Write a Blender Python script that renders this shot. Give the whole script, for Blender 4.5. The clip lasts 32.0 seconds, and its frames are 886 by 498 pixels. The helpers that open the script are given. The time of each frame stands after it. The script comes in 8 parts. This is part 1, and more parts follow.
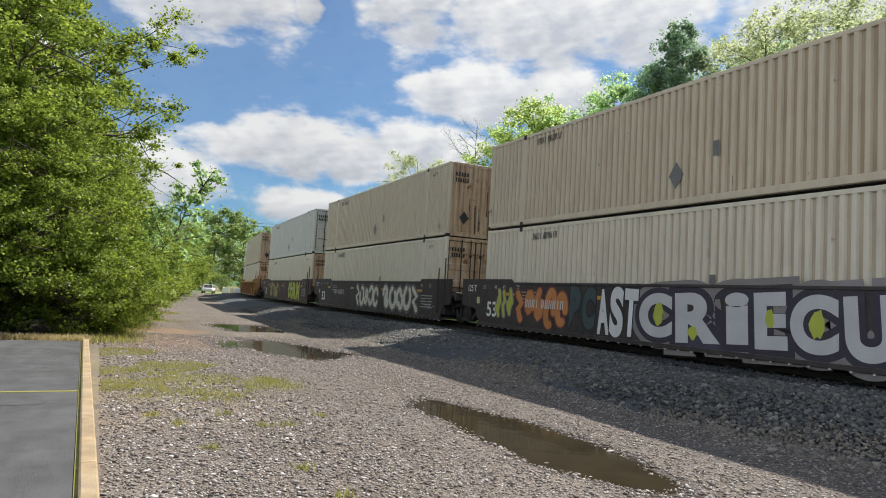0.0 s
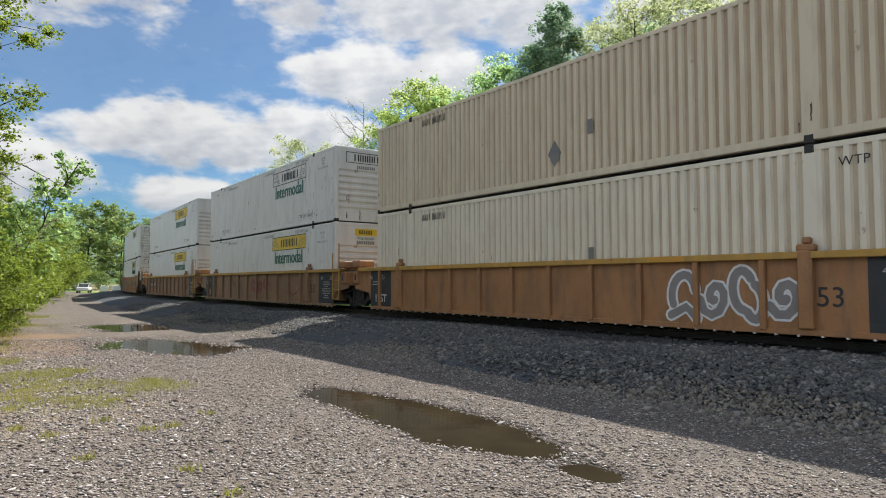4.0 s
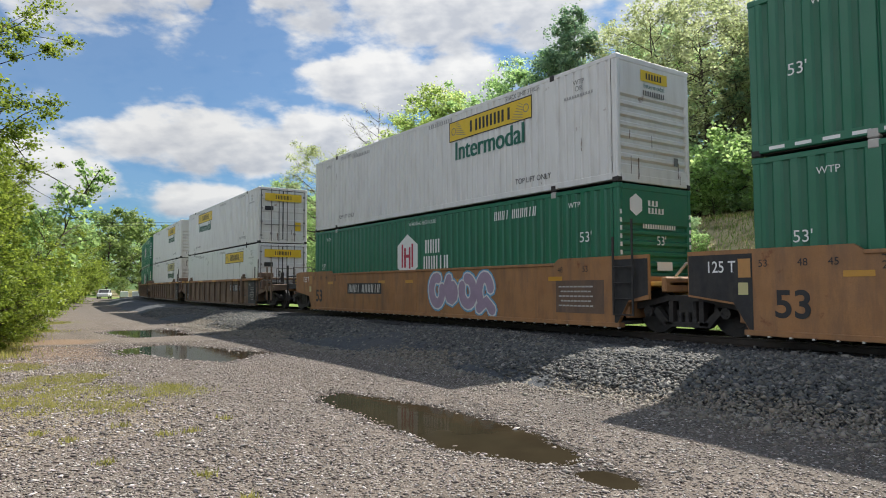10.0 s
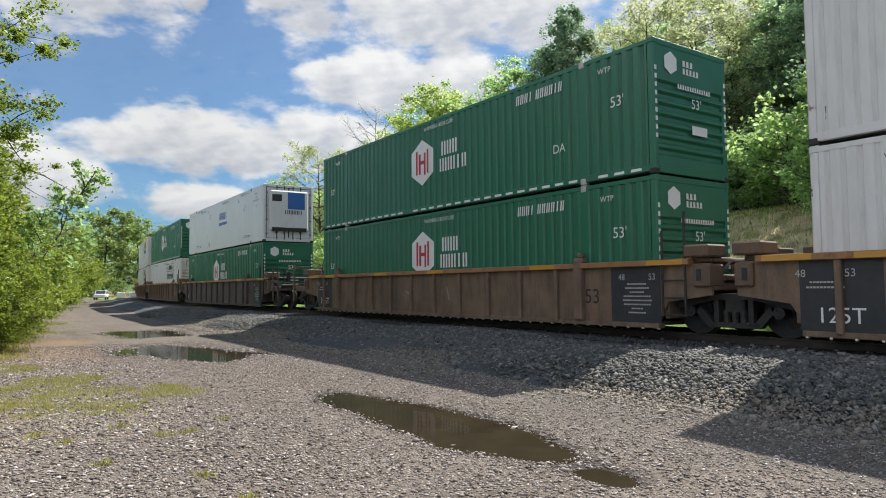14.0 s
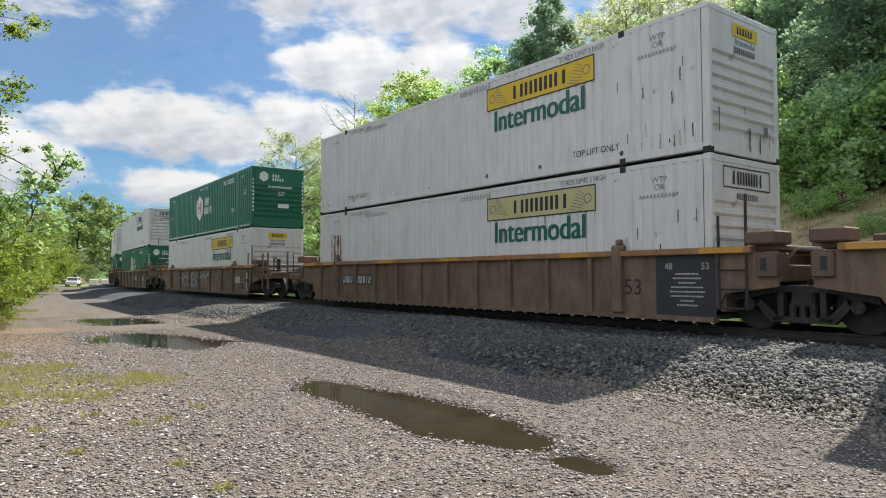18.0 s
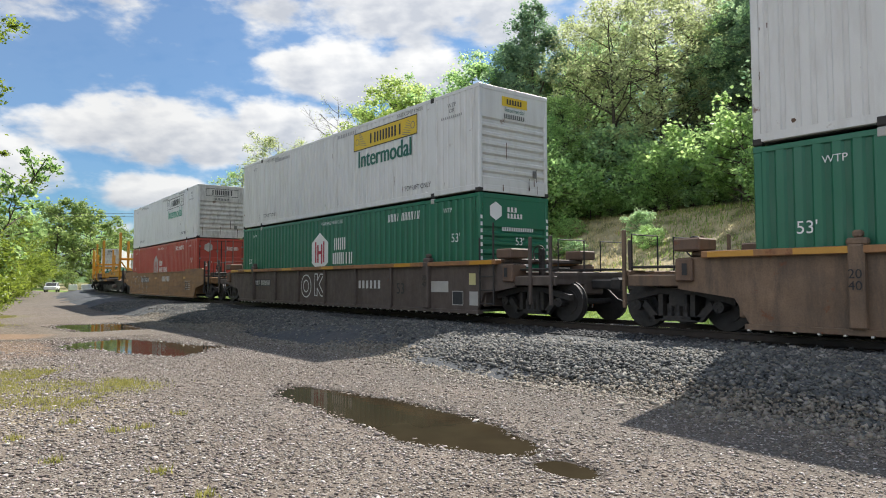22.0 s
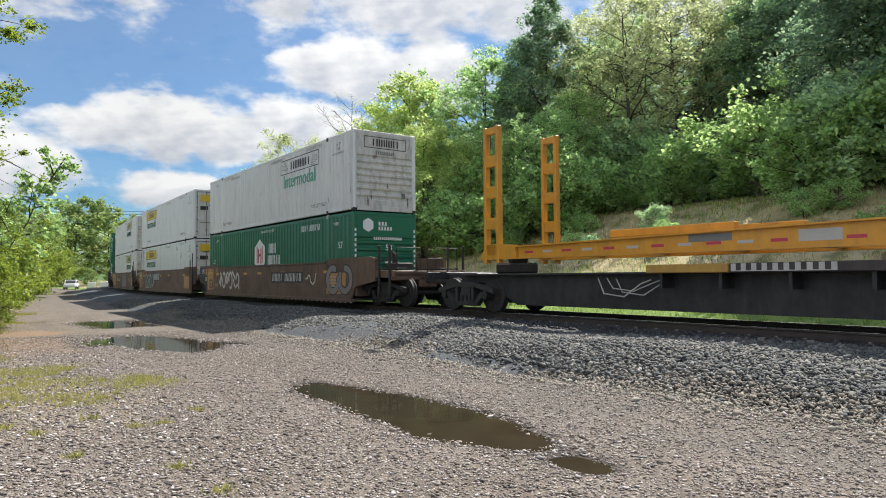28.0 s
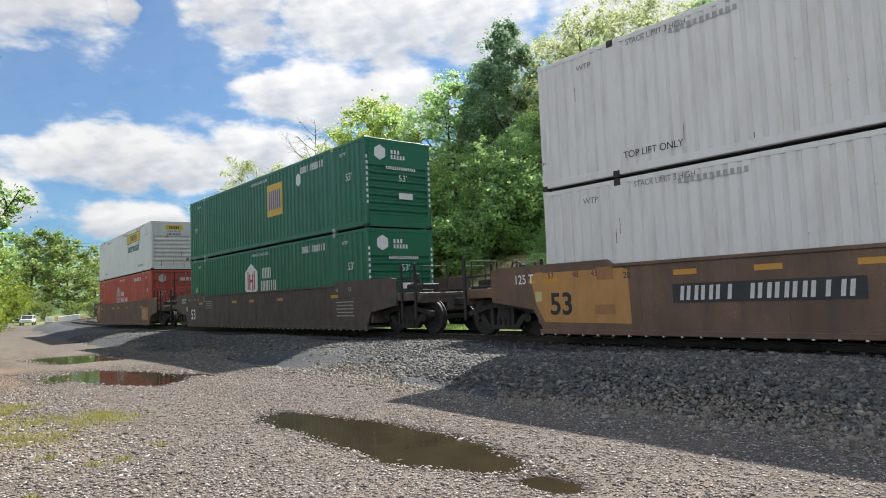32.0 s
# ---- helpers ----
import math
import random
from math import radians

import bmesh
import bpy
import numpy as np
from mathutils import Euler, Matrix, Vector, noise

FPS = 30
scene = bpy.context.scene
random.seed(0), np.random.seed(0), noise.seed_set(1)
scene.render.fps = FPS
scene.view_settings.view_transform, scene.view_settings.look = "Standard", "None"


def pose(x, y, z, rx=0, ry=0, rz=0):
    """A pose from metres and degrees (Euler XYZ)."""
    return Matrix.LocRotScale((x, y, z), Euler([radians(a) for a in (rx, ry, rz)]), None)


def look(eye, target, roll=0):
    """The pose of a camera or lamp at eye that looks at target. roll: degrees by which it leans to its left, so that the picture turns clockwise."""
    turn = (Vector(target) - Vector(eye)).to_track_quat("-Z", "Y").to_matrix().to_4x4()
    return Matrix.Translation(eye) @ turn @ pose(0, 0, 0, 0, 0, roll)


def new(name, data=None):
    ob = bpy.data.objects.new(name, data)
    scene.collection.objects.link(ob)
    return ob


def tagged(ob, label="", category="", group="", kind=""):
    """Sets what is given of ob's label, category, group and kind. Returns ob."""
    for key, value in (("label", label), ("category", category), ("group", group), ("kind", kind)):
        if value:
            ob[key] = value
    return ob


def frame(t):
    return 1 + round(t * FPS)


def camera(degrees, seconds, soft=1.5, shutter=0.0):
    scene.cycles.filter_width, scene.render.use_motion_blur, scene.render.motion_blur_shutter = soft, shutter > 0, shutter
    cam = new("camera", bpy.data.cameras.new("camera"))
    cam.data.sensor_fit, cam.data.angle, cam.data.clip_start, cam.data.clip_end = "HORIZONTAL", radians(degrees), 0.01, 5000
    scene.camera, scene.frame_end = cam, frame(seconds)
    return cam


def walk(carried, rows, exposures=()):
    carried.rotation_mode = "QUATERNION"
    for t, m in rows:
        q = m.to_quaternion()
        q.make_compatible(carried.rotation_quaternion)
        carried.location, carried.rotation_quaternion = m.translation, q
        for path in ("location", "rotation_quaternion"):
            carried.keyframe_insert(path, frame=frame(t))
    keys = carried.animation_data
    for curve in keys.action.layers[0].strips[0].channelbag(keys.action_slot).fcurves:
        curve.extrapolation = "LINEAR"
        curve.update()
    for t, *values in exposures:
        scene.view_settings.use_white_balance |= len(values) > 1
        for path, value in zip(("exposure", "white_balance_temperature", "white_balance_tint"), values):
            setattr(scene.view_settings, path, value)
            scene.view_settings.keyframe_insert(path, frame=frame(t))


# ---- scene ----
# ---- camera ----
cam = camera(67.0, 32.0, soft=1.0)
walk(cam, [
    (0, pose(-0.120, 0.024, 1.572, 94.16, -3.31, -0.43)),
    (0.5, pose(-0.119, 0.011, 1.574, 93.95, -3.24, -0.96)),
    (1, pose(-0.119, 0.020, 1.575, 93.28, -2.64, -0.87)),
    (1.5, pose(-0.122, 0.044, 1.572, 93.17, -2.54, -3.25)),
    (2, pose(-0.114, 0.045, 1.566, 93.04, -1.65, -5.57)),
    (2.5, pose(-0.121, 0.066, 1.559, 93.12, -0.49, -6.47)),
    (4.5, pose(0.023, -0.007, 1.596, 92.84, -0.11, -9.61)),
    (5, pose(0.040, 0.011, 1.590, 92.77, -0.15, -9.31)),
    (5.5, pose(0.023, -0.004, 1.596, 92.83, -0.34, -8.77)),
    (6, pose(0.007, 0.000, 1.597, 93.06, -0.30, -8.30)),
    (6.5, pose(-0.001, 0.014, 1.594, 93.24, 0.28, -8.53)),
    (7, pose(-0.002, 0.018, 1.594, 93.27, -0.13, -8.41)),
    (7.5, pose(-0.007, 0.020, 1.596, 93.13, -0.44, -8.42)),
    (8, pose(-0.002, 0.001, 1.600, 93.12, -0.41, -8.43)),
    (8.5, pose(-0.009, 0.017, 1.602, 93.14, -0.41, -8.17)),
    (9, pose(0.000, 0.000, 1.600, 93.25, -0.36, -8.00)),
    (9.5, pose(-0.004, 0.019, 1.593, 93.29, 0.09, -8.05)),
    (10, pose(-0.002, 0.000, 1.599, 93.30, 0.21, -7.88)),
    (10.5, pose(-0.003, -0.001, 1.600, 93.16, 0.37, -7.81)),
    (11, pose(-0.005, 0.007, 1.598, 93.04, 1.13, -7.70)),
    (11.5, pose(-0.004, 0.002, 1.597, 92.84, 1.04, -7.70)),
    (12, pose(-0.011, 0.011, 1.596, 93.07, 0.66, -7.63)),
    (12.5, pose(-0.008, 0.008, 1.595, 93.23, 0.54, -7.15)),
    (13, pose(-0.011, 0.008, 1.596, 93.41, 0.62, -7.85)),
    (13.5, pose(-0.008, 0.001, 1.596, 93.41, 0.61, -8.10)),
    (14, pose(-0.003, -0.008, 1.597, 93.26, 0.46, -8.10)),
    (14.5, pose(-0.001, 0.010, 1.594, 92.99, 0.65, -8.51)),
    (16.5, pose(-0.012, 0.017, 1.590, 92.97, 0.35, -9.96)),
    (17, pose(-0.015, 0.015, 1.592, 92.87, -0.02, -9.71)),
    (17.5, pose(-0.018, 0.018, 1.593, 92.36, 0.08, -9.88)),
    (18, pose(-0.018, 0.021, 1.592, 92.32, 0.07, -10.00)),
    (18.5, pose(-0.014, 0.030, 1.589, 92.43, 0.33, -10.49)),
    (19, pose(-0.017, 0.024, 1.592, 92.45, 0.45, -11.14)),
    (19.5, pose(-0.015, 0.034, 1.593, 92.49, 0.35, -11.56)),
    (20, pose(-0.012, 0.041, 1.587, 92.61, 0.53, -11.78)),
    (20.5, pose(-0.015, 0.025, 1.593, 92.64, 0.33, -11.61)),
    (21, pose(-0.012, 0.029, 1.592, 92.63, 0.32, -11.70)),
    (21.5, pose(-0.018, 0.028, 1.591, 92.63, 0.16, -11.72)),
    (22, pose(-0.011, 0.023, 1.592, 92.71, 0.18, -11.36)),
    (22.5, pose(-0.015, 0.026, 1.595, 92.82, 0.09, -11.53)),
    (23, pose(-0.019, 0.033, 1.589, 92.91, -0.07, -11.76)),
    (23.5, pose(-0.023, 0.011, 1.596, 92.89, 0.04, -11.62)),
    (24, pose(-0.018, 0.020, 1.598, 92.68, 0.25, -11.57)),
    (24.5, pose(-0.018, 0.030, 1.596, 92.61, 0.20, -11.65)),
    (25, pose(-0.015, 0.027, 1.596, 92.54, 0.12, -11.31)),
    (25.5, pose(-0.013, 0.033, 1.595, 92.54, 0.12, -11.31)),
    (27.5, pose(-0.008, 0.000, 1.599, 92.33, 0.45, -10.34)),
    (28, pose(-0.006, 0.006, 1.597, 92.35, 0.45, -10.12)),
    (28.5, pose(-0.005, 0.009, 1.600, 92.37, 0.53, -10.24)),
    (29, pose(-0.004, 0.021, 1.597, 92.50, 0.93, -10.50)),
    (29.5, pose(0.002, 0.027, 1.596, 92.80, 1.01, -10.84)),
    (30, pose(0.005, -0.014, 1.599, 92.85, 0.96, -10.67)),
    (30.5, pose(0.009, 0.010, 1.605, 93.93, -0.07, -10.13)),
    (31, pose(0.017, 0.042, 1.594, 94.48, 0.74, -11.80)),
    (31.5, pose(0.011, 0.013, 1.597, 94.16, 1.68, -13.17)),
    (32, pose(0.023, -0.003, 1.597, 94.24, 2.21, -12.80)),
], exposures=[(0, 0.62), (14, 0.64), (18, 0.74), (32, 0.8)])

# ---- world, sun, exposure ----
SUN_AZ, SUN_EL = 52.0, 51.8           # degrees right of straight ahead (+y), above the horizon


def sky_world():
    """A clear spring sky with banks of cumulus."""
    w = bpy.data.worlds.new("sky")
    scene.world = w
    w.use_nodes = True
    nt = w.node_tree
    nt.nodes.clear()
    N, L = nt.nodes.new, nt.links.new

    def m(op, a, b=None, c=None):
        n = N("ShaderNodeMath")
        n.operation = op
        for i, v in enumerate((a, b, c)):
            if v is None:
                continue
            if isinstance(v, (int, float)):
                n.inputs[i].default_value = v
            else:
                L(v, n.inputs[i])
        return n.outputs[0]

    sky = N("ShaderNodeTexSky")
    sky.sky_type = "NISHITA"
    sky.sun_disc = False
    sky.sun_elevation, sky.sun_rotation = radians(SUN_EL), radians(SUN_AZ)
    sky.air_density, sky.dust_density, sky.ozone_density = 1.0, 1.2, 1.6
    tc = N("ShaderNodeTexCoord")
    sep = N("ShaderNodeSeparateXYZ")
    L(tc.outputs["Generated"], sep.inputs[0])
    x, y, z = sep.outputs
    az = m("MULTIPLY", m("ARCTAN2", m("MULTIPLY", x, -1.0), y), 57.2958)   # degrees to the left
    el = m("MULTIPLY", m("ARCSINE", z), 57.2958)
    comb = N("ShaderNodeCombineXYZ")
    L(m("MULTIPLY", az, 0.055), comb.inputs[0])
    L(m("MULTIPLY", el, 0.11), comb.inputs[1])

    def noise_at(scale, detail, rough, shift=0.0):
        add = N("ShaderNodeVectorMath")
        add.operation = "ADD"
        L(comb.outputs[0], add.inputs[0])
        add.inputs[1].default_value = (shift, shift * 0.4, 3.0)
        n = N("ShaderNodeTexNoise")
        n.inputs["Scale"].default_value, n.inputs["Detail"].default_value, n.inputs["Roughness"].default_value = scale, detail, rough
        L(add.outputs[0], n.inputs["Vector"])
        return n.outputs["Fac"]

    def smooth(src, lo, hi, a, b):
        r = N("ShaderNodeMapRange")
        r.interpolation_type = "SMOOTHSTEP"
        r.inputs["From Min"].default_value, r.inputs["From Max"].default_value = lo, hi
        r.inputs["To Min"].default_value, r.inputs["To Max"].default_value = a, b
        L(src, r.inputs["Value"])
        return r.outputs[0]

    big = noise_at(2.2, 5, 0.55)
    puff = noise_at(4.2, 5, 0.52, 7.0)
    fine = noise_at(13.0, 6, 0.6, 3.0)
    a2 = m("ADD", az, m("MULTIPLY", m("SUBTRACT", big, 0.5), 7.0))
    e2 = m("ADD", el, m("MULTIPLY", m("SUBTRACT", big, 0.5), 2.4))
    # cumulus banks: azimuth to the left, elevation, half widths
    banks = ((11.0, 11.6, 12.5, 2.9), (1.5, 12.8, 6.0, 2.9), (-2.5, 17.4, 7.6, 3.3), (-9.5, 24.0, 13.0, 5.2), (3.5, 25.0, 6.0, 4.6), (-33.0, 23.0, 14.0, 6.5), (21.5, 23.6, 10.5, 5.0),
             (13.5, 7.3, 5.4, 1.8), (23.0, 8.4, 5.2, 3.2), (12.6, 23.6, 2.0, 2.4), (-9.5, 17.5, 5.5, 4.2), (-17.0, 22.5, 7.0, 4.0), (35.0, 14.0, 8.0, 4.0))
    mask, low = None, None
    for a, e, wa, we in banks:
        dx, dy = m("DIVIDE", m("SUBTRACT", a2, a), wa), m("DIVIDE", m("SUBTRACT", e2, e), we)
        d = m("SUBTRACT", 1.0, m("ADD", m("MULTIPLY", dx, dx), m("MULTIPLY", dy, dy)))
        g = m("MULTIPLY", m("SUBTRACT", 0.45, dy), m("MINIMUM", m("MAXIMUM", m("MULTIPLY", d, 2.0), 0.0), 1.0))
        mask = d if mask is None else m("MAXIMUM", mask, d)
        low = g if low is None else m("MAXIMUM", low, g)
    # cloud added behind the camera, unseen, to fill the train's shaded side
    rest = m("MULTIPLY", m("SUBTRACT", noise_at(1.1, 6, 0.55, 21.0), 0.47), 5.0)
    away = m("MULTIPLY", m("LESS_THAN", el, 48.0), m("GREATER_THAN", m("ABSOLUTE", az), 62.0))
    mask = m("MAXIMUM", mask, m("MULTIPLY", rest, away))
    gate = smooth(mask, -0.7, 0.1, 0.0, 1.0)
    mask = m("ADD", mask, m("MULTIPLY", gate, m("ADD", m("MULTIPLY", m("SUBTRACT", puff, 0.51), 1.9), m("MULTIPLY", m("SUBTRACT", fine, 0.5), 0.32))))

    cover = m("ADD", smooth(mask, 0.02, 0.62, 0.0, 0.82), 0.14)
    # thin edges stay white, thick and low parts turn grey
    shade = N("ShaderNodeMapRange")
    relief = m("ADD", m("MULTIPLY", m("SUBTRACT", noise_at(4.6, 4, 0.5, 7.05), noise_at(4.6, 4, 0.5, 7.0)), 2.2), m("MULTIPLY", m("SUBTRACT", puff, 0.5), -0.6))
    L(m("ADD", m("MULTIPLY", low, 0.82), m("ADD", relief, smooth(mask, 0.3, 1.5, -0.05, 0.3))), shade.inputs["Value"])
    col = N("ShaderNodeMix")
    col.data_type = "RGBA"
    col.inputs[6].default_value, col.inputs[7].default_value = (10.2, 10.15, 10.0, 1), (6.2, 6.5, 7.1, 1)
    L(shade.outputs[0], col.inputs[0])
    # clouds facing the sun, out of view, are brightened as fill for the train
    sx_, sy_ = math.sin(radians(SUN_AZ)), math.cos(radians(SUN_AZ))
    facing = m("ADD", m("MULTIPLY", x, -sx_), m("MULTIPLY", y, -sy_))
    lit = N("ShaderNodeMapRange")
    lit.inputs["From Min"].default_value, lit.inputs["From Max"].default_value = -0.7, 0.6
    lit.inputs["To Min"].default_value, lit.inputs["To Max"].default_value = 1.0, 2.4
    L(facing, lit.inputs["Value"])
    gain = N("ShaderNodeVectorMath")
    gain.operation = "SCALE"
    L(col.outputs[2], gain.inputs[0])
    # thin cloud towards the sun glows; the unseen back sky is lifted as fill
    L(m("MULTIPLY", lit.outputs[0], m("ADD", smooth(facing, -0.74, -0.36, 1.2, 0.77), smooth(facing, -0.25, 0.3, 0.0, 0.22))), gain.inputs["Scale"])
    blue = N("ShaderNodeMix")
    blue.data_type, blue.blend_type = "RGBA", "MULTIPLY"
    blue.inputs[0].default_value = 1.0
    blue.inputs[7].default_value = (0.49, 1.02, 1.43, 1)
    L(sky.outputs[0], blue.inputs[6])
    mix = N("ShaderNodeMix")
    mix.data_type = "RGBA"
    L(cover, mix.inputs[0])
    L(blue.outputs[2], mix.inputs[6])
    L(gain.outputs[0], mix.inputs[7])
    bg = N("ShaderNodeBackground")
    bg.inputs["Strength"].default_value = 0.0505
    L(mix.outputs[2], bg.inputs[0])
    out = N("ShaderNodeOutputWorld")
    L(bg.outputs[0], out.inputs[0])


sky_world()
sun = new("sun", bpy.data.lights.new("sun", "SUN"))
sun.data.energy, sun.data.angle, sun.data.color = 5.0, radians(0.55), (1.0, 0.955, 0.88)
_a, _e = radians(SUN_AZ), radians(SUN_EL)
sun.matrix_world = look((60 * math.sin(_a), 60 * math.cos(_a), 60 * math.tan(_e)), (0, 0, 0))

# ---- materials ----
MATS = {}


def mat(name, base, rough=0.6, metal=0.0, vary=0.12, scale=3.0, dirt=None, dirt_amt=0.0, dirt_scale=(1.0, 1.0, 0.2), fine=40.0, bump=0.15, bump_scale=None,
        rust=0.0, rust_col=(0.16, 0.055, 0.022), rand=0.0, spec=0.5):
    """A weathered surface: broad tone changes, a stain layer stretched downwards, rust blooms, fine grain and bump."""
    if name in MATS:
        return MATS[name]
    mt = bpy.data.materials.new(name)
    MATS[name] = mt
    mt.use_nodes = True
    nt = mt.node_tree
    N, L = nt.nodes.new, nt.links.new
    bsdf = nt.nodes["Principled BSDF"]
    tc = N("ShaderNodeTexCoord")

    def noise_n(sc, det=4, vec=None, rgh=0.55):
        n = N("ShaderNodeTexNoise")
        n.inputs["Scale"].default_value, n.inputs["Detail"].default_value, n.inputs["Roughness"].default_value = sc, det, rgh
        L(vec or tc.outputs["Object"], n.inputs["Vector"])
        return n.outputs["Fac"]

    def ramp(src, lo, hi, a=0.0, b=1.0):
        r = N("ShaderNodeMapRange")
        r.inputs["From Min"].default_value, r.inputs["From Max"].default_value = lo, hi
        r.inputs["To Min"].default_value, r.inputs["To Max"].default_value = a, b
        L(src, r.inputs["Value"])
        return r.outputs[0]

    def mixc(f, a, b):
        n = N("ShaderNodeMix")
        n.data_type = "RGBA"
        if isinstance(f, float):
            n.inputs[0].default_value = f
        else:
            L(f, n.inputs[0])
        for i, v in ((6, a), (7, b)):
            if isinstance(v, tuple):
                n.inputs[i].default_value = (*v, 1)
            else:
                L(v, n.inputs[i])
        return n.outputs[2]

    dark, lite = tuple(c * (1 - vary) for c in base), tuple(min(1, c * (1 + vary)) for c in base)
    col = mixc(ramp(noise_n(scale), 0.3, 0.7), dark, lite)
    col = mixc(ramp(noise_n(fine, 2), 0.3, 0.7, 0.0, 0.5), col, tuple(c * (1 - vary * 1.2) for c in base))
    if dirt:
        mp = N("ShaderNodeMapping")
        mp.inputs["Scale"].default_value = dirt_scale
        L(tc.outputs["Object"], mp.inputs["Vector"])
        col = mixc(ramp(noise_n(4.0, 6, mp.outputs[0], 0.65), 0.45, 0.78, 0.0, dirt_amt), col, dirt)
    if rust:
        col = mixc(ramp(noise_n(1.7, 8, None, 0.72), 0.66 - 0.12 * rust, 0.72 - 0.1 * rust, 0.0, 0.85), col, rust_col)
    if rand:
        oi = N("ShaderNodeObjectInfo")
        col = mixc(ramp(oi.outputs["Random"], 0, 1, 0.0, rand), col, tuple(c * 0.45 for c in base))
    L(col, bsdf.inputs["Base Color"])
    bsdf.inputs["Metallic"].default_value = metal
    bsdf.inputs["Specular IOR Level"].default_value = spec
    L(ramp(noise_n(scale * 2.3), 0.3, 0.7, max(0.05, rough - 0.1), min(1, rough + 0.1)), bsdf.inputs["Roughness"])
    if bump:
        b = N("ShaderNodeBump")
        b.inputs["Strength"].default_value = bump
        b.inputs["Distance"].default_value = 0.02
        L(noise_n(bump_scale or fine, 4), b.inputs["Height"])
        L(b.outputs[0], bsdf.inputs["Normal"])
    return mt


def leaf_mat(name, base, lite, trans=0.45, glow=2.1):
    """Leaves: two greens by island, light passing through."""
    if name in MATS:
        return MATS[name]
    mt = bpy.data.materials.new(name)
    MATS[name] = mt
    mt.use_nodes = True
    nt = mt.node_tree
    nt.nodes.clear()
    N, L = nt.nodes.new, nt.links.new
    geo = N("ShaderNodeNewGeometry")
    tc = N("ShaderNodeTexCoord")
    no = N("ShaderNodeTexNoise")
    no.inputs["Scale"].default_value = 0.35
    L(tc.outputs["Object"], no.inputs["Vector"])
    ad = N("ShaderNodeMath")
    ad.operation = "MULTIPLY_ADD"
    ad.inputs[1].default_value, ad.inputs[2].default_value = 0.95, -0.28
    L(geo.outputs["Random Per Island"], ad.inputs[0])
    ad2 = N("ShaderNodeMath")
    ad2.operation = "MULTIPLY_ADD"
    ad2.inputs[1].default_value = 0.7
    L(no.outputs["Fac"], ad2.inputs[0])
    L(ad.outputs[0], ad2.inputs[2])
    mx = N("ShaderNodeMix")
    mx.data_type = "RGBA"
    mx.inputs[6].default_value, mx.inputs[7].default_value = (*base, 1), (*lite, 1)
    L(ad2.outputs[0], mx.inputs[0])
    df, tl, gl, m1, m2 = N("ShaderNodeBsdfDiffuse"), N("ShaderNodeBsdfTranslucent"), N("ShaderNodeBsdfGlossy"), N("ShaderNodeMixShader"), N("ShaderNodeMixShader")
    hs = N("ShaderNodeHueSaturation")
    hs.inputs["Hue"].default_value, hs.inputs["Saturation"].default_value, hs.inputs["Value"].default_value = 0.486, 0.97, glow
    L(mx.outputs[2], df.inputs[0])
    L(mx.outputs[2], hs.inputs["Color"])
    L(hs.outputs[0], tl.inputs[0])
    gl.inputs["Roughness"].default_value = 0.38
    gl.inputs[0].default_value = (0.9, 0.95, 0.9, 1)
    m1.inputs[0].default_value, m2.inputs[0].default_value = trans, 0.025
    L(df.outputs[0], m1.inputs[1])
    L(tl.outputs[0], m1.inputs[2])
    L(m1.outputs[0], m2.inputs[1])
    L(gl.outputs[0], m2.inputs[2])
    out = N("ShaderNodeOutputMaterial")
    L(m2.outputs[0], out.inputs[0])
    return mt


def stone_mat(name, cols, rough=0.85):
    """Loose stones: every stone its own tone."""
    if name in MATS:
        return MATS[name]
    mt = bpy.data.materials.new(name)
    MATS[name] = mt
    mt.use_nodes = True
    nt = mt.node_tree
    N, L = nt.nodes.new, nt.links.new
    bsdf = nt.nodes["Principled BSDF"]
    geo = N("ShaderNodeNewGeometry")
    cr = N("ShaderNodeValToRGB")
    cr.color_ramp.elements[0].color, cr.color_ramp.elements[1].color = (*cols[0], 1), (*cols[-1], 1)
    for i, c in enumerate(cols[1:-1]):
        e = cr.color_ramp.elements.new((i + 1) / (len(cols) - 1))
        e.color = (*c, 1)
    L(geo.outputs["Random Per Island"], cr.inputs[0])
    tc, no, mx = N("ShaderNodeTexCoord"), N("ShaderNodeTexNoise"), N("ShaderNodeMix")
    mx.data_type, mx.blend_type = "RGBA", "MULTIPLY"
    no.inputs["Scale"].default_value, no.inputs["Detail"].default_value = 60.0, 3
    L(tc.outputs["Object"], no.inputs["Vector"])
    mx.inputs[0].default_value = 0.5
    L(cr.outputs[0], mx.inputs[6])
    L(no.outputs["Color"], mx.inputs[7])
    hs = N("ShaderNodeHueSaturation")
    hs.inputs["Saturation"].default_value, hs.inputs["Value"].default_value = 0.85, 1.35
    L(mx.outputs[2], hs.inputs["Color"])
    L(hs.outputs[0], bsdf.inputs["Base Color"])
    bsdf.inputs["Roughness"].default_value = rough
    return mt


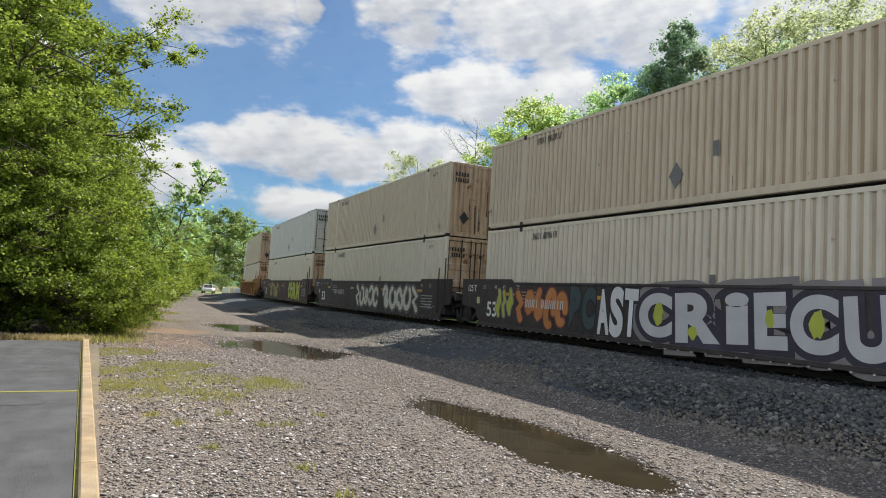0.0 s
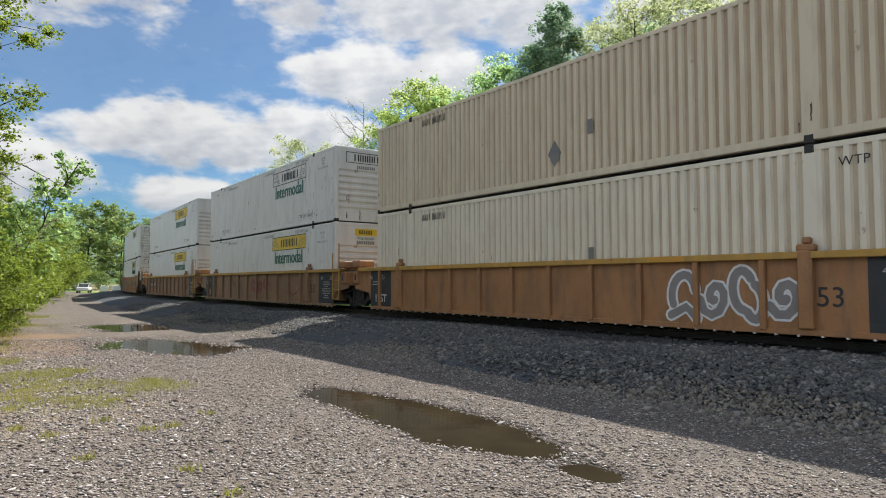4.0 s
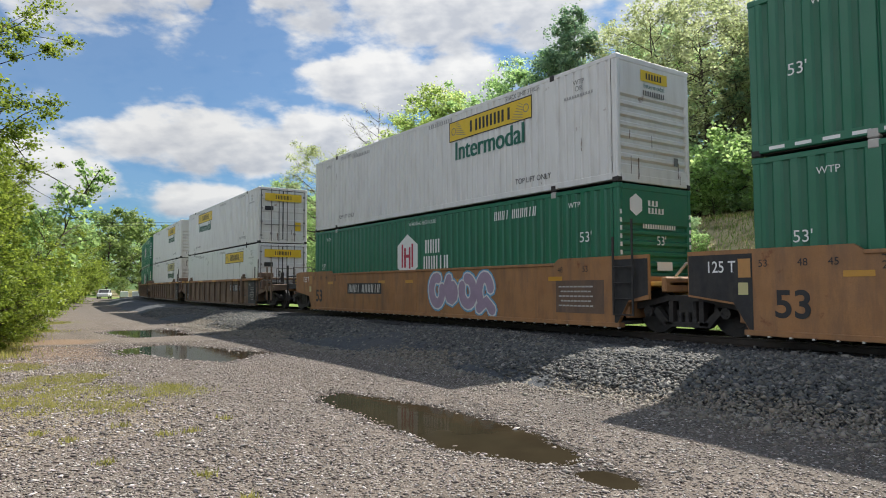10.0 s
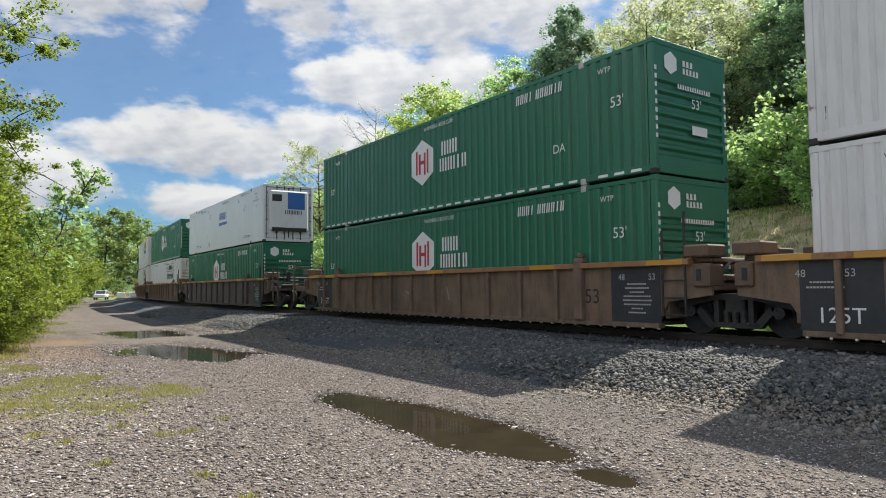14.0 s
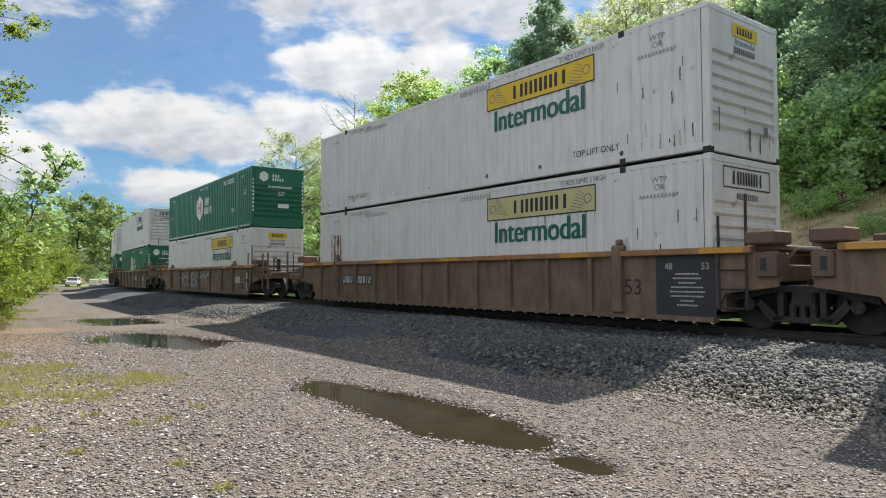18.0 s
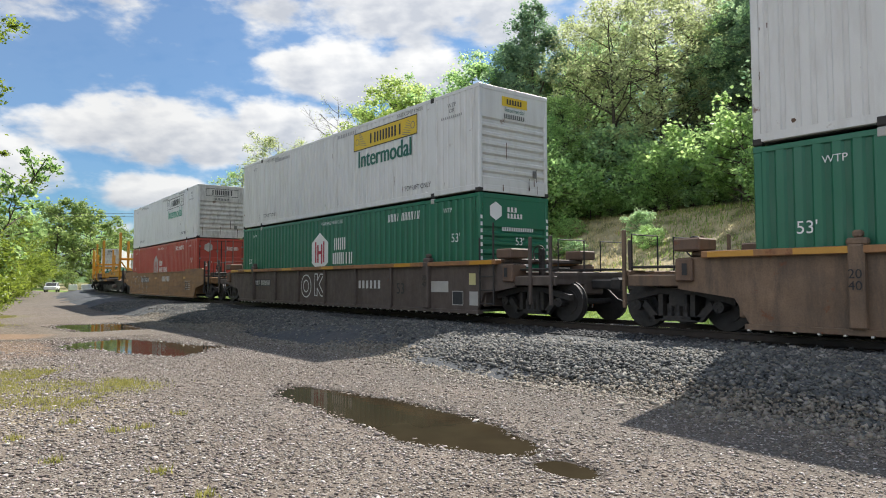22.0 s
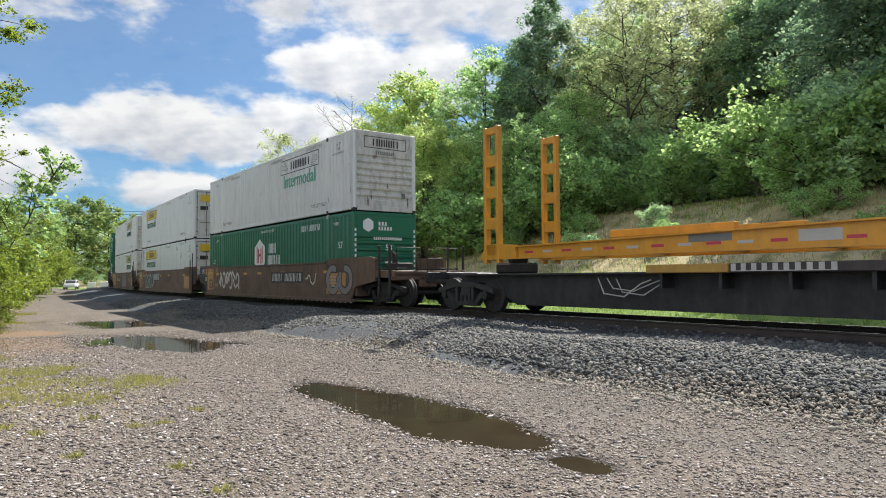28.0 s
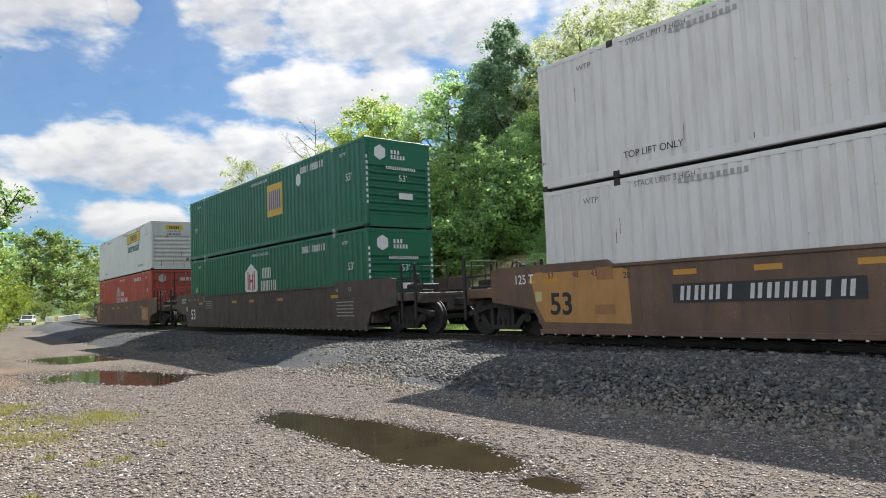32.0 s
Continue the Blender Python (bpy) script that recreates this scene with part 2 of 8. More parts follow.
M_TAN = mat("weathered_tan_paint", (0.56, 0.49, 0.355), 0.5, vary=0.05, scale=0.6, dirt=(0.22, 0.14, 0.08), dirt_amt=0.35, rust=0.12)
M_TAN2 = mat("chalky_cream_paint", (0.66, 0.61, 0.485), 0.5, vary=0.05, scale=0.6, dirt=(0.24, 0.17, 0.11), dirt_amt=0.3, rust=0.1)
M_GREY = mat("pale_grey_paint", (0.56, 0.56, 0.5), 0.5, vary=0.04, scale=0.6, dirt=(0.2, 0.18, 0.15), dirt_amt=0.3)
M_RUSTY = mat("rust_streaked_cream_paint", (0.52, 0.39, 0.26), 0.65, vary=0.14, dirt=(0.2, 0.085, 0.035), dirt_amt=0.95, dirt_scale=(1.6, 1.6, 0.13), rust=0.55)
M_WHITE = mat("dusty_white_paint", (0.655, 0.648, 0.625), 0.45, vary=0.04, scale=0.5, dirt=(0.3, 0.26, 0.2), dirt_amt=0.3, rust=0.05)
M_CHIP = mat("chipped_white_paint", (0.64, 0.63, 0.6), 0.5, vary=0.05, scale=0.5, dirt=(0.2, 0.13, 0.08), dirt_amt=0.22, rust=0.12)
M_SMOOTH = mat("clean_white_panel", (0.64, 0.65, 0.65), 0.35, vary=0.03, scale=0.5, dirt=(0.35, 0.33, 0.3), dirt_amt=0.2)
M_GREEN = mat("bottle_green_paint", (0.012, 0.135, 0.07), 0.42, vary=0.07, scale=0.6, dirt=(0.05, 0.11, 0.08), dirt_amt=0.35)
M_RED = mat("faded_red_paint", (0.4, 0.055, 0.035), 0.5, vary=0.08, scale=0.6, dirt=(0.22, 0.09, 0.07), dirt_amt=0.45)
# groove paints: each side's colour darkened, dust and rib shade put in
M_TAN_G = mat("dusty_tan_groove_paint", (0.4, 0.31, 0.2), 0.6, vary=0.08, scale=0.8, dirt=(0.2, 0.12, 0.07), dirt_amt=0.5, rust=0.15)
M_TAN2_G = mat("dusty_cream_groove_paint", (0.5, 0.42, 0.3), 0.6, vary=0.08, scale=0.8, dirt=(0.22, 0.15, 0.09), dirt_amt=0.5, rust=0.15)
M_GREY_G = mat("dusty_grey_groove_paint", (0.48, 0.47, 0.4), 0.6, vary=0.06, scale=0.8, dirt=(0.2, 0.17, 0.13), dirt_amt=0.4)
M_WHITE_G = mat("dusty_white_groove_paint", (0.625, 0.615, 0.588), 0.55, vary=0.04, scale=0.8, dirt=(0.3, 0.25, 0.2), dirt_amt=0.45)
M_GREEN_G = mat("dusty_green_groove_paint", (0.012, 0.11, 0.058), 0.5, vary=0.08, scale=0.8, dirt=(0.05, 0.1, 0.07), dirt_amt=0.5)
M_SOOTY = mat("sooty_rust_streaked_white_paint", (0.6, 0.58, 0.54), 0.55, vary=0.08, scale=0.6, dirt=(0.085, 0.06, 0.045), dirt_amt=0.62, dirt_scale=(1.5, 1.5, 0.5), rust=0.22)
M_RUSTMARK = mat("rust_run", (0.11, 0.06, 0.035), 0.8, vary=0.3, scale=8)
M_UNDER = mat("shadowy_underframe", (0.05, 0.045, 0.04), 0.8, vary=0.2)
M_STEEL = mat("worn_steel", (0.25, 0.24, 0.23), 0.5, metal=0.7, vary=0.2)
M_GLINT = mat("bright_worn_steel", (0.62, 0.6, 0.56), 0.3, metal=0.4, vary=0.2)
M_CAST = mat("grimy_cast_steel", (0.024, 0.022, 0.021), 0.7, vary=0.3, scale=6, dirt=(0.06, 0.045, 0.035), dirt_amt=0.5, dirt_scale=(1, 1, 1))
M_BLACK = mat("black_car_paint", (0.016, 0.016, 0.018), 0.6, vary=0.3, dirt=(0.07, 0.055, 0.045), dirt_amt=0.5)
M_DKPANEL = mat("dark_stencil_panel", (0.025, 0.027, 0.03), 0.6, vary=0.2)
M_CARS = {
    "slate": mat("sooty_maroon_car_paint", (0.042, 0.033, 0.031), 0.7, vary=0.2, dirt=(0.085, 0.07, 0.058), dirt_amt=0.55, rust=0.1),
    "maroon": mat("maroon_car_paint", (0.062, 0.034, 0.031), 0.7, vary=0.15, dirt=(0.13, 0.1, 0.08), dirt_amt=0.5, rust=0.1),
    "orange": mat("weathered_orange_car_paint", (0.32, 0.155, 0.06), 0.65, vary=0.16, scale=1.3, dirt=(0.13, 0.08, 0.05), dirt_amt=0.85, rust=0.25),
    "brown": mat("rusty_brown_car_paint", (0.178, 0.116, 0.074), 0.75, vary=0.34, scale=1.1, dirt=(0.055, 0.046, 0.038), dirt_amt=0.95, rust=0.35),
    "tawny": mat("tawny_brown_car_paint", (0.148, 0.09, 0.058), 0.7, vary=0.25, scale=1.2, dirt=(0.075, 0.052, 0.042), dirt_amt=0.9, rust=0.35),
    "fawn": mat("sun_faded_orange_car_paint", (0.26, 0.15, 0.078), 0.7, vary=0.2, scale=1.1, dirt=(0.12, 0.08, 0.055), dirt_amt=0.85, rust=0.3),
    "umber": mat("dusty_umber_car_paint", (0.27, 0.15, 0.065), 0.75, vary=0.22, scale=0.9, dirt=(0.1, 0.066, 0.045), dirt_amt=0.9, dirt_scale=(0.15, 1.0, 1.3), rust=0.4),
    "dusk": mat("dusty_dark_brown_car_paint", (0.088, 0.066, 0.055), 0.75, vary=0.2, dirt=(0.13, 0.106, 0.088), dirt_amt=0.8, rust=0.15),
}
M_CARYEL = mat("faded_yellow_car_paint", (0.42, 0.24, 0.045), 0.6, vary=0.12, dirt=(0.14, 0.085, 0.05), dirt_amt=0.5, rust=0.1)
M_CHASSIS = mat("chrome_yellow_paint", (0.58, 0.27, 0.02), 0.45, vary=0.1, dirt=(0.22, 0.12, 0.04), dirt_amt=0.5, rust=0.15)
M_PATCH = mat("fresh_orange_car_paint", (0.43, 0.22, 0.07), 0.6, vary=0.08, dirt=(0.2, 0.11, 0.05), dirt_amt=0.4)
M_PLATE = mat("yellow_sign_paint", (0.66, 0.45, 0.02), 0.5, vary=0.05)
M_PLATE2 = mat("faded_yellow_sign_paint", (0.5, 0.45, 0.22), 0.5, vary=0.08)
M_INK = mat("black_ink", (0.02, 0.02, 0.022), 0.6, vary=0.1)
M_INKG = mat("worn_grey_ink", (0.16, 0.16, 0.15), 0.6, vary=0.2)
M_INKF = mat("faded_grey_ink", (0.34, 0.34, 0.33), 0.6, vary=0.2)
M_STAIN = mat("orange_rust_stain", (0.2, 0.095, 0.045), 0.85, vary=0.35, scale=7)
M_SOOT = mat("soot_smear", (0.07, 0.05, 0.04), 0.85, vary=0.3, scale=6)
M_WORD = mat("green_lettering", (0.01, 0.115, 0.075), 0.5, vary=0.08)
M_WORD2 = mat("faded_green_lettering", (0.08, 0.36, 0.23), 0.5, vary=0.2)
M_LETTER = mat("white_lettering", (0.72, 0.72, 0.7), 0.5, vary=0.05)
M_LETTER3 = mat("worn_white_lettering", (0.55, 0.54, 0.52), 0.6, vary=0.12)
M_LETTER2 = mat("dull_white_lettering", (0.42, 0.4, 0.37), 0.6, vary=0.15)
M_LOGORED = mat("crimson_logo_paint", (0.42, 0.03, 0.06), 0.5, vary=0.05)
M_LOGOBLUE = mat("blue_logo_paint", (0.03, 0.12, 0.38), 0.5, vary=0.05)
M_LOGOORG = mat("amber_logo_paint", (0.65, 0.4, 0.04), 0.5, vary=0.05)
M_REFL = mat("amber_reflector", (0.5, 0.25, 0.03), 0.4, vary=0.12)

# ---- mesh tools ----
class MB:
    """Collects vertices and faces for one mesh."""

    def __init__(self):
        self.v, self.f = [], []

    def add(self, v, f):
        k = len(self.v)
        self.v += [tuple(p) for p in v]
        self.f += [tuple(i + k for i in q) for q in f]
        return self

    def box(self, x0, x1, y0, y1, z0, z1, c=0.0):
        if c <= 0:
            v = [(x, y, z) for z in (z0, z1) for y in (y0, y1) for x in (x0, x1)]
            return self.add(v, [(0, 2, 3, 1), (4, 5, 7, 6), (0, 1, 5, 4), (2, 6, 7, 3), (0, 4, 6, 2), (1, 3, 7, 5)])
        # chamfered: three quads of corners per axis
        v, idx = [], {}
        for sx, X in ((0, x0), (1, x1)):
            for sy, Y in ((0, y0), (1, y1)):
                for sz, Z in ((0, z0), (1, z1)):
                    ox, oy, oz = (c if sx == 0 else -c), (c if sy == 0 else -c), (c if sz == 0 else -c)
                    for ax, p in ((0, (X, Y + oy, Z + oz)), (1, (X + ox, Y, Z + oz)), (2, (X + ox, Y + oy, Z))):
                        idx[sx, sy, sz, ax] = len(v)
                        v.append(p)
        f = []
        for ax in range(3):
            for s in (0, 1):
                q = []
                for a, b in ((0, 0), (1, 0), (1, 1), (0, 1)):
                    k = [a, b]
                    k.insert(ax, s)
                    q.append(idx[(*k, ax)])
                f.append(q if (s == 1) == (ax != 1) else q[::-1])
        for ax in range(3):
            o = [i for i in range(3) if i != ax]
            for a in (0, 1):
                for b in (0, 1):
                    k0, k1 = [0, 0, 0], [0, 0, 0]
                    k0[ax], k1[ax] = 0, 1
                    k0[o[0]] = k1[o[0]] = a
                    k0[o[1]] = k1[o[1]] = b
                    f.append((idx[(*k0, o[0])], idx[(*k1, o[0])], idx[(*k1, o[1])], idx[(*k0, o[1])]))
        for sx in (0, 1):
            for sy in (0, 1):
                for sz in (0, 1):
                    f.append(tuple(idx[sx, sy, sz, a] for a in range(3)))
        return self.add(v, f)

    def tube(self, pts, r, n=8, cap=True):
        """A round bar along pts; r one radius or one a point."""
        rs = r if isinstance(r, (list, tuple)) else [r] * len(pts)
        P = [Vector(p) for p in pts]
        rings = []
        for i, p in enumerate(P):
            d = (P[min(i + 1, len(P) - 1)] - P[max(i - 1, 0)]).normalized()
            a = d.cross(Vector((0, 0, 1)) if abs(d.z) < 0.9 else Vector((1, 0, 0))).normalized()
            b = d.cross(a)
            rings.append([p + (a * math.cos(t) + b * math.sin(t)) * rs[i] for t in (2 * math.pi * j / n for j in range(n))])
        v = [q for rg in rings for q in rg]
        f = [(i * n + j, i * n + (j + 1) % n, (i + 1) * n + (j + 1) % n, (i + 1) * n + j) for i in range(len(P) - 1) for j in range(n)]
        if cap:
            f += [tuple(range(n))[::-1], tuple(range((len(P) - 1) * n, len(P) * n))]
        return self.add(v, f)

    def disc(self, x, y0, y1, z, r, n=20):
        """A wheel-like cylinder with its axis along y."""
        v = [(x + r * math.cos(2 * math.pi * j / n), yy, z + r * math.sin(2 * math.pi * j / n)) for yy in (y0, y1) for j in range(n)]
        f = [(j, (j + 1) % n, n + (j + 1) % n, n + j) for j in range(n)] + [tuple(range(n))[::-1], tuple(range(n, 2 * n))]
        return self.add(v, f)

    def plate(self, poly, y0, y1):
        """A polygon in x, z (convex or nearly) as a slab between y0 and y1."""
        n = len(poly)
        v = [(x, y0, z) for x, z in poly] + [(x, y1, z) for x, z in poly]
        f = [tuple(range(n)), tuple(range(2 * n - 1, n - 1, -1))] + [(j, n + j, n + (j + 1) % n, (j + 1) % n) for j in range(n)]
        return self.add(v, f)

    def mesh(self, name, material, smooth=False):
        me = bpy.data.meshes.new(name)
        me.from_pydata(self.v, [], self.f)
        if material:
            me.materials.append(material)
        bm = bmesh.new()
        bm.from_mesh(me)
        bmesh.ops.recalc_face_normals(bm, faces=bm.faces)
        bm.to_mesh(me)
        bm.free()
        if smooth:
            me.polygons.foreach_set("use_smooth", [True] * len(me.polygons))
        return me


SHARED = {}


def part(name, mb, material, parent=None, label="", key=None, smooth=False, at=None):
    """Links one mesh object under a thing. With a key, alike parts share their mesh; mb may then be a function."""
    if key is not None and key in SHARED:
        me = SHARED[key]
    else:
        me = (mb() if callable(mb) else mb).mesh(name, material, smooth)
        if key is not None:
            SHARED[key] = me
    ob = new(name, me)
    if parent is not None:
        ob.parent = parent
    if at is not None:
        ob.location = at
    if label:
        ob["label"] = label
    return ob


def thing(name, label, category, group=""):
    return tagged(new(name), label, category, group)


def raw_mesh(name, verts, faces, material, smooth=False):
    """A big mesh straight from arrays; faces all have the same number of corners."""
    me = bpy.data.meshes.new(name)
    verts, faces = np.asarray(verts, np.float32), np.asarray(faces, np.int32)
    k = faces.shape[1]
    me.vertices.add(len(verts))
    me.vertices.foreach_set("co", verts.ravel())
    me.loops.add(faces.size)
    me.loops.foreach_set("vertex_index", faces.ravel())
    me.polygons.add(len(faces))
    me.polygons.foreach_set("loop_start", np.arange(0, faces.size, k, dtype=np.int32))
    if smooth:
        me.polygons.foreach_set("use_smooth", np.ones(len(faces), bool))
    me.update(calc_edges=True)
    me.validate()
    if material:
        me.materials.append(material)
    return me


# ---- the line of the track ----
HEAD, OFFSET, RAIL_Z = radians(26.83), 12.76, 0.63
NX, NY, UX, UY = math.cos(HEAD), math.sin(HEAD), -math.sin(HEAD), math.cos(HEAD)


def lay_line():
    """The track's middle line every half metre: straight past the yard, then an ever tighter bend to the right, then straight again."""
    s = np.arange(-60, 700, 0.5)
    k = np.where(s > 20, 0.00137 + 2.77e-5 * (np.minimum(s, 62) - 20), 0) + np.clip(s - 62, 0, 40) * 5e-5
    k = k * np.clip((200 - s) / 60, 0, 1)
    h = HEAD - np.cumsum(k) * 0.5
    x, y = np.cumsum(-np.sin(h)) * 0.5, np.cumsum(np.cos(h)) * 0.5
    i = int(np.argmin(np.abs(s)))
    return s, x - x[i] + NX * OFFSET, y - y[i] + NY * OFFSET, h


LINE_S, LINE_X, LINE_Y, LINE_H = lay_line()


def on_track(s, side=0.0):
    """The place s metres up the line (against the train's way), side metres beyond its middle, and the line's heading there."""
    q = (s + 60) * 2
    i = max(0, min(len(LINE_S) - 2, int(q)))
    t = q - i
    x, y, h = (float(a[i] * (1 - t) + a[i + 1] * t) for a in (LINE_X, LINE_Y, LINE_H))
    return x + math.cos(h) * side, y + math.sin(h) * side, h


def track_coords(x, y):
    """s and side (metres beyond the track's middle) of ground points; arrays."""
    shape = np.shape(x)
    x, y = np.ravel(x).astype(float), np.ravel(y).astype(float)
    s, d = x * UX + y * UY, x * NX + y * NY - OFFSET
    far = np.flatnonzero(s > 18)
    ls, lx, ly, lh = (a[::6] for a in (LINE_S, LINE_X, LINE_Y, LINE_H))
    for c in range(0, len(far), 20000):
        k = far[c:c + 20000]
        i = np.argmin((x[k, None] - lx) ** 2 + (y[k, None] - ly) ** 2, 1)
        dx, dy = x[k] - lx[i], y[k] - ly[i]
        s[k], d[k] = ls[i] - dx * np.sin(lh[i]) + dy * np.cos(lh[i]), dx * np.cos(lh[i]) + dy * np.sin(lh[i])
    return s.reshape(shape), d.reshape(shape)


def wave(x, y, k, seed):
    """Cheap smooth unevenness between -1 and 1."""
    rg = np.random.RandomState(seed)
    out = 0
    for i in range(6):
        a, p = rg.uniform(0, 6.28), rg.uniform(0, 6.28)
        f = k * (0.6 + 0.35 * i)
        out = out + np.sin((x * math.cos(a) + y * math.sin(a)) * f + p) / (1 + 0.4 * i)
    return out / 3.5


# puddles: middle, direction (degrees), half length, half width, depth
PUDDLES = ((0.84, 8.4, 117.5, 2.35, 0.56, 0.105), (-4.05, 18.1, 128.0, 2.9, 1.1, 0.105), (-7.4, 26.0, 122.0, 2.1, 1.1, 0.1), (3.3, 10.9, 118, 1.2, 0.35, 0.07), (2.2, 5.5, 118, 0.34, 0.2, 0.06))
WATER_Z = -0.04


def ground_z(x, y):
    x, y = np.asarray(x, float), np.asarray(y, float)
    s, d = track_coords(x, y)
    z = 0.012 * wave(x, y, 1.9, 3) + 0.016 * wave(x, y, 0.5, 4) + 0.006 * wave(x, y, 6.5, 5)
    # wheel ruts along the track road
    for off, wd in ((-8.2, 0.35), (-6.6, 0.3), (-9.9, 0.4)):
        z = z - 0.018 * np.exp(-((d - off + 0.15 * wave(s, d, 0.35, 9)) / wd) ** 2)
    for cx, cy, a, hl, hw, dep in PUDDLES:
        ca, sa = math.cos(radians(a)), math.sin(radians(a))
        p, q = (x - cx) * ca + (y - cy) * sa, -(x - cx) * sa + (y - cy) * ca
        p, q = p + 0.5 * hw * wave(x, y, 1.6, 21), q + 0.32 * hw * wave(x, y, 2.3, 22) + 0.1 * wave(x, y, 7.5, 23)
        z = z - dep * np.exp(-((p / hl) ** 4 + (q / hw) ** 2) * 0.9)
    # bed of the track, then the wooded bank beyond it
    bed = np.interp(d, [-5.2, -4.6, -3.4, -1.6, 1.6, 3.6, 4.2], [0, 0.0, 0.18, 0.3, 0.3, 0.1, 0.1])
    far = np.interp(d, [3.6, 6.0, 8.0, 15, 24, 40, 70, 140, 400], [0.0, 0.4, 1.3, 4.6, 6.6, 11, 17, 22, 28])
    fade = np.clip((140 - s) / 90, 0.25, 1)
    z = z + np.where(d > -6.2, bed, 0) + np.where(d > 3.6, far * fade + 0.25 * wave(x, y, 0.3, 31) * np.clip((d - 5) / 8, 0, 1), 0)
    # ground to the near side lifts a little far away
    r = np.hypot(x, y)
    return z + np.where(d < -6, np.clip((r - 150) / 400, 0, 1) * 6, 0)


def build_ground():
    def spaced(a, b):
        t = np.linspace(-1, 1, a)
        return np.sign(t) * (np.abs(t) * 0.03 + np.abs(t) ** 3.2 * 0.97) * b
    gx = np.unique(np.concatenate([spaced(150, 1600), np.arange(-14, 16, 0.16)]))
    gy = np.unique(np.concatenate([spaced(120, 1600), np.arange(2.0, 26, 0.16), np.arange(26, 90, 1.0)]))
    X, Y = np.meshgrid(gx, gy)
    Z = ground_z(X, Y)
    nx, ny = len(gx), len(gy)
    i = np.arange(nx * ny).reshape(ny, nx)
    f = np.stack([i[:-1, :-1], i[:-1, 1:], i[1:, 1:], i[1:, :-1]], -1).reshape(-1, 4)
    ob = new("ground", raw_mesh("ground", np.stack([X, Y, Z], -1).reshape(-1, 3), f, ground_mat(), True))
    return tagged(ob, "flat gravel yard with grass patches and wooded bank beyond the track", "ground", kind="structure")


def ground_mat():
    """Gravel, damp mud in the hollows, grass patches and the leaf-strewn bank, by place in the yard."""
    mt = bpy.data.materials.new("gravel_and_grass")
    mt.use_nodes = True
    nt = mt.node_tree
    N, L = nt.nodes.new, nt.links.new
    bsdf = nt.nodes["Principled BSDF"]
    tc = N("ShaderNodeTexCoord")
    P = tc.outputs["Object"]

    def m(op, a, b=None):
        n = N("ShaderNodeMath")
        n.operation = op
        for i, v in enumerate((a, b)):
            if v is None:
                continue
            if isinstance(v, (int, float)):
                n.inputs[i].default_value = v
            else:
                L(v, n.inputs[i])
        return n.outputs[0]

    def noise_n(sc, det=4, r=0.55):
        n = N("ShaderNodeTexNoise")
        n.inputs["Scale"].default_value, n.inputs["Detail"].default_value, n.inputs["Roughness"].default_value = sc, det, r
        L(P, n.inputs["Vector"])
        return n.outputs["Fac"]

    def ramp(src, lo, hi, a=0.0, b=1.0):
        r = N("ShaderNodeMapRange")
        r.interpolation_type = "SMOOTHSTEP"
        r.inputs["From Min"].default_value, r.inputs["From Max"].default_value, r.inputs["To Min"].default_value, r.inputs["To Max"].default_value = lo, hi, a, b
        L(src, r.inputs["Value"])
        return r.outputs[0]

    def mixc(f, a, b):
        n = N("ShaderNodeMix")
        n.data_type = "RGBA"
        if isinstance(f, (int, float)):
            n.inputs[0].default_value = f
        else:
            L(f, n.inputs[0])
        for i, v in ((6, a), (7, b)):
            if isinstance(v, tuple):
                n.inputs[i].default_value = (*v, 1)
            else:
                L(v, n.inputs[i])
        return n.outputs[2]

    vor = N("ShaderNodeTexVoronoi")
    vor.inputs["Scale"].default_value = 52.0
    L(P, vor.inputs["Vector"])
    sepc = N("ShaderNodeSeparateColor")
    L(vor.outputs["Color"], sepc.inputs[0])
    tone = mixc(ramp(sepc.outputs[0], 0.0, 1.0), (0.087, 0.072, 0.059), (0.235, 0.205, 0.174))
    tone = mixc(ramp(sepc.outputs[1], 0.86, 0.9), tone, (0.435, 0.409, 0.374))
    tone = mixc(ramp(sepc.outputs[2], 0.86, 0.9), tone, (0.061, 0.052, 0.044))
    grain = mixc(ramp(vor.outputs["Distance"], 0.45, 0.75, 0.0, 0.75), tone, (0.074, 0.063, 0.052))
    broad = mixc(ramp(noise_n(0.45, 5), 0.35, 0.65), (0.144, 0.110, 0.087), (0.197, 0.161, 0.135))
    col = mixc(ramp(noise_n(0.9, 5), 0.35, 0.65, 0.25, 0.6), grain, broad)
    sep = N("ShaderNodeSeparateXYZ")
    L(P, sep.inputs[0])
    x, y, z = sep.outputs
    # along and across the track, near enough on the straight
    d = m("SUBTRACT", m("ADD", m("MULTIPLY", x, NX), m("MULTIPLY", y, NY)), OFFSET)

    def blot(cx, cy, r):
        dx, dy = m("SUBTRACT", x, cx), m("SUBTRACT", y, cy)
        q = m("SQRT", m("ADD", m("MULTIPLY", dx, dx), m("MULTIPLY", dy, dy)))
        return ramp(m("ADD", q, m("MULTIPLY", noise_n(0.9, 5), r * 0.9)), r * 1.15, r * 1.65, 1.0, 0.0)
    green = None
    for cx, cy, r in ((-4.4, 9.9, 1.1), (-5.4, 12.2, 1.2), (-3.5, 10.8, 1.2), (-7.0, 14.6, 1.1), (-11.8, 25.5, 1.2), (-14.5, 34.0, 2.0)):
        b = blot(cx, cy, r)
        green = b if green is None else m("MAXIMUM", green, b)
    green = m("MULTIPLY", green, ramp(noise_n(3.2, 8, 0.75), 0.45, 0.62))
    col = mixc(m("MULTIPLY", green, 0.65), col, (0.17, 0.175, 0.05))
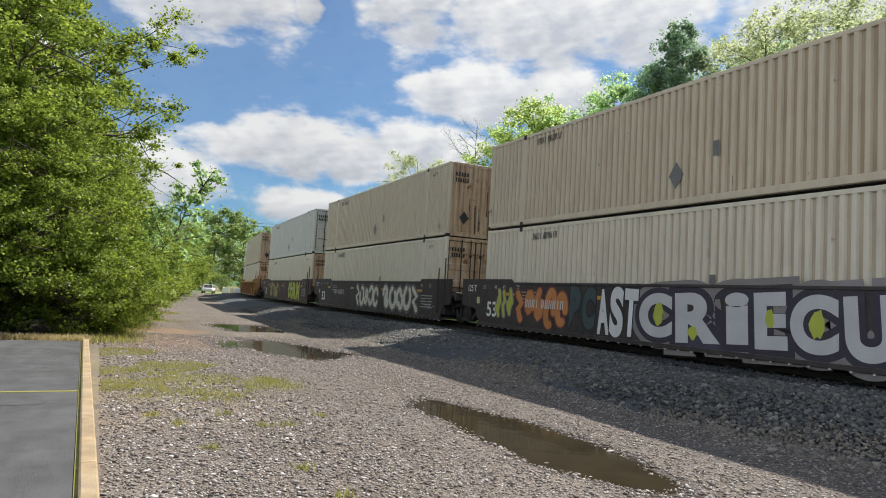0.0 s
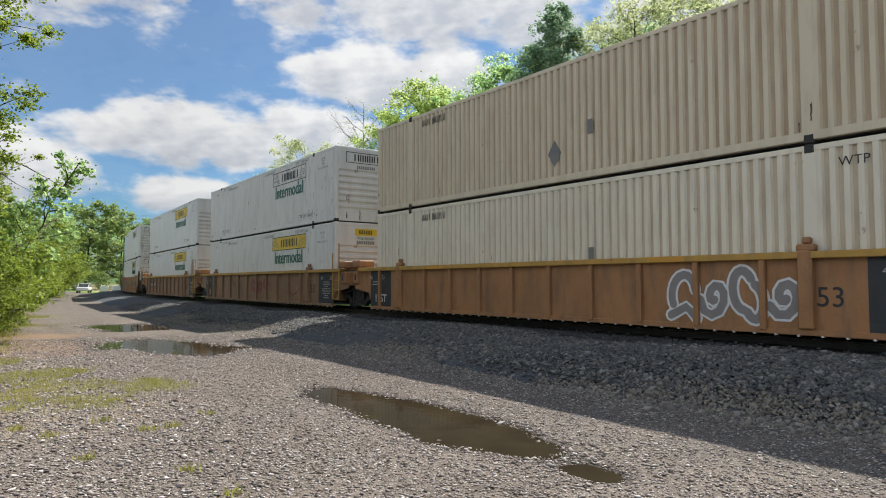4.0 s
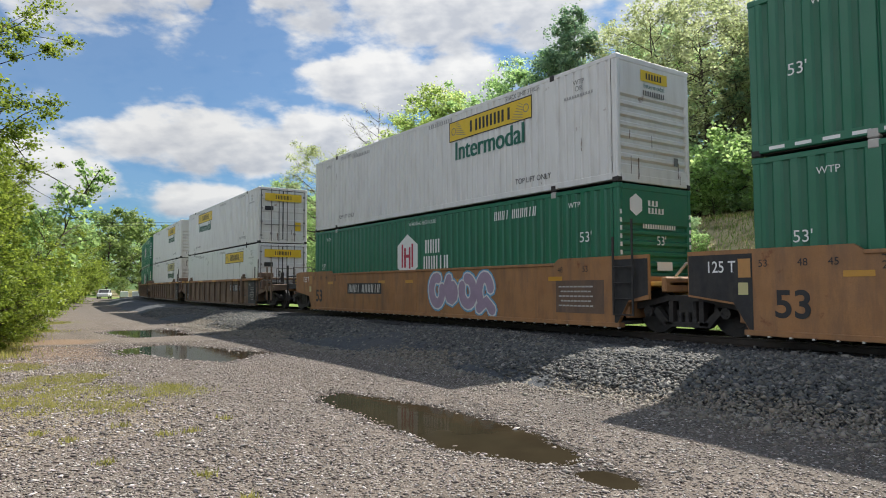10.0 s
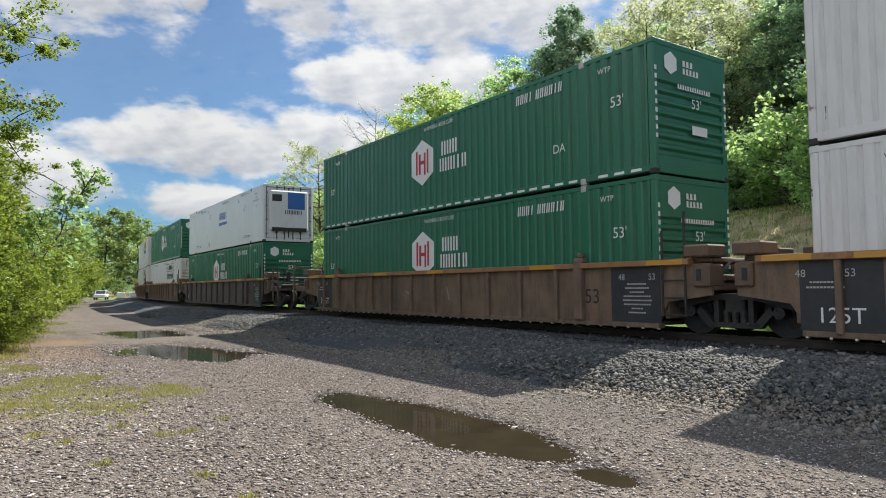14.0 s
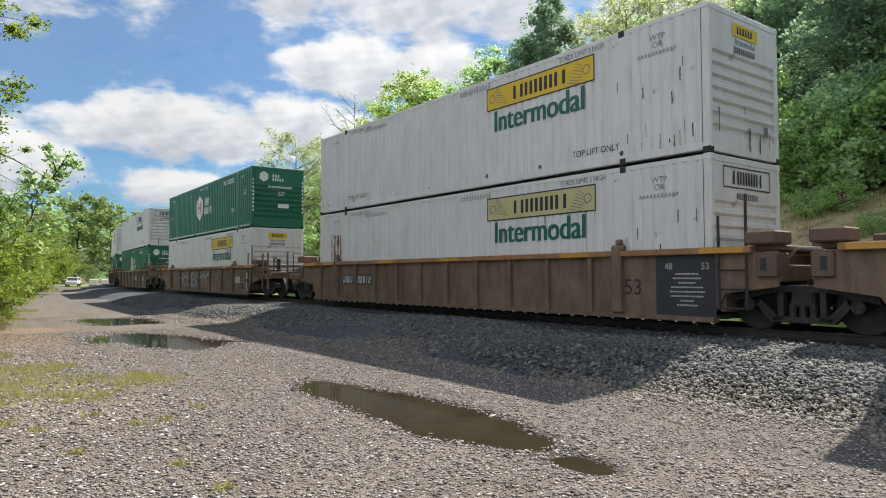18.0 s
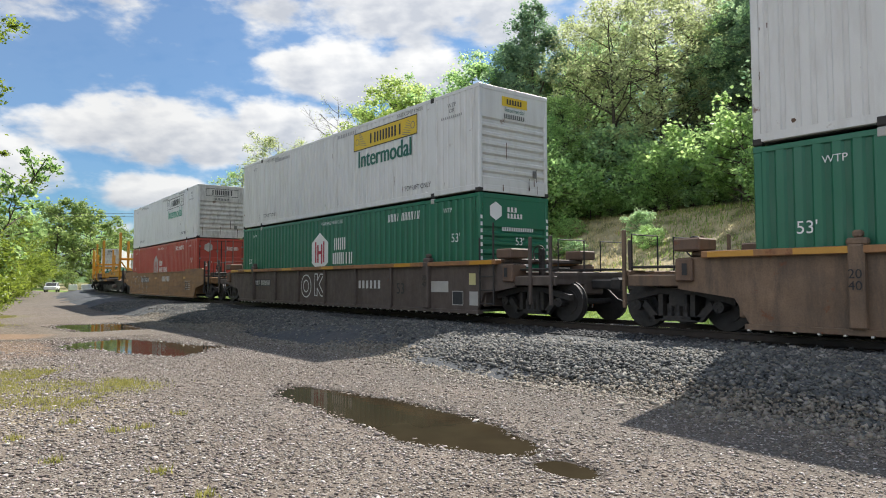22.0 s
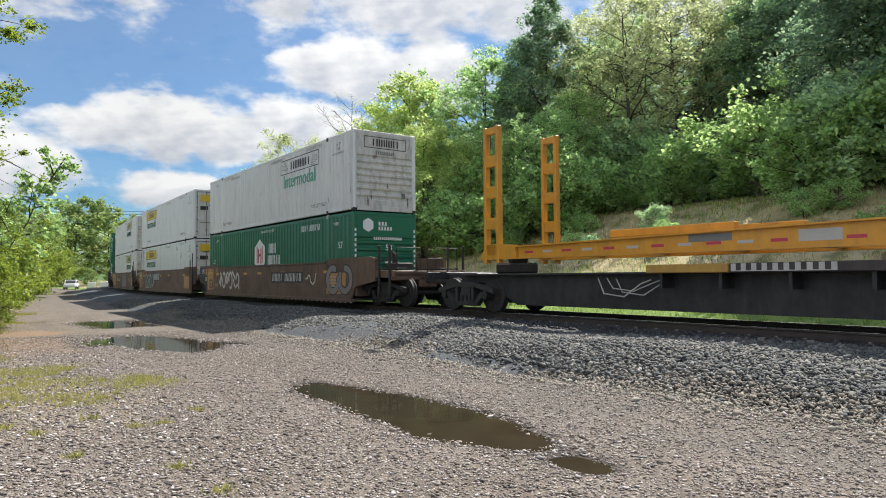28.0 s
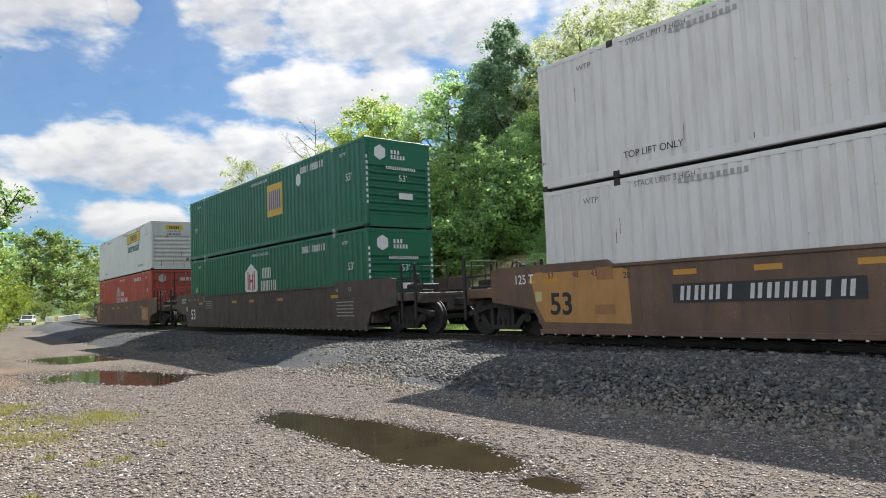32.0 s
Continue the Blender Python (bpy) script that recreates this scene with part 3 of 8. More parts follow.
    soil = m("MULTIPLY", m("MAXIMUM", blot(-4.2, 9.0, 2.2), blot(-6.2, 13.0, 2.0)), ramp(noise_n(1.6, 6, 0.7), 0.35, 0.6))
    col = mixc(m("MULTIPLY", soil, 0.5), col, (0.28, 0.22, 0.135))
    # clay where the road bends out of the bushes
    clay = m("MAXIMUM", m("MAXIMUM", blot(-8.7, 21.8, 1.2), blot(-7.6, 18.4, 1.7)), blot(-6.7, 16.3, 1.3))
    col = mixc(m("MULTIPLY", clay, 0.6), col, (0.26, 0.165, 0.1))
    wet = ramp(m("ADD", z, m("MULTIPLY", m("SUBTRACT", noise_n(7.0, 5, 0.7), 0.5), 0.03)), -0.044, -0.018, 1.0, 0.0)
    col = mixc(m("MULTIPLY", wet, 0.92), col, (0.045, 0.036, 0.03))
    # dark cinders at the foot of the ballast
    cind = m("MULTIPLY", ramp(d, -8.2, -6.2), ramp(noise_n(0.8, 6, 0.65), 0.35, 0.6))
    col = mixc(m("MULTIPLY", cind, 0.55), col, (0.13, 0.118, 0.105))
    verge = m("MULTIPLY", ramp(d, 4.3, 5.0), ramp(d, 14.0, 19.0, 1.0, 0.0))
    grass = mixc(ramp(noise_n(1.3, 6), 0.32, 0.6), (0.17, 0.165, 0.075), (0.42, 0.35, 0.22))
    grass = mixc(ramp(d, 7.5, 9.5), mixc(ramp(noise_n(1.1, 6), 0.35, 0.65), (0.12, 0.185, 0.045), (0.2, 0.28, 0.08)), grass)
    litter = mixc(ramp(noise_n(0.7, 6), 0.4, 0.6), (0.14, 0.12, 0.06), (0.26, 0.24, 0.11))
    beyond = ramp(d, 3.4, 4.6)
    col = mixc(beyond, col, mixc(verge, litter, grass))
    # meadow and woods far from the yard
    rr = m("SQRT", m("ADD", m("MULTIPLY", x, x), m("MULTIPLY", y, y)))
    col = mixc(ramp(rr, 200.0, 260.0), col, (0.07, 0.12, 0.035))
    L(col, bsdf.inputs["Base Color"])
    L(ramp(wet, 0.0, 1.0, 0.95, 0.8), bsdf.inputs["Roughness"])
    bsdf.inputs["Specular IOR Level"].default_value = 0.15
    bp = N("ShaderNodeBump")
    bp.inputs["Strength"].default_value, bp.inputs["Distance"].default_value = 0.45, 0.02
    L(m("ADD", m("MULTIPLY", vor.outputs["Distance"], -1.0), m("MULTIPLY", noise_n(14.0, 5), 0.8)), bp.inputs["Height"])
    L(bp.outputs[0], bsdf.inputs["Normal"])
    return mt


def water_mat():
    mt = bpy.data.materials.new("murky_puddle_water")
    mt.use_nodes = True
    nt = mt.node_tree
    nt.nodes.remove(nt.nodes["Principled BSDF"])
    df, b, fr, k, mx = (nt.nodes.new("ShaderNode" + w) for w in ("BsdfDiffuse", "BsdfGlossy", "Fresnel", "Math", "MixShader"))
    df.inputs[0].default_value = (0.034, 0.026, 0.019, 1)
    b.inputs["Roughness"].default_value = 0.05
    fr.inputs["IOR"].default_value = 1.33
    # silt dulls the surface
    k.operation, k.use_clamp = "MULTIPLY_ADD", True
    k.inputs[1].default_value, k.inputs[2].default_value = 1.75, -0.42
    nt.links.new(fr.outputs[0], k.inputs[0])
    nt.links.new(k.outputs[0], mx.inputs[0])
    nt.links.new(df.outputs[0], mx.inputs[1])
    nt.links.new(b.outputs[0], mx.inputs[2])
    nt.links.new(mx.outputs[0], nt.nodes["Material Output"].inputs[0])
    n, bp, tc = nt.nodes.new("ShaderNodeTexNoise"), nt.nodes.new("ShaderNodeBump"), nt.nodes.new("ShaderNodeTexCoord")
    silt, cr = nt.nodes.new("ShaderNodeTexNoise"), nt.nodes.new("ShaderNodeMix")
    silt.inputs["Scale"].default_value, silt.inputs["Detail"].default_value = 1.7, 6.0
    cr.data_type = "RGBA"
    cr.inputs[6].default_value, cr.inputs[7].default_value = (0.012, 0.009, 0.006, 1), (0.046, 0.037, 0.022, 1)
    nt.links.new(tc.outputs["Object"], silt.inputs["Vector"])
    nt.links.new(silt.outputs["Fac"], cr.inputs[0])
    nt.links.new(cr.outputs[2], df.inputs[0])
    n.inputs["Scale"].default_value = 5.0
    bp.inputs["Strength"].default_value, bp.inputs["Distance"].default_value = 0.1, 0.008
    nt.links.new(tc.outputs["Object"], n.inputs["Vector"])
    nt.links.new(n.outputs["Fac"], bp.inputs["Height"])
    nt.links.new(bp.outputs[0], b.inputs["Normal"])
    return mt


def build_puddles():
    wm = water_mat()
    for cx, cy, a, hl, hw, dep in PUDDLES:
        n = 40
        ca, sa = math.cos(radians(a)), math.sin(radians(a))
        wz = WATER_Z - (0.006 if hl < 0.6 else 0)
        v = [(cx, cy, wz)]
        for j in range(n):
            t = 2 * math.pi * j / n
            p, q = 1.12 * hl * math.cos(t), 1.5 * hw * math.sin(t)
            v.append((cx + p * ca - q * sa, cy + p * sa + q * ca, wz))
        me = bpy.data.meshes.new("puddle")
        me.from_pydata(v, [], [(0, 1 + j, 1 + (j + 1) % n) for j in range(n)])
        me.materials.append(wm)
        tagged(new("puddle", me), "shallow muddy rain puddle in the gravel", "puddle", "puddles in the yard", "structure")


def sweep(name, profile, s0, s1, step, material, smooth=False):
    """A profile of (side, height) carried along the track."""
    ss = np.arange(s0, s1 + step, step)
    v, k = [], len(profile)
    for s in ss:
        for side, z in profile:
            x, y, h = on_track(s, side)
            v.append((x, y, z))
    f = [(i * k + j, i * k + (j + 1) % k, (i + 1) * k + (j + 1) % k, (i + 1) * k + j) for i in range(len(ss) - 1) for j in range(k)]
    mb = MB()
    mb.add(v, f)
    return mb.mesh(name, material, smooth)


# the ballast shoulder towards the yard: metres beyond the middle of the track, height
SHOULDER = ([-5.4, -4.75, -4.1, -3.4, -2.6, -2.0, -1.55], [-0.12, 0.04, 0.25, 0.37, 0.42, 0.435, 0.455])


def build_track():
    M_BALL = mat("grey_ballast_bed", (0.062, 0.067, 0.074), 0.9, vary=0.3, scale=5, fine=28, bump=1.0, bump_scale=22, dirt=(0.11, 0.1, 0.09), dirt_amt=0.6, dirt_scale=(0.2, 0.2, 0.2))
    # the stone bed: uneven shoulder down to the yard
    ss = np.concatenate([np.arange(-30, 70, 0.4), np.arange(70, 640, 4.0)])
    sides = np.concatenate([np.linspace(-5.4, -1.5, 20), np.linspace(-1.2, 1.5, 6), np.linspace(1.9, 4.2, 7)])
    base = np.interp(sides, SHOULDER[0] + [1.5, 2.6, 4.2], SHOULDER[1] + [0.455, 0.38, 0.0])
    rg = np.random.RandomState(5)
    v = []
    for s in ss:
        for sd, z in zip(sides, base):
            jit = rg.uniform(-0.02, 0.02) + 0.05 * math.sin(s * 0.7 + sd) * (1 if abs(sd) > 2.5 else 0.2)
            x, y, h = on_track(s, sd + 0.12 * math.sin(s * 0.31) * (1 if sd < -3.5 else 0))
            v.append((x, y, z + jit))
    nx, ny = len(sides), len(ss)
    i = np.arange(nx * ny).reshape(ny, nx)
    f = np.stack([i[:-1, :-1], i[:-1, 1:], i[1:, 1:], i[1:, :-1]], -1).reshape(-1, 4)
    me = raw_mesh("ballast_bed", v, f, M_BALL, True)
    # bed under the train is darkened, its shade put into the colour
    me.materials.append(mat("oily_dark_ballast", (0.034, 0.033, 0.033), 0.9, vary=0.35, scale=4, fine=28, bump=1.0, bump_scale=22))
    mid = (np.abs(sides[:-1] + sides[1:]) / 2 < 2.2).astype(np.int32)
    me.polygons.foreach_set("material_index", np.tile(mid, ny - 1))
    tagged(new("ballast_bed", me), "sloping bed of crushed grey stone under the track", "ballast", kind="structure")
    M_RAIL = mat("rusty_rail_steel", (0.055, 0.042, 0.035), 0.65, metal=0.3, vary=0.2)
    M_HEAD = mat("bright_rail_head", (0.5, 0.5, 0.5), 0.25, metal=1.0, vary=0.1)
    track = thing("railway_track", "single railway track with worn steel rails on timber sleepers", "track")
    track["kind"] = "structure"
    for sd in (-0.7525, 0.7525):
        prof = [(sd - 0.07, RAIL_Z - 0.18), (sd + 0.07, RAIL_Z - 0.18), (sd + 0.07, RAIL_Z - 0.165), (sd + 0.01, RAIL_Z - 0.14), (sd + 0.01, RAIL_Z - 0.045), (sd + 0.036, RAIL_Z - 0.035),
                (sd + 0.036, RAIL_Z - 0.004), (sd - 0.036, RAIL_Z - 0.004), (sd - 0.036, RAIL_Z - 0.035), (sd - 0.01, RAIL_Z - 0.045), (sd - 0.01, RAIL_Z - 0.14), (sd - 0.07, RAIL_Z - 0.165)]
        r = new("rail", sweep("rail", prof, -30, 640, 2.0, M_RAIL))
        r.parent = track
        h = new("rail_head", sweep("rail_head", [(sd - 0.03, RAIL_Z - 0.003), (sd + 0.03, RAIL_Z - 0.003), (sd + 0.028, RAIL_Z), (sd - 0.028, RAIL_Z)], -30, 640, 2.0, M_HEAD))
        h.parent = r
    M_TIE = mat("creosoted_timber", (0.028, 0.024, 0.021), 0.9, vary=0.3, fine=50, bump=0.4, rand=0.5)
    rg = random.Random(4)
    tie = lambda: MB().box(-0.115, 0.115, -1.3, 1.3, RAIL_Z - 0.37, RAIL_Z - 0.185, 0.012)
    spike = lambda: MB().box(-0.09, 0.09, -0.17, 0.17, 0, 0.018).box(-0.03, 0.03, -0.12, -0.085, 0.018, 0.05).box(-0.03, 0.03, 0.085, 0.12, 0.018, 0.05)
    for k in range(300):
        s = -14 + k * 0.5
        x, y, h = on_track(s)
        t = part("sleeper", tie, M_TIE, track, key="tie")
        t.matrix_basis = pose(x, y, 0, 0, 0, math.degrees(h) + 90 + rg.uniform(-0.8, 0.8)) @ Matrix.Translation((0, rg.uniform(-0.03, 0.03), 0))
        if 2 < s < 28:
            for sd in (-0.7525, 0.7525):
                x, y, h = on_track(s, sd)
                p = part("tie_plate", spike, M_STEEL, t, key="tie_plate")
                p.matrix_basis = t.matrix_basis.inverted() @ pose(x, y, RAIL_Z - 0.186, 0, 0, math.degrees(h) + 90)


def stones(name, n, where, size, material, label, seed, sink=0.4, flat_z=1.0):
    """n loose stones; where(rg, n) gives x, y, z arrays."""
    rg = np.random.RandomState(seed)
    x, y, z = where(rg, n)
    n = len(x)
    tmpl = np.array([(1, 0, 0), (0, 1, 0), (-1, 0, 0), (0, -1, 0), (0.1, 0.1, 0.75), (0, 0, -0.6)])
    fc = np.array([(0, 1, 4), (1, 2, 4), (2, 3, 4), (3, 0, 4), (1, 0, 5), (2, 1, 5), (3, 2, 5), (0, 3, 5)])
    sc = size * (0.45 + rg.gamma(2.2, 0.3, (n, 1, 1)).clip(0, 2.4))
    v = tmpl[None] * (1 + rg.uniform(-0.45, 0.45, (n, 6, 3))) * sc * np.array((1.25, 0.85, 1.0))
    a = rg.uniform(0, 6.283, n)
    b = rg.uniform(-0.6, 0.6, n)
    ca, sa, cb, sb = np.cos(a)[:, None], np.sin(a)[:, None], np.cos(b)[:, None], np.sin(b)[:, None]
    vx, vy, vz = v[..., 0], v[..., 1], v[..., 2]
    vx, vz = vx * cb - vz * sb, vx * sb + vz * cb
    vx, vy = vx * ca - vy * sa, vx * sa + vy * ca
    P = np.stack([vx + x[:, None], vy + y[:, None], vz * flat_z + (z + sc[:, 0, 0] * (0.5 - sink))[:, None]], -1)
    f = (fc[None] + (np.arange(n) * 6)[:, None, None]).reshape(-1, 3)
    return tagged(new(name, raw_mesh(name, P.reshape(-1, 3), f, material)), label, "gravel", kind="stuff")


M_GRAVEL = stone_mat("pale_mixed_gravel", [(0.047, 0.036, 0.030), (0.224, 0.178, 0.149), (0.102, 0.077, 0.061), (0.354, 0.298, 0.259), (0.158, 0.113, 0.085), (0.466, 0.412, 0.371), (0.074, 0.060, 0.050), (0.279, 0.227, 0.192), (0.615, 0.548, 0.510)])
M_BSTONE = stone_mat("blue_grey_ballast_stone", [(0.028, 0.029, 0.031), (0.102, 0.104, 0.102), (0.050, 0.053, 0.052), (0.149, 0.143, 0.129), (0.070, 0.071, 0.070), (0.133, 0.116, 0.089), (0.240, 0.224, 0.200)])


def build_stones():
    def yard(rg, n):
        # denser towards the eye
        r = 3.2 + 19 * rg.power(1.25, n)
        a = rg.uniform(radians(-46), radians(36), n)
        x, y = r * np.sin(-a), r * np.cos(a)
        s, d = track_coords(x, y)
        z = ground_z(x, y)
        lot = (x * NX + y * NY) < 0.05
        k = (d < -4.5) & ~lot & (z > WATER_Z - 0.012 - 0.05 * rg.power(0.35, n) * (rg.uniform(0, 1, n) < 0.5)) & (s > -4)
        return x[k], y[k], z[k]
    stones("gravel", 230000, yard, 0.0105, M_GRAVEL, "loose pale grey and brown gravel over the yard", 11, 0.25, 0.5)

    def coarse(rg, n):
        x, y = rg.uniform(-9, 5, n), rg.uniform(3.5, 17, n)
        q = x * NX + y * NY
        k = (q > 0.15) & (q < 2.6 + 0.6 * np.sin(y)) 
        x, y = x[k], y[k]
        return x, y, ground_z(x, y)
    stones("coarse_gravel", 26000, coarse, 0.017, M_GRAVEL, "coarser pale stones beside the asphalt edge", 12, 0.3, 0.6)

    def bed(rg, n):
        s = 2 + 43 * rg.power(0.9, n)
        sd = -1.75 - 2.95 * rg.uniform(0, 1, n) - np.where(rg.uniform(0, 1, n) < 0.25, np.abs(rg.normal(0, 0.35, n)), 0)
        z = np.interp(sd, *SHOULDER) + 0.005
        P = np.array([on_track(a, b)[:2] for a, b in zip(s, sd)])
        return P[:, 0], P[:, 1], np.maximum(z + 0.05 * np.sin(s * 0.7 + sd), ground_z(P[:, 0], P[:, 1]))
    stones("ballast_stones", 112000, bed, 0.025, M_BSTONE, "crushed blue-grey ballast stones on the shoulder of the track", 13, 0.3, 0.85)

    # stones beside the rail, the train's shade put into their colour
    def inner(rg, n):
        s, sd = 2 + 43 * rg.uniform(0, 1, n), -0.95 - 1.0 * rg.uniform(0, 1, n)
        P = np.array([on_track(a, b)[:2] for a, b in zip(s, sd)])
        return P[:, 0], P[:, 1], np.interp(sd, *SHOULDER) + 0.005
    stones("oily_ballast_stones", 24000, inner, 0.022, stone_mat("oily_ballast_stone", [(0.02, 0.02, 0.021), (0.05, 0.051, 0.053), (0.03, 0.03, 0.031), (0.075, 0.074, 0.072)]), "ballast stones beside the rail, darkened as in the train's shade", 16, 0.3, 0.85)

    def spill(rg, n):
        s = 0.5 + 32 * rg.uniform(0, 1, n)
        sd = -4.5 - np.abs(rg.normal(0, 0.55, n)) + rg.uniform(-0.3, 0.3, n)
        P = np.array([on_track(a, b)[:2] for a, b in zip(s, sd)])
        return P[:, 0], P[:, 1], np.maximum(ground_z(P[:, 0], P[:, 1]), np.interp(sd, *SHOULDER))
    stones("spilled_ballast", 24000, spill, 0.021, stone_mat("tan_dusty_stone", [(0.07, 0.056, 0.042), (0.22, 0.182, 0.135), (0.12, 0.1, 0.076), (0.3, 0.262, 0.205), (0.16, 0.14, 0.115), (0.25, 0.2, 0.14)]), "dusty tan stones strewn at the foot of the ballast", 14)


def build_puddle_stones():
    """Stones lying in the shallow rims of the puddles."""
    def rim(rg, n):
        X, Y = [], []
        for cx, cy, a, hl, hw, dep in PUDDLES[:4]:
            k = int(n * hl * hw / 8)
            ca, sa = math.cos(radians(a)), math.sin(radians(a))
            p, q = rg.uniform(-1.3, 1.3, k) * hl, rg.uniform(-1.5, 1.5, k) * hw
            X.append(cx + p * ca - q * sa)
            Y.append(cy + p * sa + q * ca)
        x, y = np.concatenate(X), np.concatenate(Y)
        z = ground_z(x, y)
        k = (z < WATER_Z + 0.014) & (z > WATER_Z - 0.013 - 0.045 * rg.uniform(0, 1, len(x)) ** 3)
        return x[k], y[k], z[k]
    stones("puddle_stones", 13000, rim, 0.0165, M_GRAVEL, "wet stones along the rims of the puddles", 15, 0.2, 0.7)


def build_lot():
    """The asphalt lot with its worn kerb, beside the gravel."""
    M_ASPH = mat("old_grey_asphalt", (0.085, 0.084, 0.084), 0.85, vary=0.3, scale=1.6, fine=120, bump=0.6, dirt=(0.035, 0.034, 0.034), dirt_amt=0.9, dirt_scale=(0.12, 0.5, 0.5))
    M_KERB = mat("worn_tan_kerb", (0.4, 0.29, 0.165), 0.85, vary=0.3, scale=4, fine=110, bump=0.7, dirt=(0.3, 0.25, 0.2), dirt_amt=0.5, dirt_scale=(0.6, 0.6, 0.6))
    # kerb from the far corner towards the eye; local x runs along it, y to the yard
    x0, y0, x1, y1 = -8.42, 16.1, -2.1, 4.1
    ln = math.hypot(x1 - x0, y1 - y0)
    a = math.degrees(math.atan2(y1 - y0, x1 - x0))
    lot = thing("asphalt_lot", "cracked grey asphalt lot edged with a tan kerb", "pavement")
    lot["kind"] = "structure"
    lot.matrix_basis = pose(x0, y0, 0, 0, 0, a)
    edges = [0.0, 7.9, 13.4, 30.0]
    for i in range(3):
        part("asphalt_slab", MB().box(edges[i] + 0.012, edges[i + 1] - 0.012, -16, -0.09, -0.1, 0.055, 0.01), M_ASPH, lot)
    rg = random.Random(6)
    for k in range(5):
        x, y = rg.uniform(1, 12), -rg.uniform(0.4, 3.0)
        pts = [(x, y)]
        for _ in range(9):
            x, y = x + rg.uniform(-0.15, 0.35), y - rg.uniform(0.05, 0.4)
            pts.append((x, y))
        mb = MB()
        for (a0, b0), (a1, b1) in zip(pts, pts[1:]):
            mb.add([(a0 - 0.008, b0, 0.0585), (a0 + 0.008, b0, 0.0585), (a1 + 0.008, b1, 0.0585), (a1 - 0.008, b1, 0.0585)], [(0, 1, 2, 3)])
        part("asphalt_crack", mb, M_DKPANEL, lot)
    M_MOSS = mat("mossy_joint", (0.22, 0.2, 0.045), 0.9, vary=0.3, fine=60, bump=0.5)
    part("joint_moss", MB().box(7.85, 7.95, -16, -0.1, -0.1, 0.06).box(0, 30, -0.09, -0.055, -0.1, 0.06), M_MOSS, lot)
    for i in range(10):
        part("kerb_stone", (lambda: MB().box(0.004, 2.996, -0.06, 0.07, -0.12, 0.105, 0.015)), M_KERB, lot, key="kerb", at=(i * 3.0, 0, 0))


# ---- trees ----
BARK = mat("grey_brown_bark", (0.09, 0.07, 0.055), 0.95, vary=0.3, scale=5, fine=30, bump=0.6)
LEAF = {
    "spring": leaf_mat("spring_leaf", (0.102, 0.186, 0.060), (0.328, 0.468, 0.174), 0.52, 2.1),
    "mid": leaf_mat("mid_green_leaf", (0.123, 0.221, 0.087), (0.369, 0.528, 0.211), 0.52, 2.1),
    "deep": leaf_mat("deep_green_leaf", (0.134, 0.233, 0.139), (0.453, 0.592, 0.310), 0.5, 2.0),
    "gold": leaf_mat("yellow_green_leaf", (0.178, 0.249, 0.067), (0.472, 0.586, 0.207), 0.5, 1.9),
    "dark": leaf_mat("dark_cedar_leaf", (0.096, 0.178, 0.113), (0.224, 0.315, 0.179), 0.42, 2.0),
    "verge": leaf_mat("roadside_leaf", (0.066, 0.107, 0.013), (0.224, 0.298, 0.038), 0.5, 1.9),
    "olive": leaf_mat("olive_green_leaf", (0.105, 0.167, 0.050), (0.247, 0.326, 0.105), 0.5, 1.9),
    "pale": leaf_mat("pale_catkin_leaf", (0.173, 0.206, 0.090), (0.438, 0.493, 0.261), 0.5, 1.9),
}


def leaves(rg, tips, per, radius, size, flat_z=0.62):
    """Leaf blades, a bent pair of triangles each, in domed sprays at the branch ends: dense on top, open below."""
    tips = np.asarray(tips)
    n = len(tips) * per
    rad = np.repeat(radius * rg.uniform(0.55, 1.35, len(tips)), per)
    u = rg.normal(0, 1, (n, 3))
    u /= np.linalg.norm(u, axis=1)[:, None] + 1e-6
    u *= (rad * np.where(rg.uniform(0, 1, n) < 0.5, rg.uniform(0.05, 1, n) ** 0.45, np.abs(rg.normal(0, 0.8, n))))[:, None]
    u[:, 2] *= np.where(u[:, 2] > 0, flat_z, flat_z * 0.75)
    # ragged sprays reach out of the dome
    out = rg.uniform(0, 1, n) < 0.12
    u[out] *= rg.uniform(1.1, 1.6, (int(out.sum()), 1))
    c = np.repeat(tips, per, 0) + u
    a, t = rg.uniform(0, 6.283, n), rg.normal(-0.25, 0.4, n)
    L = size * rg.uniform(0.6, 1.35, n)
    d = np.stack([np.cos(a) * np.cos(t), np.sin(a) * np.cos(t), np.sin(t)], -1)
    w = np.cross(d, rg.normal(0, 1.2, (n, 3)) + np.array((0, 0, 1.0)))
    w /= np.linalg.norm(w, axis=1)[:, None] + 1e-6
    up = np.cross(w, d)
    p0, p2 = c - d * L[:, None] * 0.5, c + d * L[:, None] * 0.5
    p1, p3 = c + w * L[:, None] * 0.34 + up * L[:, None] * 0.1, c - w * L[:, None] * 0.34 + up * L[:, None] * 0.1
    v = np.stack([p0, p1, p2, p3], 1).reshape(-1, 3)
    k = np.arange(n)[:, None] * 4
    f = np.concatenate([k + np.array([[0, 1, 2]]), k + np.array([[0, 2, 3]])], 1).reshape(-1, 3)
    return v, f


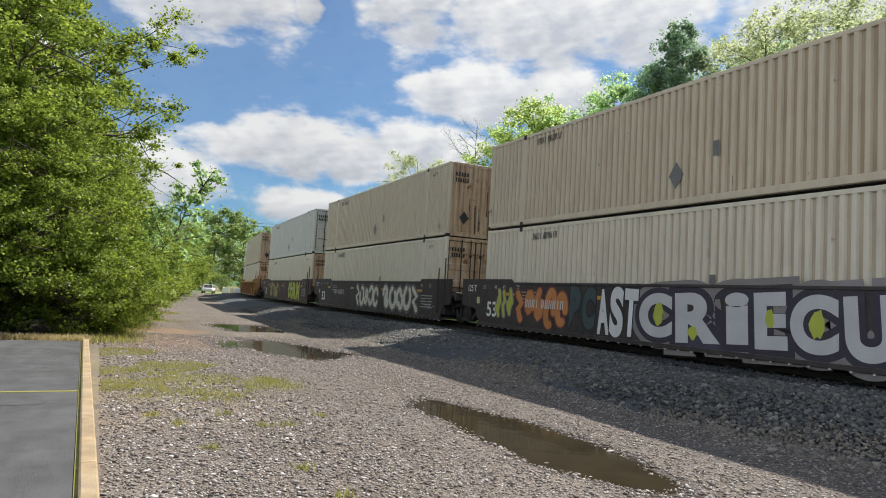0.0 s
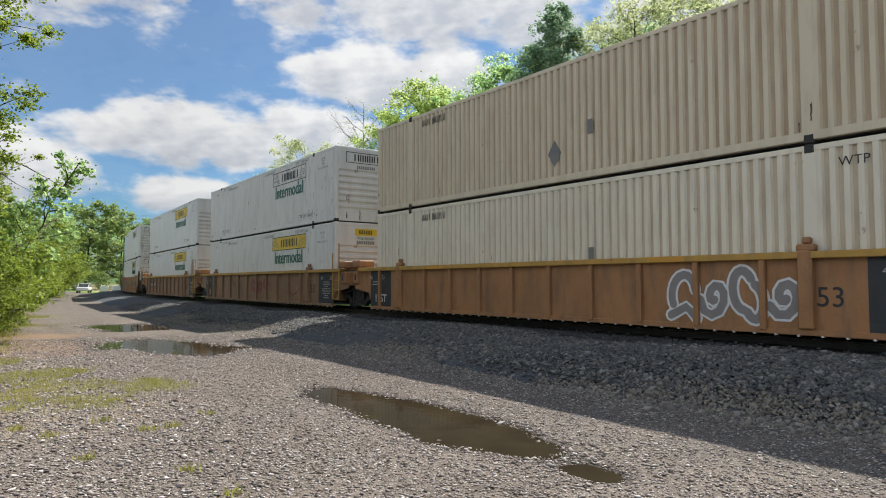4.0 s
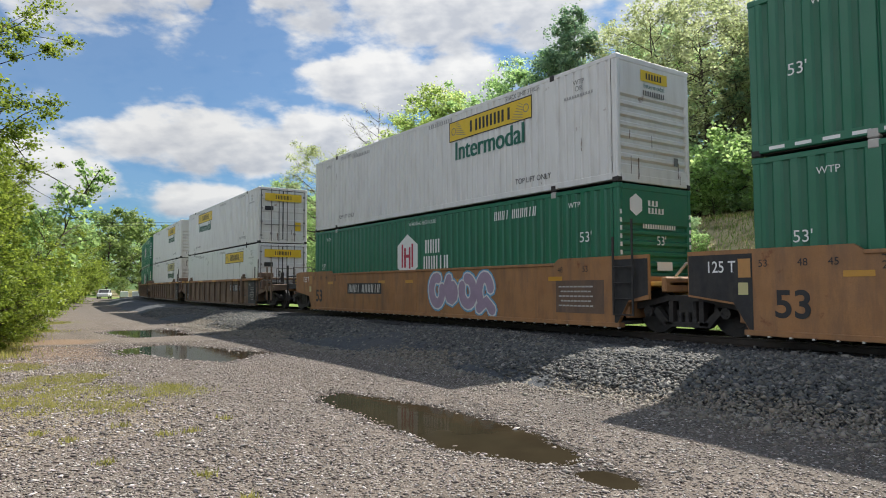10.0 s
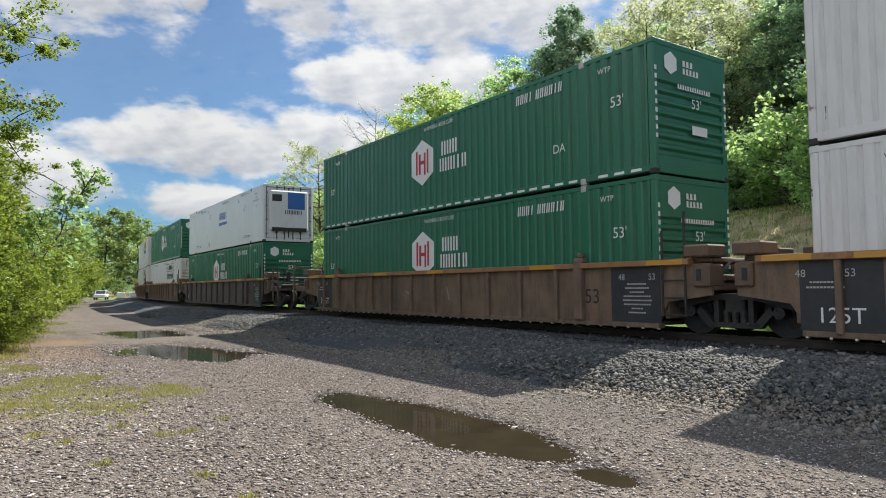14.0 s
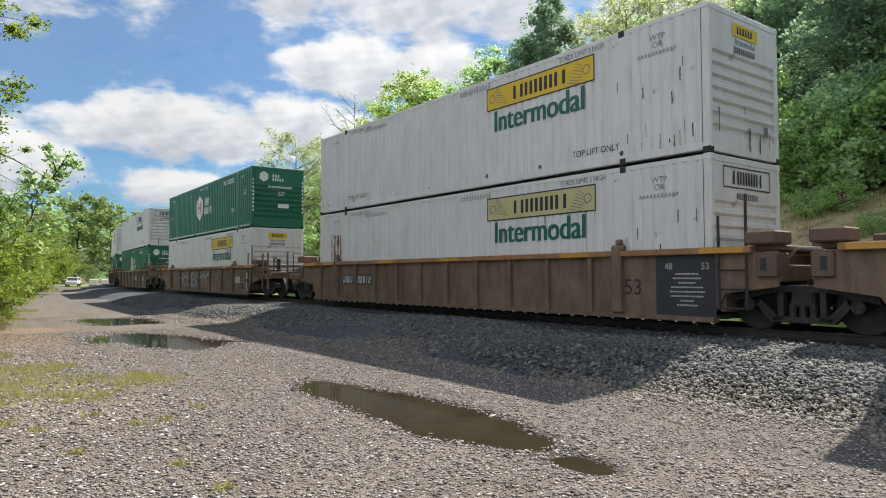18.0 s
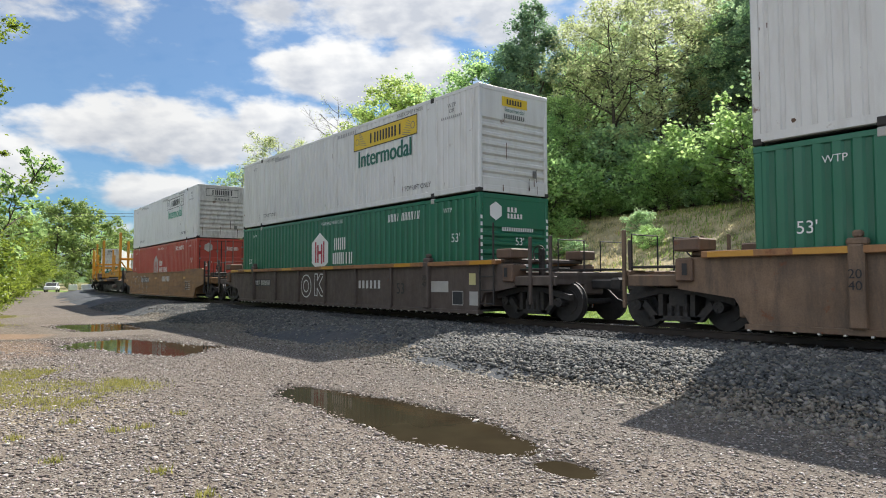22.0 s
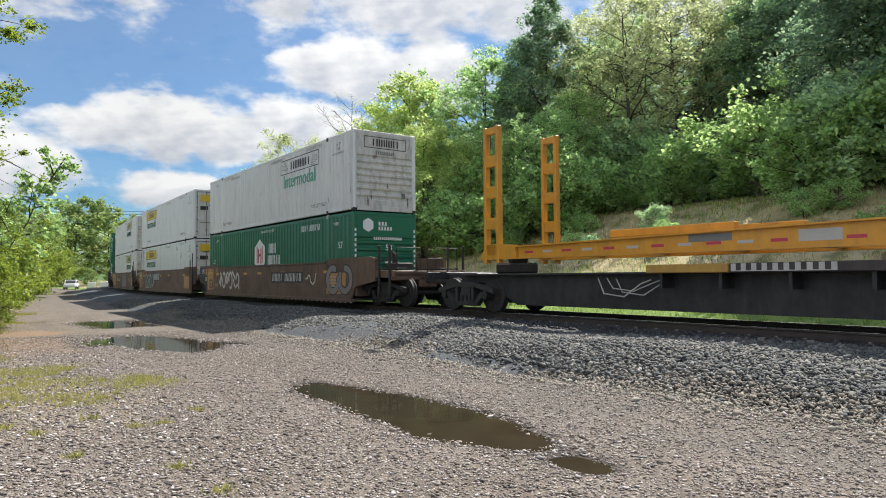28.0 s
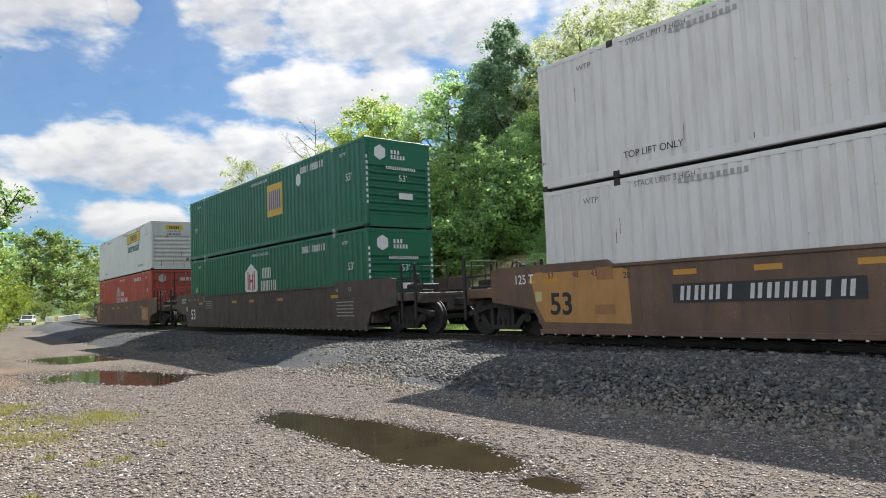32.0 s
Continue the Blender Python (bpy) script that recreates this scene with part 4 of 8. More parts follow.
def grow(rg, height, spread, trunk_r, base=0.25, limbs=16, twigs=5, lean=0.05, top=1.0):
    """Limb lines of a tree: [(points, radii)], and the branch ends that carry its sprays."""
    lines, tips = [], []
    n = 8
    lx, ly = rg.uniform(-lean, lean) * height, rg.uniform(-lean, lean) * height
    spine = [Vector((lx * (i / n) ** 1.5 + rg.uniform(-0.1, 0.1) * i / n, ly * (i / n) ** 1.5 + rg.uniform(-0.1, 0.1) * i / n, height * 0.86 * i / n)) for i in range(n + 1)]
    lines.append((spine, [max(0.015, trunk_r * (1 - i / (n + 0.4))) for i in range(n + 1)]))
    for k in range(limbs):
        q = base + (0.97 - base) * (k + rg.uniform(0, 0.8)) / limbs
        i = min(n - 1, int(q * n))
        st = spine[i].lerp(spine[i + 1], q * n - i)
        a = k * 2.4 + rg.uniform(-0.5, 0.5)
        prof = math.sin(math.pi * min(1, max(0.05, (q - base * 0.6) / (1.05 - base * 0.6))) ** 0.75) ** 0.7
        ln = spread * max(0.25, prof) * rg.uniform(0.6, 1.25)
        rise = rg.uniform(0.2, 0.75) * top
        pts = [st]
        for j in range(1, 5):
            pts.append(st + Vector((math.cos(a) * ln * j / 4, math.sin(a) * ln * j / 4, rise * ln * (j / 4) ** 1.2)) + Vector(rg.uniform(-0.06, 0.06, 3) * ln))
        r0 = trunk_r * (1 - q) * 0.55 + 0.02
        lines.append((pts, [max(0.008, r0 * (1 - j / 4.3)) for j in range(5)]))
        for b in range(twigs):
            # side branches, left and right in turn, longer towards the middle of the limb
            j = 1.3 + 2.4 * (b + rg.uniform(0, 0.8)) / twigs
            jj = min(3, int(j))
            p = pts[jj].lerp(pts[jj + 1], j - jj)
            h = a + (1 if b % 2 else -1) * rg.uniform(0.5, 1.2)
            q2 = ln * rg.uniform(0.22, 0.5)
            e = p + Vector((math.cos(h) * q2, math.sin(h) * q2, q2 * rg.uniform(-0.45, 0.75)))
            lines.append(([p, p.lerp(e, 0.5) + Vector(rg.uniform(-0.05, 0.05, 3) * q2), e], [max(0.007, r0 * 0.3), max(0.006, r0 * 0.2), 0.005]))
            tips.append(e)
        tips.append(pts[-1])
    tips.append(spine[-1])
    return lines, tips


def tree_meshes(key, seed, height, spread, trunk_r, leaf, per, size, clump=0.15, flat_z=0.85, **kw):
    """Wood and crown meshes of one tree form."""
    if key in SHARED:
        return SHARED[key]
    rg = np.random.RandomState(seed)
    lines, tips = grow(rg, height, spread, trunk_r, **kw)
    mb = MB()
    for pts, rs in lines:
        mb.tube(pts, rs, 7 if len(pts) > 5 else (5 if len(pts) > 2 else 3), cap=False)
    wood = raw_mesh_mixed("trunk", mb, BARK)
    v, f = leaves(rg, [tuple(t) for t in tips], per, spread * clump, size, flat_z)
    crown = raw_mesh("crown", v, f, LEAF[leaf])
    SHARED[key] = (wood, crown)
    return SHARED[key]


def raw_mesh_mixed(name, mb, material):
    me = bpy.data.meshes.new(name)
    me.from_pydata(mb.v, [], mb.f)
    me.materials.append(material)
    me.polygons.foreach_set("use_smooth", [True] * len(me.polygons))
    return me


def plant(meshes, x, y, label, category="tree", scale=1.0, turn=0.0, name="tree", group="", sink=0.05, z=None):
    t = thing(name, label, category, group)
    zz = float(ground_z(x, y)) if z is None else z
    t.matrix_basis = Matrix.LocRotScale((x, y, zz - sink), Euler((0, 0, turn)), (scale,) * 3)
    for nm, me in zip(("trunk", "crown"), meshes):
        ob = new(nm, me)
        ob.parent = t
    return t


def build_trees():
    rg = random.Random(8)
    forms = {
        "oak": tree_meshes("oak", 1, 15, 4.6, 0.26, "mid", 80, 0.21, base=0.15, limbs=26, twigs=7),
        "maple": tree_meshes("maple", 2, 16, 4.2, 0.24, "deep", 84, 0.21, base=0.12, limbs=28, twigs=7),
        "ash": tree_meshes("ash", 3, 15, 3.6, 0.2, "spring", 50, 0.19, base=0.15, limbs=26, twigs=7),
        "willow": tree_meshes("willow", 4, 14, 3.4, 0.2, "gold", 70, 0.19, base=0.08, limbs=28, twigs=7),
        "poplar": tree_meshes("poplar", 5, 17, 2.7, 0.24, "dark", 95, 0.21, base=0.2, limbs=30, twigs=6, top=1.5, clump=0.22),
        "catkin": tree_meshes("catkin", 6, 17, 4.4, 0.24, "pale", 54, 0.19, base=0.2, limbs=28, twigs=8, top=1.3),
        "bush": tree_meshes("bush", 7, 3.4, 2.0, 0.06, "spring", 48, 0.17, base=0.02, limbs=18, twigs=4, clump=0.2),
        "shrub": tree_meshes("shrub", 9, 2.6, 1.9, 0.05, "mid", 48, 0.17, base=0.02, limbs=16, twigs=4, clump=0.22),
        "thicket": tree_meshes("thicket", 13, 4.2, 2.0, 0.06, "deep", 55, 0.19, base=0.02, limbs=22, twigs=5, clump=0.22),
        "broad": tree_meshes("broad", 41, 15, 5.4, 0.26, "olive", 60, 0.42, base=0.1, limbs=26, twigs=5, clump=0.16),
        "cedar": tree_meshes("cedar", 51, 16, 3.6, 0.25, "dark", 90, 0.22, base=0.03, limbs=44, twigs=7, clump=0.17),
        "elder": tree_meshes("elder", 52, 6.0, 1.7, 0.07, "spring", 34, 0.21, base=0.08, limbs=18, twigs=4, clump=0.2, top=1.3),
        "bare": tree_meshes("bare", 10, 15, 3.0, 0.16, "pale", 2, 0.12, base=0.35, limbs=26, twigs=14, top=1.5),
    }
    words = {"oak": "broad leafy tree in full spring green", "maple": "dense dark green tree on the bank", "ash": "slender tree with fresh bright leaves", "willow": "yellow-green spring tree with loose crown",
             "poplar": "tall narrow green tree standing above the wood", "catkin": "tall thin-leaved tree with pale catkins", "bush": "bright green bush at the roadside", "shrub": "green shrub at the edge of the wood", "thicket": "dark green thicket under the trees", "broad": "broad round-crowned green tree", "cedar": "dense dark green tree at the edge of the wood", "elder": "open sunlit young tree before the dark wood", "bare": "bare grey twiggy tree"}

    tall = {k: max(v.co.z for v in m[1].vertices) * 0.975 for k, m in forms.items()}

    def at(form, az, r, scale=1.0, top=None, group="trees of the wood"):
        """A tree at an azimuth (degrees left) and distance; top: elevation of its tip in degrees."""
        x, y = -r * math.sin(radians(az)), r * math.cos(radians(az))
        if top is not None:
            h = tall[form]
            scale = (1.6 + r * math.tan(radians(top)) - float(ground_z(x, y))) / h
        return plant(forms[form], x, y, words[form], "bush" if form in ("bush", "shrub", "thicket") else "tree", scale, rg.uniform(0, 6.28), "bush" if form in ("bush", "shrub", "thicket") else "tree", group)

    # those that stand out against the sky: azimuth, distance, tip
    for az, r, tp, f in ((-12.0, 40, 12.0, "willow"), (-14.3, 39, 12.8, "ash"), (-16.9, 38, 12.6, "ash"), (-19.6, 38, 14.5, "oak"), (-12.2, 50, 12.0, "ash"), (-21.8, 41, 15.5, "ash"), (-23.5, 47, 19.0, "oak"), (-21.2, 40, 15.5, "ash"),
                         (-13.6, 46, 19.0, "oak"), (-15.9, 45, 19.2, "maple"), (-18.8, 44, 22.1, "poplar"), (-17.4, 46, 19.6, "poplar"), (-38.5, 44, 23.5, "maple"),
                         (-7.0, 47, 17.3, "willow"), (-5.0, 49, 15.2, "willow"), (-8.9, 46, 16.1, "willow"), (-9.6, 44, 12.0, "willow"), (-6.6, 40, 12.0, "willow"), (-10.8, 42, 12.0, "ash"),
                         (-2.4, 58, 15.2, "bare"), (2.3, 66, 12.2, "catkin"), (0.6, 70, 11.4, "catkin"), (-1.6, 64, 10.4, "oak"), (5.4, 78, 9.4, "ash"), (8.2, 92, 6.4, "oak"),
                         (-26.0, 41, 22.2, "catkin"), (-29.8, 43, 22.6, "catkin"), (-23.1, 45, 20.7, "catkin"), (-32.5, 46, 23.2, "catkin"), (-35.5, 48, 22.8, "catkin"),
                         # cedars past -50 stand beyond the view, added to shade the bank
                         (-43.6, 33, 25.5, "cedar"), (-47.5, 31, 27.5, "cedar"), (-51.5, 30, 28.5, "cedar"), (-56.0, 29, 28.5, "cedar"), (-36.5, 43, 22.0, "cedar"), (-33.0, 47, 19.0, "cedar"),
                         (-40.2, 33, 12.6, "elder"), (-31.7, 36, 9.8, "elder"), (-23.8, 37, 8.7, "elder"),
                         (-12.4, 39, 9.5, "elder"), (-14.6, 38, 10.8, "elder"), (-17.2, 37, 9.2, "elder"), (-19.4, 37, 11.4, "elder"), (-21.8, 36, 8.0, "elder"), (-26.3, 38, 9.6, "elder"), (-28.6, 38, 7.6, "elder"), (-38.3, 33, 8.4, "elder"),
                         (-8.4, 41, 13.2, "willow"), (-5.6, 44, 12.6, "willow")):
        at(f, az, r, top=tp)
    for az, r, sc in ((-11.5, 38, 1.2), (-13.5, 37, 1.4), (-15.8, 36, 1.1), (-17.5, 37, 1.5), (-19.8, 36, 1.3), (-22, 37, 1.5)):
        at("bush" if sc < 1.4 else "shrub", az, r, sc * 0.85, group="bushes at the edge of the wood")
    # the wood on the bank
    for row, (d0, d1, step) in enumerate(((14.5, 17.5, 5.0), (20, 24, 5.5), (26, 32, 5.5), (38, 48, 9.0))):
        s = -32.0
        while s < 150 - row * 6:
            s += step * rg.uniform(0.75, 1.25)
            d = rg.uniform(d0, d1)
            if s > 95 and row > 2 or row < 2 and s < 34:
                continue
            x, y, h = on_track(s, d)
            az = math.degrees(math.atan2(-x, y))
            r = math.hypot(x, y)
            if az < -58 or -11 < az < -4.5 and r < 46:
                continue
            # skyline of the wood: how high its crowns may stand
            lim = np.interp(az, [-60, -38, -24, -20.5, -17, -13, -11, -6, -2, 2, 6, 9.5, 14], [30, 26, 21, 16.5, 15.5, 15.5, 11.5, 11.5, 9.5, 9.5, 7.8, 5.0, 4.0])
            form = rg.choice(("oak", "cedar", "ash", "cedar", "oak", "maple", "catkin", "catkin") if -28 < az < -12 else ("maple", "maple", "cedar", "oak") if az < -12 else ("ash", "oak", "willow", "ash", "maple"))
            top_z = 1.6 + r * math.tan(radians(lim * rg.uniform(0.82, 1.0)))
            base = float(ground_z(x, y))
            hh = {"oak": 15, "maple": 16, "ash": 15, "willow": 14, "catkin": 17, "cedar": 16}[form]
            sc = min(1.25, (top_z - base) / hh)
            if sc < 0.3:
                continue
            plant(forms[form], x, y, words[form], "tree", sc, rg.uniform(0, 6.28), "tree", "trees of the wood")
    s = -18.0
    while s < 130:
        s += rg.uniform(1.4, 3.6) if s < 30 else rg.uniform(2.0, 4.2)
        x, y, h = on_track(s, rg.uniform(9.8, 12.5))
        if s < 30:
            x, y, h = on_track(s, rg.choice((rg.uniform(17.5, 20), rg.uniform(19, 27))))
        f = rg.choice(("bush", "bush", "shrub", "thicket") if s > 30 else ("thicket", "thicket", "thicket", "shrub"))
        plant(forms[f], x, y, words[f], "bush", rg.uniform(0.45, 1.4) * (0.8 if s < 30 else 1), rg.uniform(0, 6.28), "bush", "bushes at the edge of the wood")

    # scrub low on the bank, with a bare grassy gap
    s = -8.0
    while s < 31:
        s += rg.uniform(0.9, 1.9)
        x, y, h = on_track(s, rg.uniform(10.2, 13.5))
        az = math.degrees(math.atan2(-x, y))
        if -37.5 < az < -29.0 or az < -52:
            continue
        f = rg.choice(("thicket", "shrub", "bush"))
        plant(forms[f], x, y, words[f], "bush", rg.uniform(0.25, 0.5), rg.uniform(0, 6.28), "bush", "bushes at the edge of the wood")

    # trees and bushes on the near side, along the yard road
    near = {
        "elm": tree_meshes("elm", 21, 13, 4.3, 0.2, "verge", 165, 0.112, base=0.05, limbs=50, twigs=10, clump=0.1, flat_z=0.65),
        "thorn": tree_meshes("thorn", 22, 7.5, 3.2, 0.1, "verge", 120, 0.1, base=0.03, limbs=42, twigs=9, clump=0.11, flat_z=0.65),
        "bramble": tree_meshes("bramble", 23, 3.0, 2.1, 0.04, "verge", 110, 0.088, base=0.02, limbs=28, twigs=7, clump=0.15, flat_z=0.7),
    }
    for form, x, y, sc, w in (("elm", -12.0, 18.0, 0.62, "leafy young tree hanging over the asphalt"), ("elm", -14.7, 20.4, 1.1, "tall leafy roadside tree in fresh green"), ("elm", -17.0, 24.5, 1.15, "tall leafy roadside tree in fresh green"), ("elm", -15.6, 27.5, 0.75, "leafy roadside tree in fresh green"),
                              ("thorn", -11.6, 19.0, 0.8, "bushy small tree hanging over the asphalt"), ("thorn", -13.2, 23.6, 0.75, "bushy small tree at the roadside"), ("thorn", -14.5, 17.8, 1.2, "bushy small tree behind the asphalt"),
                              ("thorn", -18.5, 33.5, 0.7, "bushy small tree at the roadside"), ("thorn", -22.5, 42.0, 0.75, "bushy small tree at the roadside")):
        plant(near[form], x, y, w, "tree", sc, rg.uniform(0, 6.28), "tree", "trees along the yard road")
    sap = tree_meshes("sapling", 31, 5.6, 0.75, 0.025, "spring", 20, 0.12, base=0.3, limbs=14, twigs=4, clump=0.26, top=1.9)
    for x, y, sc, tilt in ((-11.7, 24.5, 1.36, 28), (-12.2, 26.0, 1.0, 16)):
        t = plant(sap, x, y, "slender leafy sapling leaning out of the bushes", "tree", sc, 0.6, "tree", "trees along the yard road")
        t.matrix_basis = Matrix.Translation((x, y, -0.1)) @ Matrix.Rotation(radians(tilt), 4, "Y") @ Matrix.Scale(sc, 4)
    for x, y, sc in ((-23.5, 50, 0.42), (-27, 58, 0.5), (-31, 68, 0.55), (-36, 80, 0.6), (-42, 96, 0.62), (-47, 112, 0.62), (-21.5, 43, 0.35)):
        plant(forms["oak"], x, y, words["oak"], "tree", sc, rg.uniform(0, 6.28), "tree", "trees along the yard road")
    for x, y, sc in ((-9.3, 18.9, 0.58), (-9.9, 18.3, 0.85), (-10.7, 21.5, 0.9), (-11.8, 25.2, 0.95), (-13.8, 29.5, 1.0), (-16.0, 35.0, 1.0), (-18.6, 41.5, 1.1), (-21.4, 49.0, 1.2), (-24.5, 57.0, 1.3), (-12.0, 17.8, 1.1), (-15.0, 16.5, 1.2), (-18.0, 15.5, 1.2), (-26.5, 66.0, 1.6), (-30.5, 77, 1.7), (-35.5, 90, 1.8)):
        plant(near["bramble"], x, y, "tangled bright green roadside bush", "bush", sc, rg.uniform(0, 6.28), "bush", "bushes along the yard road")
    # the far end of the yard
    for az, r, top, form in ((18.8, 160, 6.6, "broad"), (16.4, 165, 6.0, "broad"), (20.8, 150, 5.6, "ash"), (22.8, 140, 5.8, "broad"), (14.6, 180, 4.4, "broad"), (13.2, 200, 3.6, "oak"), (17.6, 190, 5.4, "ash"), (25.5, 120, 6.5, "oak"), (12.2, 215, 3.2, "ash"), (28, 110, 7, "maple"), (19.6, 185, 5.6, "maple"), (15.8, 200, 4.8, "oak"), (21.8, 175, 5.0, "ash")):
        at(form, az, r, top=top * 0.96, group="trees at the end of the yard")
    for az, r, sc, f in ((-32, 36, 1.2, "bush"), (-29, 37, 1.2, "shrub"), (-26, 40, 1.3, "thicket"), (-36, 33, 1.2, "bush"), (-22.5, 42, 1.1, "shrub")):
        at(f, az, r, sc, group="bushes at the edge of the wood")
    for az, r, sc, f in ((-23.5, 37, 0.8, "shrub"), (-25.5, 34, 0.7, "bush"), (-27.5, 34, 0.9, "shrub"), (-30, 33, 0.75, "bush"), (-31.8, 33, 0.9, "thicket"), (-33.5, 32, 0.85, "shrub"), (-35.5, 31, 1.0, "bush"), (-37.2, 32, 1.3, "thicket"),
                         (-38.6, 31, 1.1, "shrub"), (-40.2, 31, 1.4, "bush"), (-42.0, 30, 1.2, "thicket"), (-43.8, 30, 1.3, "shrub"), (-45.8, 29, 1.3, "bush"), (-48.0, 29, 1.4, "thicket")):
        at(f, az, r + (3 if az > -37.5 else 0), sc * (0.55 if az > -37.5 else 0.95), group="bushes at the edge of the wood")
    for az, r in ((14.6, 150), (16.2, 152), (17.8, 150), (19.4, 145), (21.0, 130), (22.5, 118)):
        at("broad", az, r, 0.29, group="trees at the end of the yard")


GRASSY = ((-4.65, 9.6, 0.75), (-5.3, 12.2, 1.0), (-3.5, 10.7, 0.95), (-6.8, 14.4, 0.8), (-3.0, 9.5, 0.5), (-8.9, 18.2, 0.6), (-10.4, 22.5, 0.7), (-12.0, 27.0, 1.0), (-14.5, 33.0, 1.4))
TUFTS = ((-1.21, 6.04), (-2.0, 7.77), (-1.75, 7.9), (-2.6, 8.3), (-2.9, 7.6), (-1.5, 8.6), (-3.4, 8.0), (-0.75, 5.3), (-2.2, 6.6))


def blades(rg, x, y, h, material, name, label, bend=0.5):
    n = len(x)
    z = ground_z(x, y)
    a = rg.uniform(0, 6.283, n)
    hh = h * rg.uniform(0.5, 1.4, n)
    w = hh * 0.10 + 0.002
    lx, ly = np.cos(a) * hh * bend * rg.uniform(0.2, 1.2, n), np.sin(a) * hh * bend * rg.uniform(0.2, 1.2, n)
    b = rg.uniform(0, 6.283, n)
    wx, wy = np.cos(b) * w, np.sin(b) * w
    v = np.stack([np.stack([x - wx, y - wy, z], -1), np.stack([x + wx, y + wy, z], -1), np.stack([x + lx, y + ly, z + hh], -1)], 1).reshape(-1, 3)
    return tagged(new(name, raw_mesh(name, v, np.arange(n * 3).reshape(-1, 3), material)), label, "grass", kind="stuff")


def build_grass():
    rg = np.random.RandomState(77)
    M_G = leaf_mat("fresh_grass_blade", (0.145, 0.155, 0.036), (0.31, 0.295, 0.088), 0.4)
    M_LUSH = leaf_mat("lush_grass_blade", (0.11, 0.18, 0.035), (0.22, 0.31, 0.07), 0.4)
    M_DRY = leaf_mat("dry_grass_blade", (0.3, 0.25, 0.12), (0.5, 0.43, 0.23), 0.4)
    X, Y = [], []
    for cx, cy, r in GRASSY:
        # clumps of many sizes
        for _ in range(int(30 * r * r)):
            a, q = rg.uniform(0, 6.283), r * 1.15 * rg.uniform(0, 1) ** 0.55
            w_ = rg.gamma(2.0, 0.05) + 0.025
            n = int(30 + 900 * w_)
            X.append(cx + q * math.cos(a) + rg.normal(0, w_, n))
            Y.append(cy + q * math.sin(a) + rg.normal(0, w_ * 1.6, n))
    x, y = np.concatenate(X), np.concatenate(Y)
    k = (x * NX + y * NY > 0.05) & (ground_z(x, y) > WATER_Z)
    blades(rg, x[k], y[k], 0.04, M_G, "short_grass", "short yellow-green grass growing through the gravel")
    X, Y = [], []
    for cx, cy in TUFTS:
        n = 45
        X.append(cx + rg.normal(0, 0.05, n))
        Y.append(cy + rg.normal(0, 0.05, n))
    blades(rg, np.concatenate(X), np.concatenate(Y), 0.055, M_G, "grass_tufts", "small grass tufts between the stones")
    # a dry fringe at the far edge of the asphalt and below the bushes
    n = 9000
    t = rg.uniform(0, 1, n)
    x, y = -8.6 - 9 * t + rg.normal(0, 0.12, n), 16.35 - 3.4 * t + np.abs(rg.normal(0, 0.3, n))
    blades(rg, x, y, 0.14, M_DRY, "dry_grass", "dry straw-coloured grass along the asphalt edge")
    n = 12000
    t = rg.uniform(0, 1, n)
    x, y = -8.4 - 9.5 * t + rg.normal(0, 0.45, n), 16.5 + 24 * t + rg.normal(0, 0.3, n)
    blades(rg, x, y, 0.12, M_G, "verge_grass", "rough grass under the roadside bushes")
    # the verge and the bank beyond the track
    n = 34000
    s, d = rg.uniform(-4, 34, n), 4.4 + 12.5 * rg.power(1.3, n)
    P_ = np.array([on_track(a, b)[:2] for a, b in zip(s, d)])
    low = d < 8.3
    blades(rg, P_[low, 0], P_[low, 1], 0.16, M_LUSH, "lawn_grass", "lush green grass between the track and the bank")
    P_, n = P_[~low], int((~low).sum())
    dry = wave(P_[:, 0], P_[:, 1], 0.9, 61) + rg.normal(0, 0.4, n) > -0.2
    blades(rg, P_[dry, 0], P_[dry, 1], 0.13, M_DRY, "dry_bank_grass", "straw-coloured grass on the bank beyond the track")
    blades(rg, P_[~dry, 0], P_[~dry, 1], 0.16, M_LUSH, "bank_grass", "tall grass on the bank beyond the track")


def build_distance():
    """A wooded ridge on the horizon."""
    # distance haze is mixed into the ridge's colour
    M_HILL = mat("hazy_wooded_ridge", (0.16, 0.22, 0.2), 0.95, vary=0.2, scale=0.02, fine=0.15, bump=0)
    v, f = [], []
    n = 90
    for i in range(n + 1):
        a = radians(60 - 150 * i / n)
        h = 75 + 20 * math.sin(i * 0.31) + 10 * math.sin(i * 0.83 + 1) + 5 * math.sin(i * 2.3)
        for r, z in ((1150, 0), (1280, h * 0.75), (1420, h), (1560, 0)):
            v.append((-r * math.sin(a), r * math.cos(a), z))
    for i in range(n):
        for j in range(3):
            f.append((i * 4 + j, i * 4 + j + 1, i * 4 + 5 + j, i * 4 + 4 + j))
    me = bpy.data.meshes.new("ridge")
    me.from_pydata(v, [], f)
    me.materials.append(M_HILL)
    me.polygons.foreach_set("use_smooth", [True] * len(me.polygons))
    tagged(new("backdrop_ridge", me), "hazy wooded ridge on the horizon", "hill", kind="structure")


build_ground()
build_puddles()
build_track()
build_lot()
build_stones()
build_puddle_stones()
build_distance()
build_trees()
build_grass()

# ---- the train ----
CL, CW, CH = 16.15, 2.6, 2.89         # a domestic container
HW = CW / 2
MARK_Y = -HW - 0.006                  # signs on the side that faces the yard


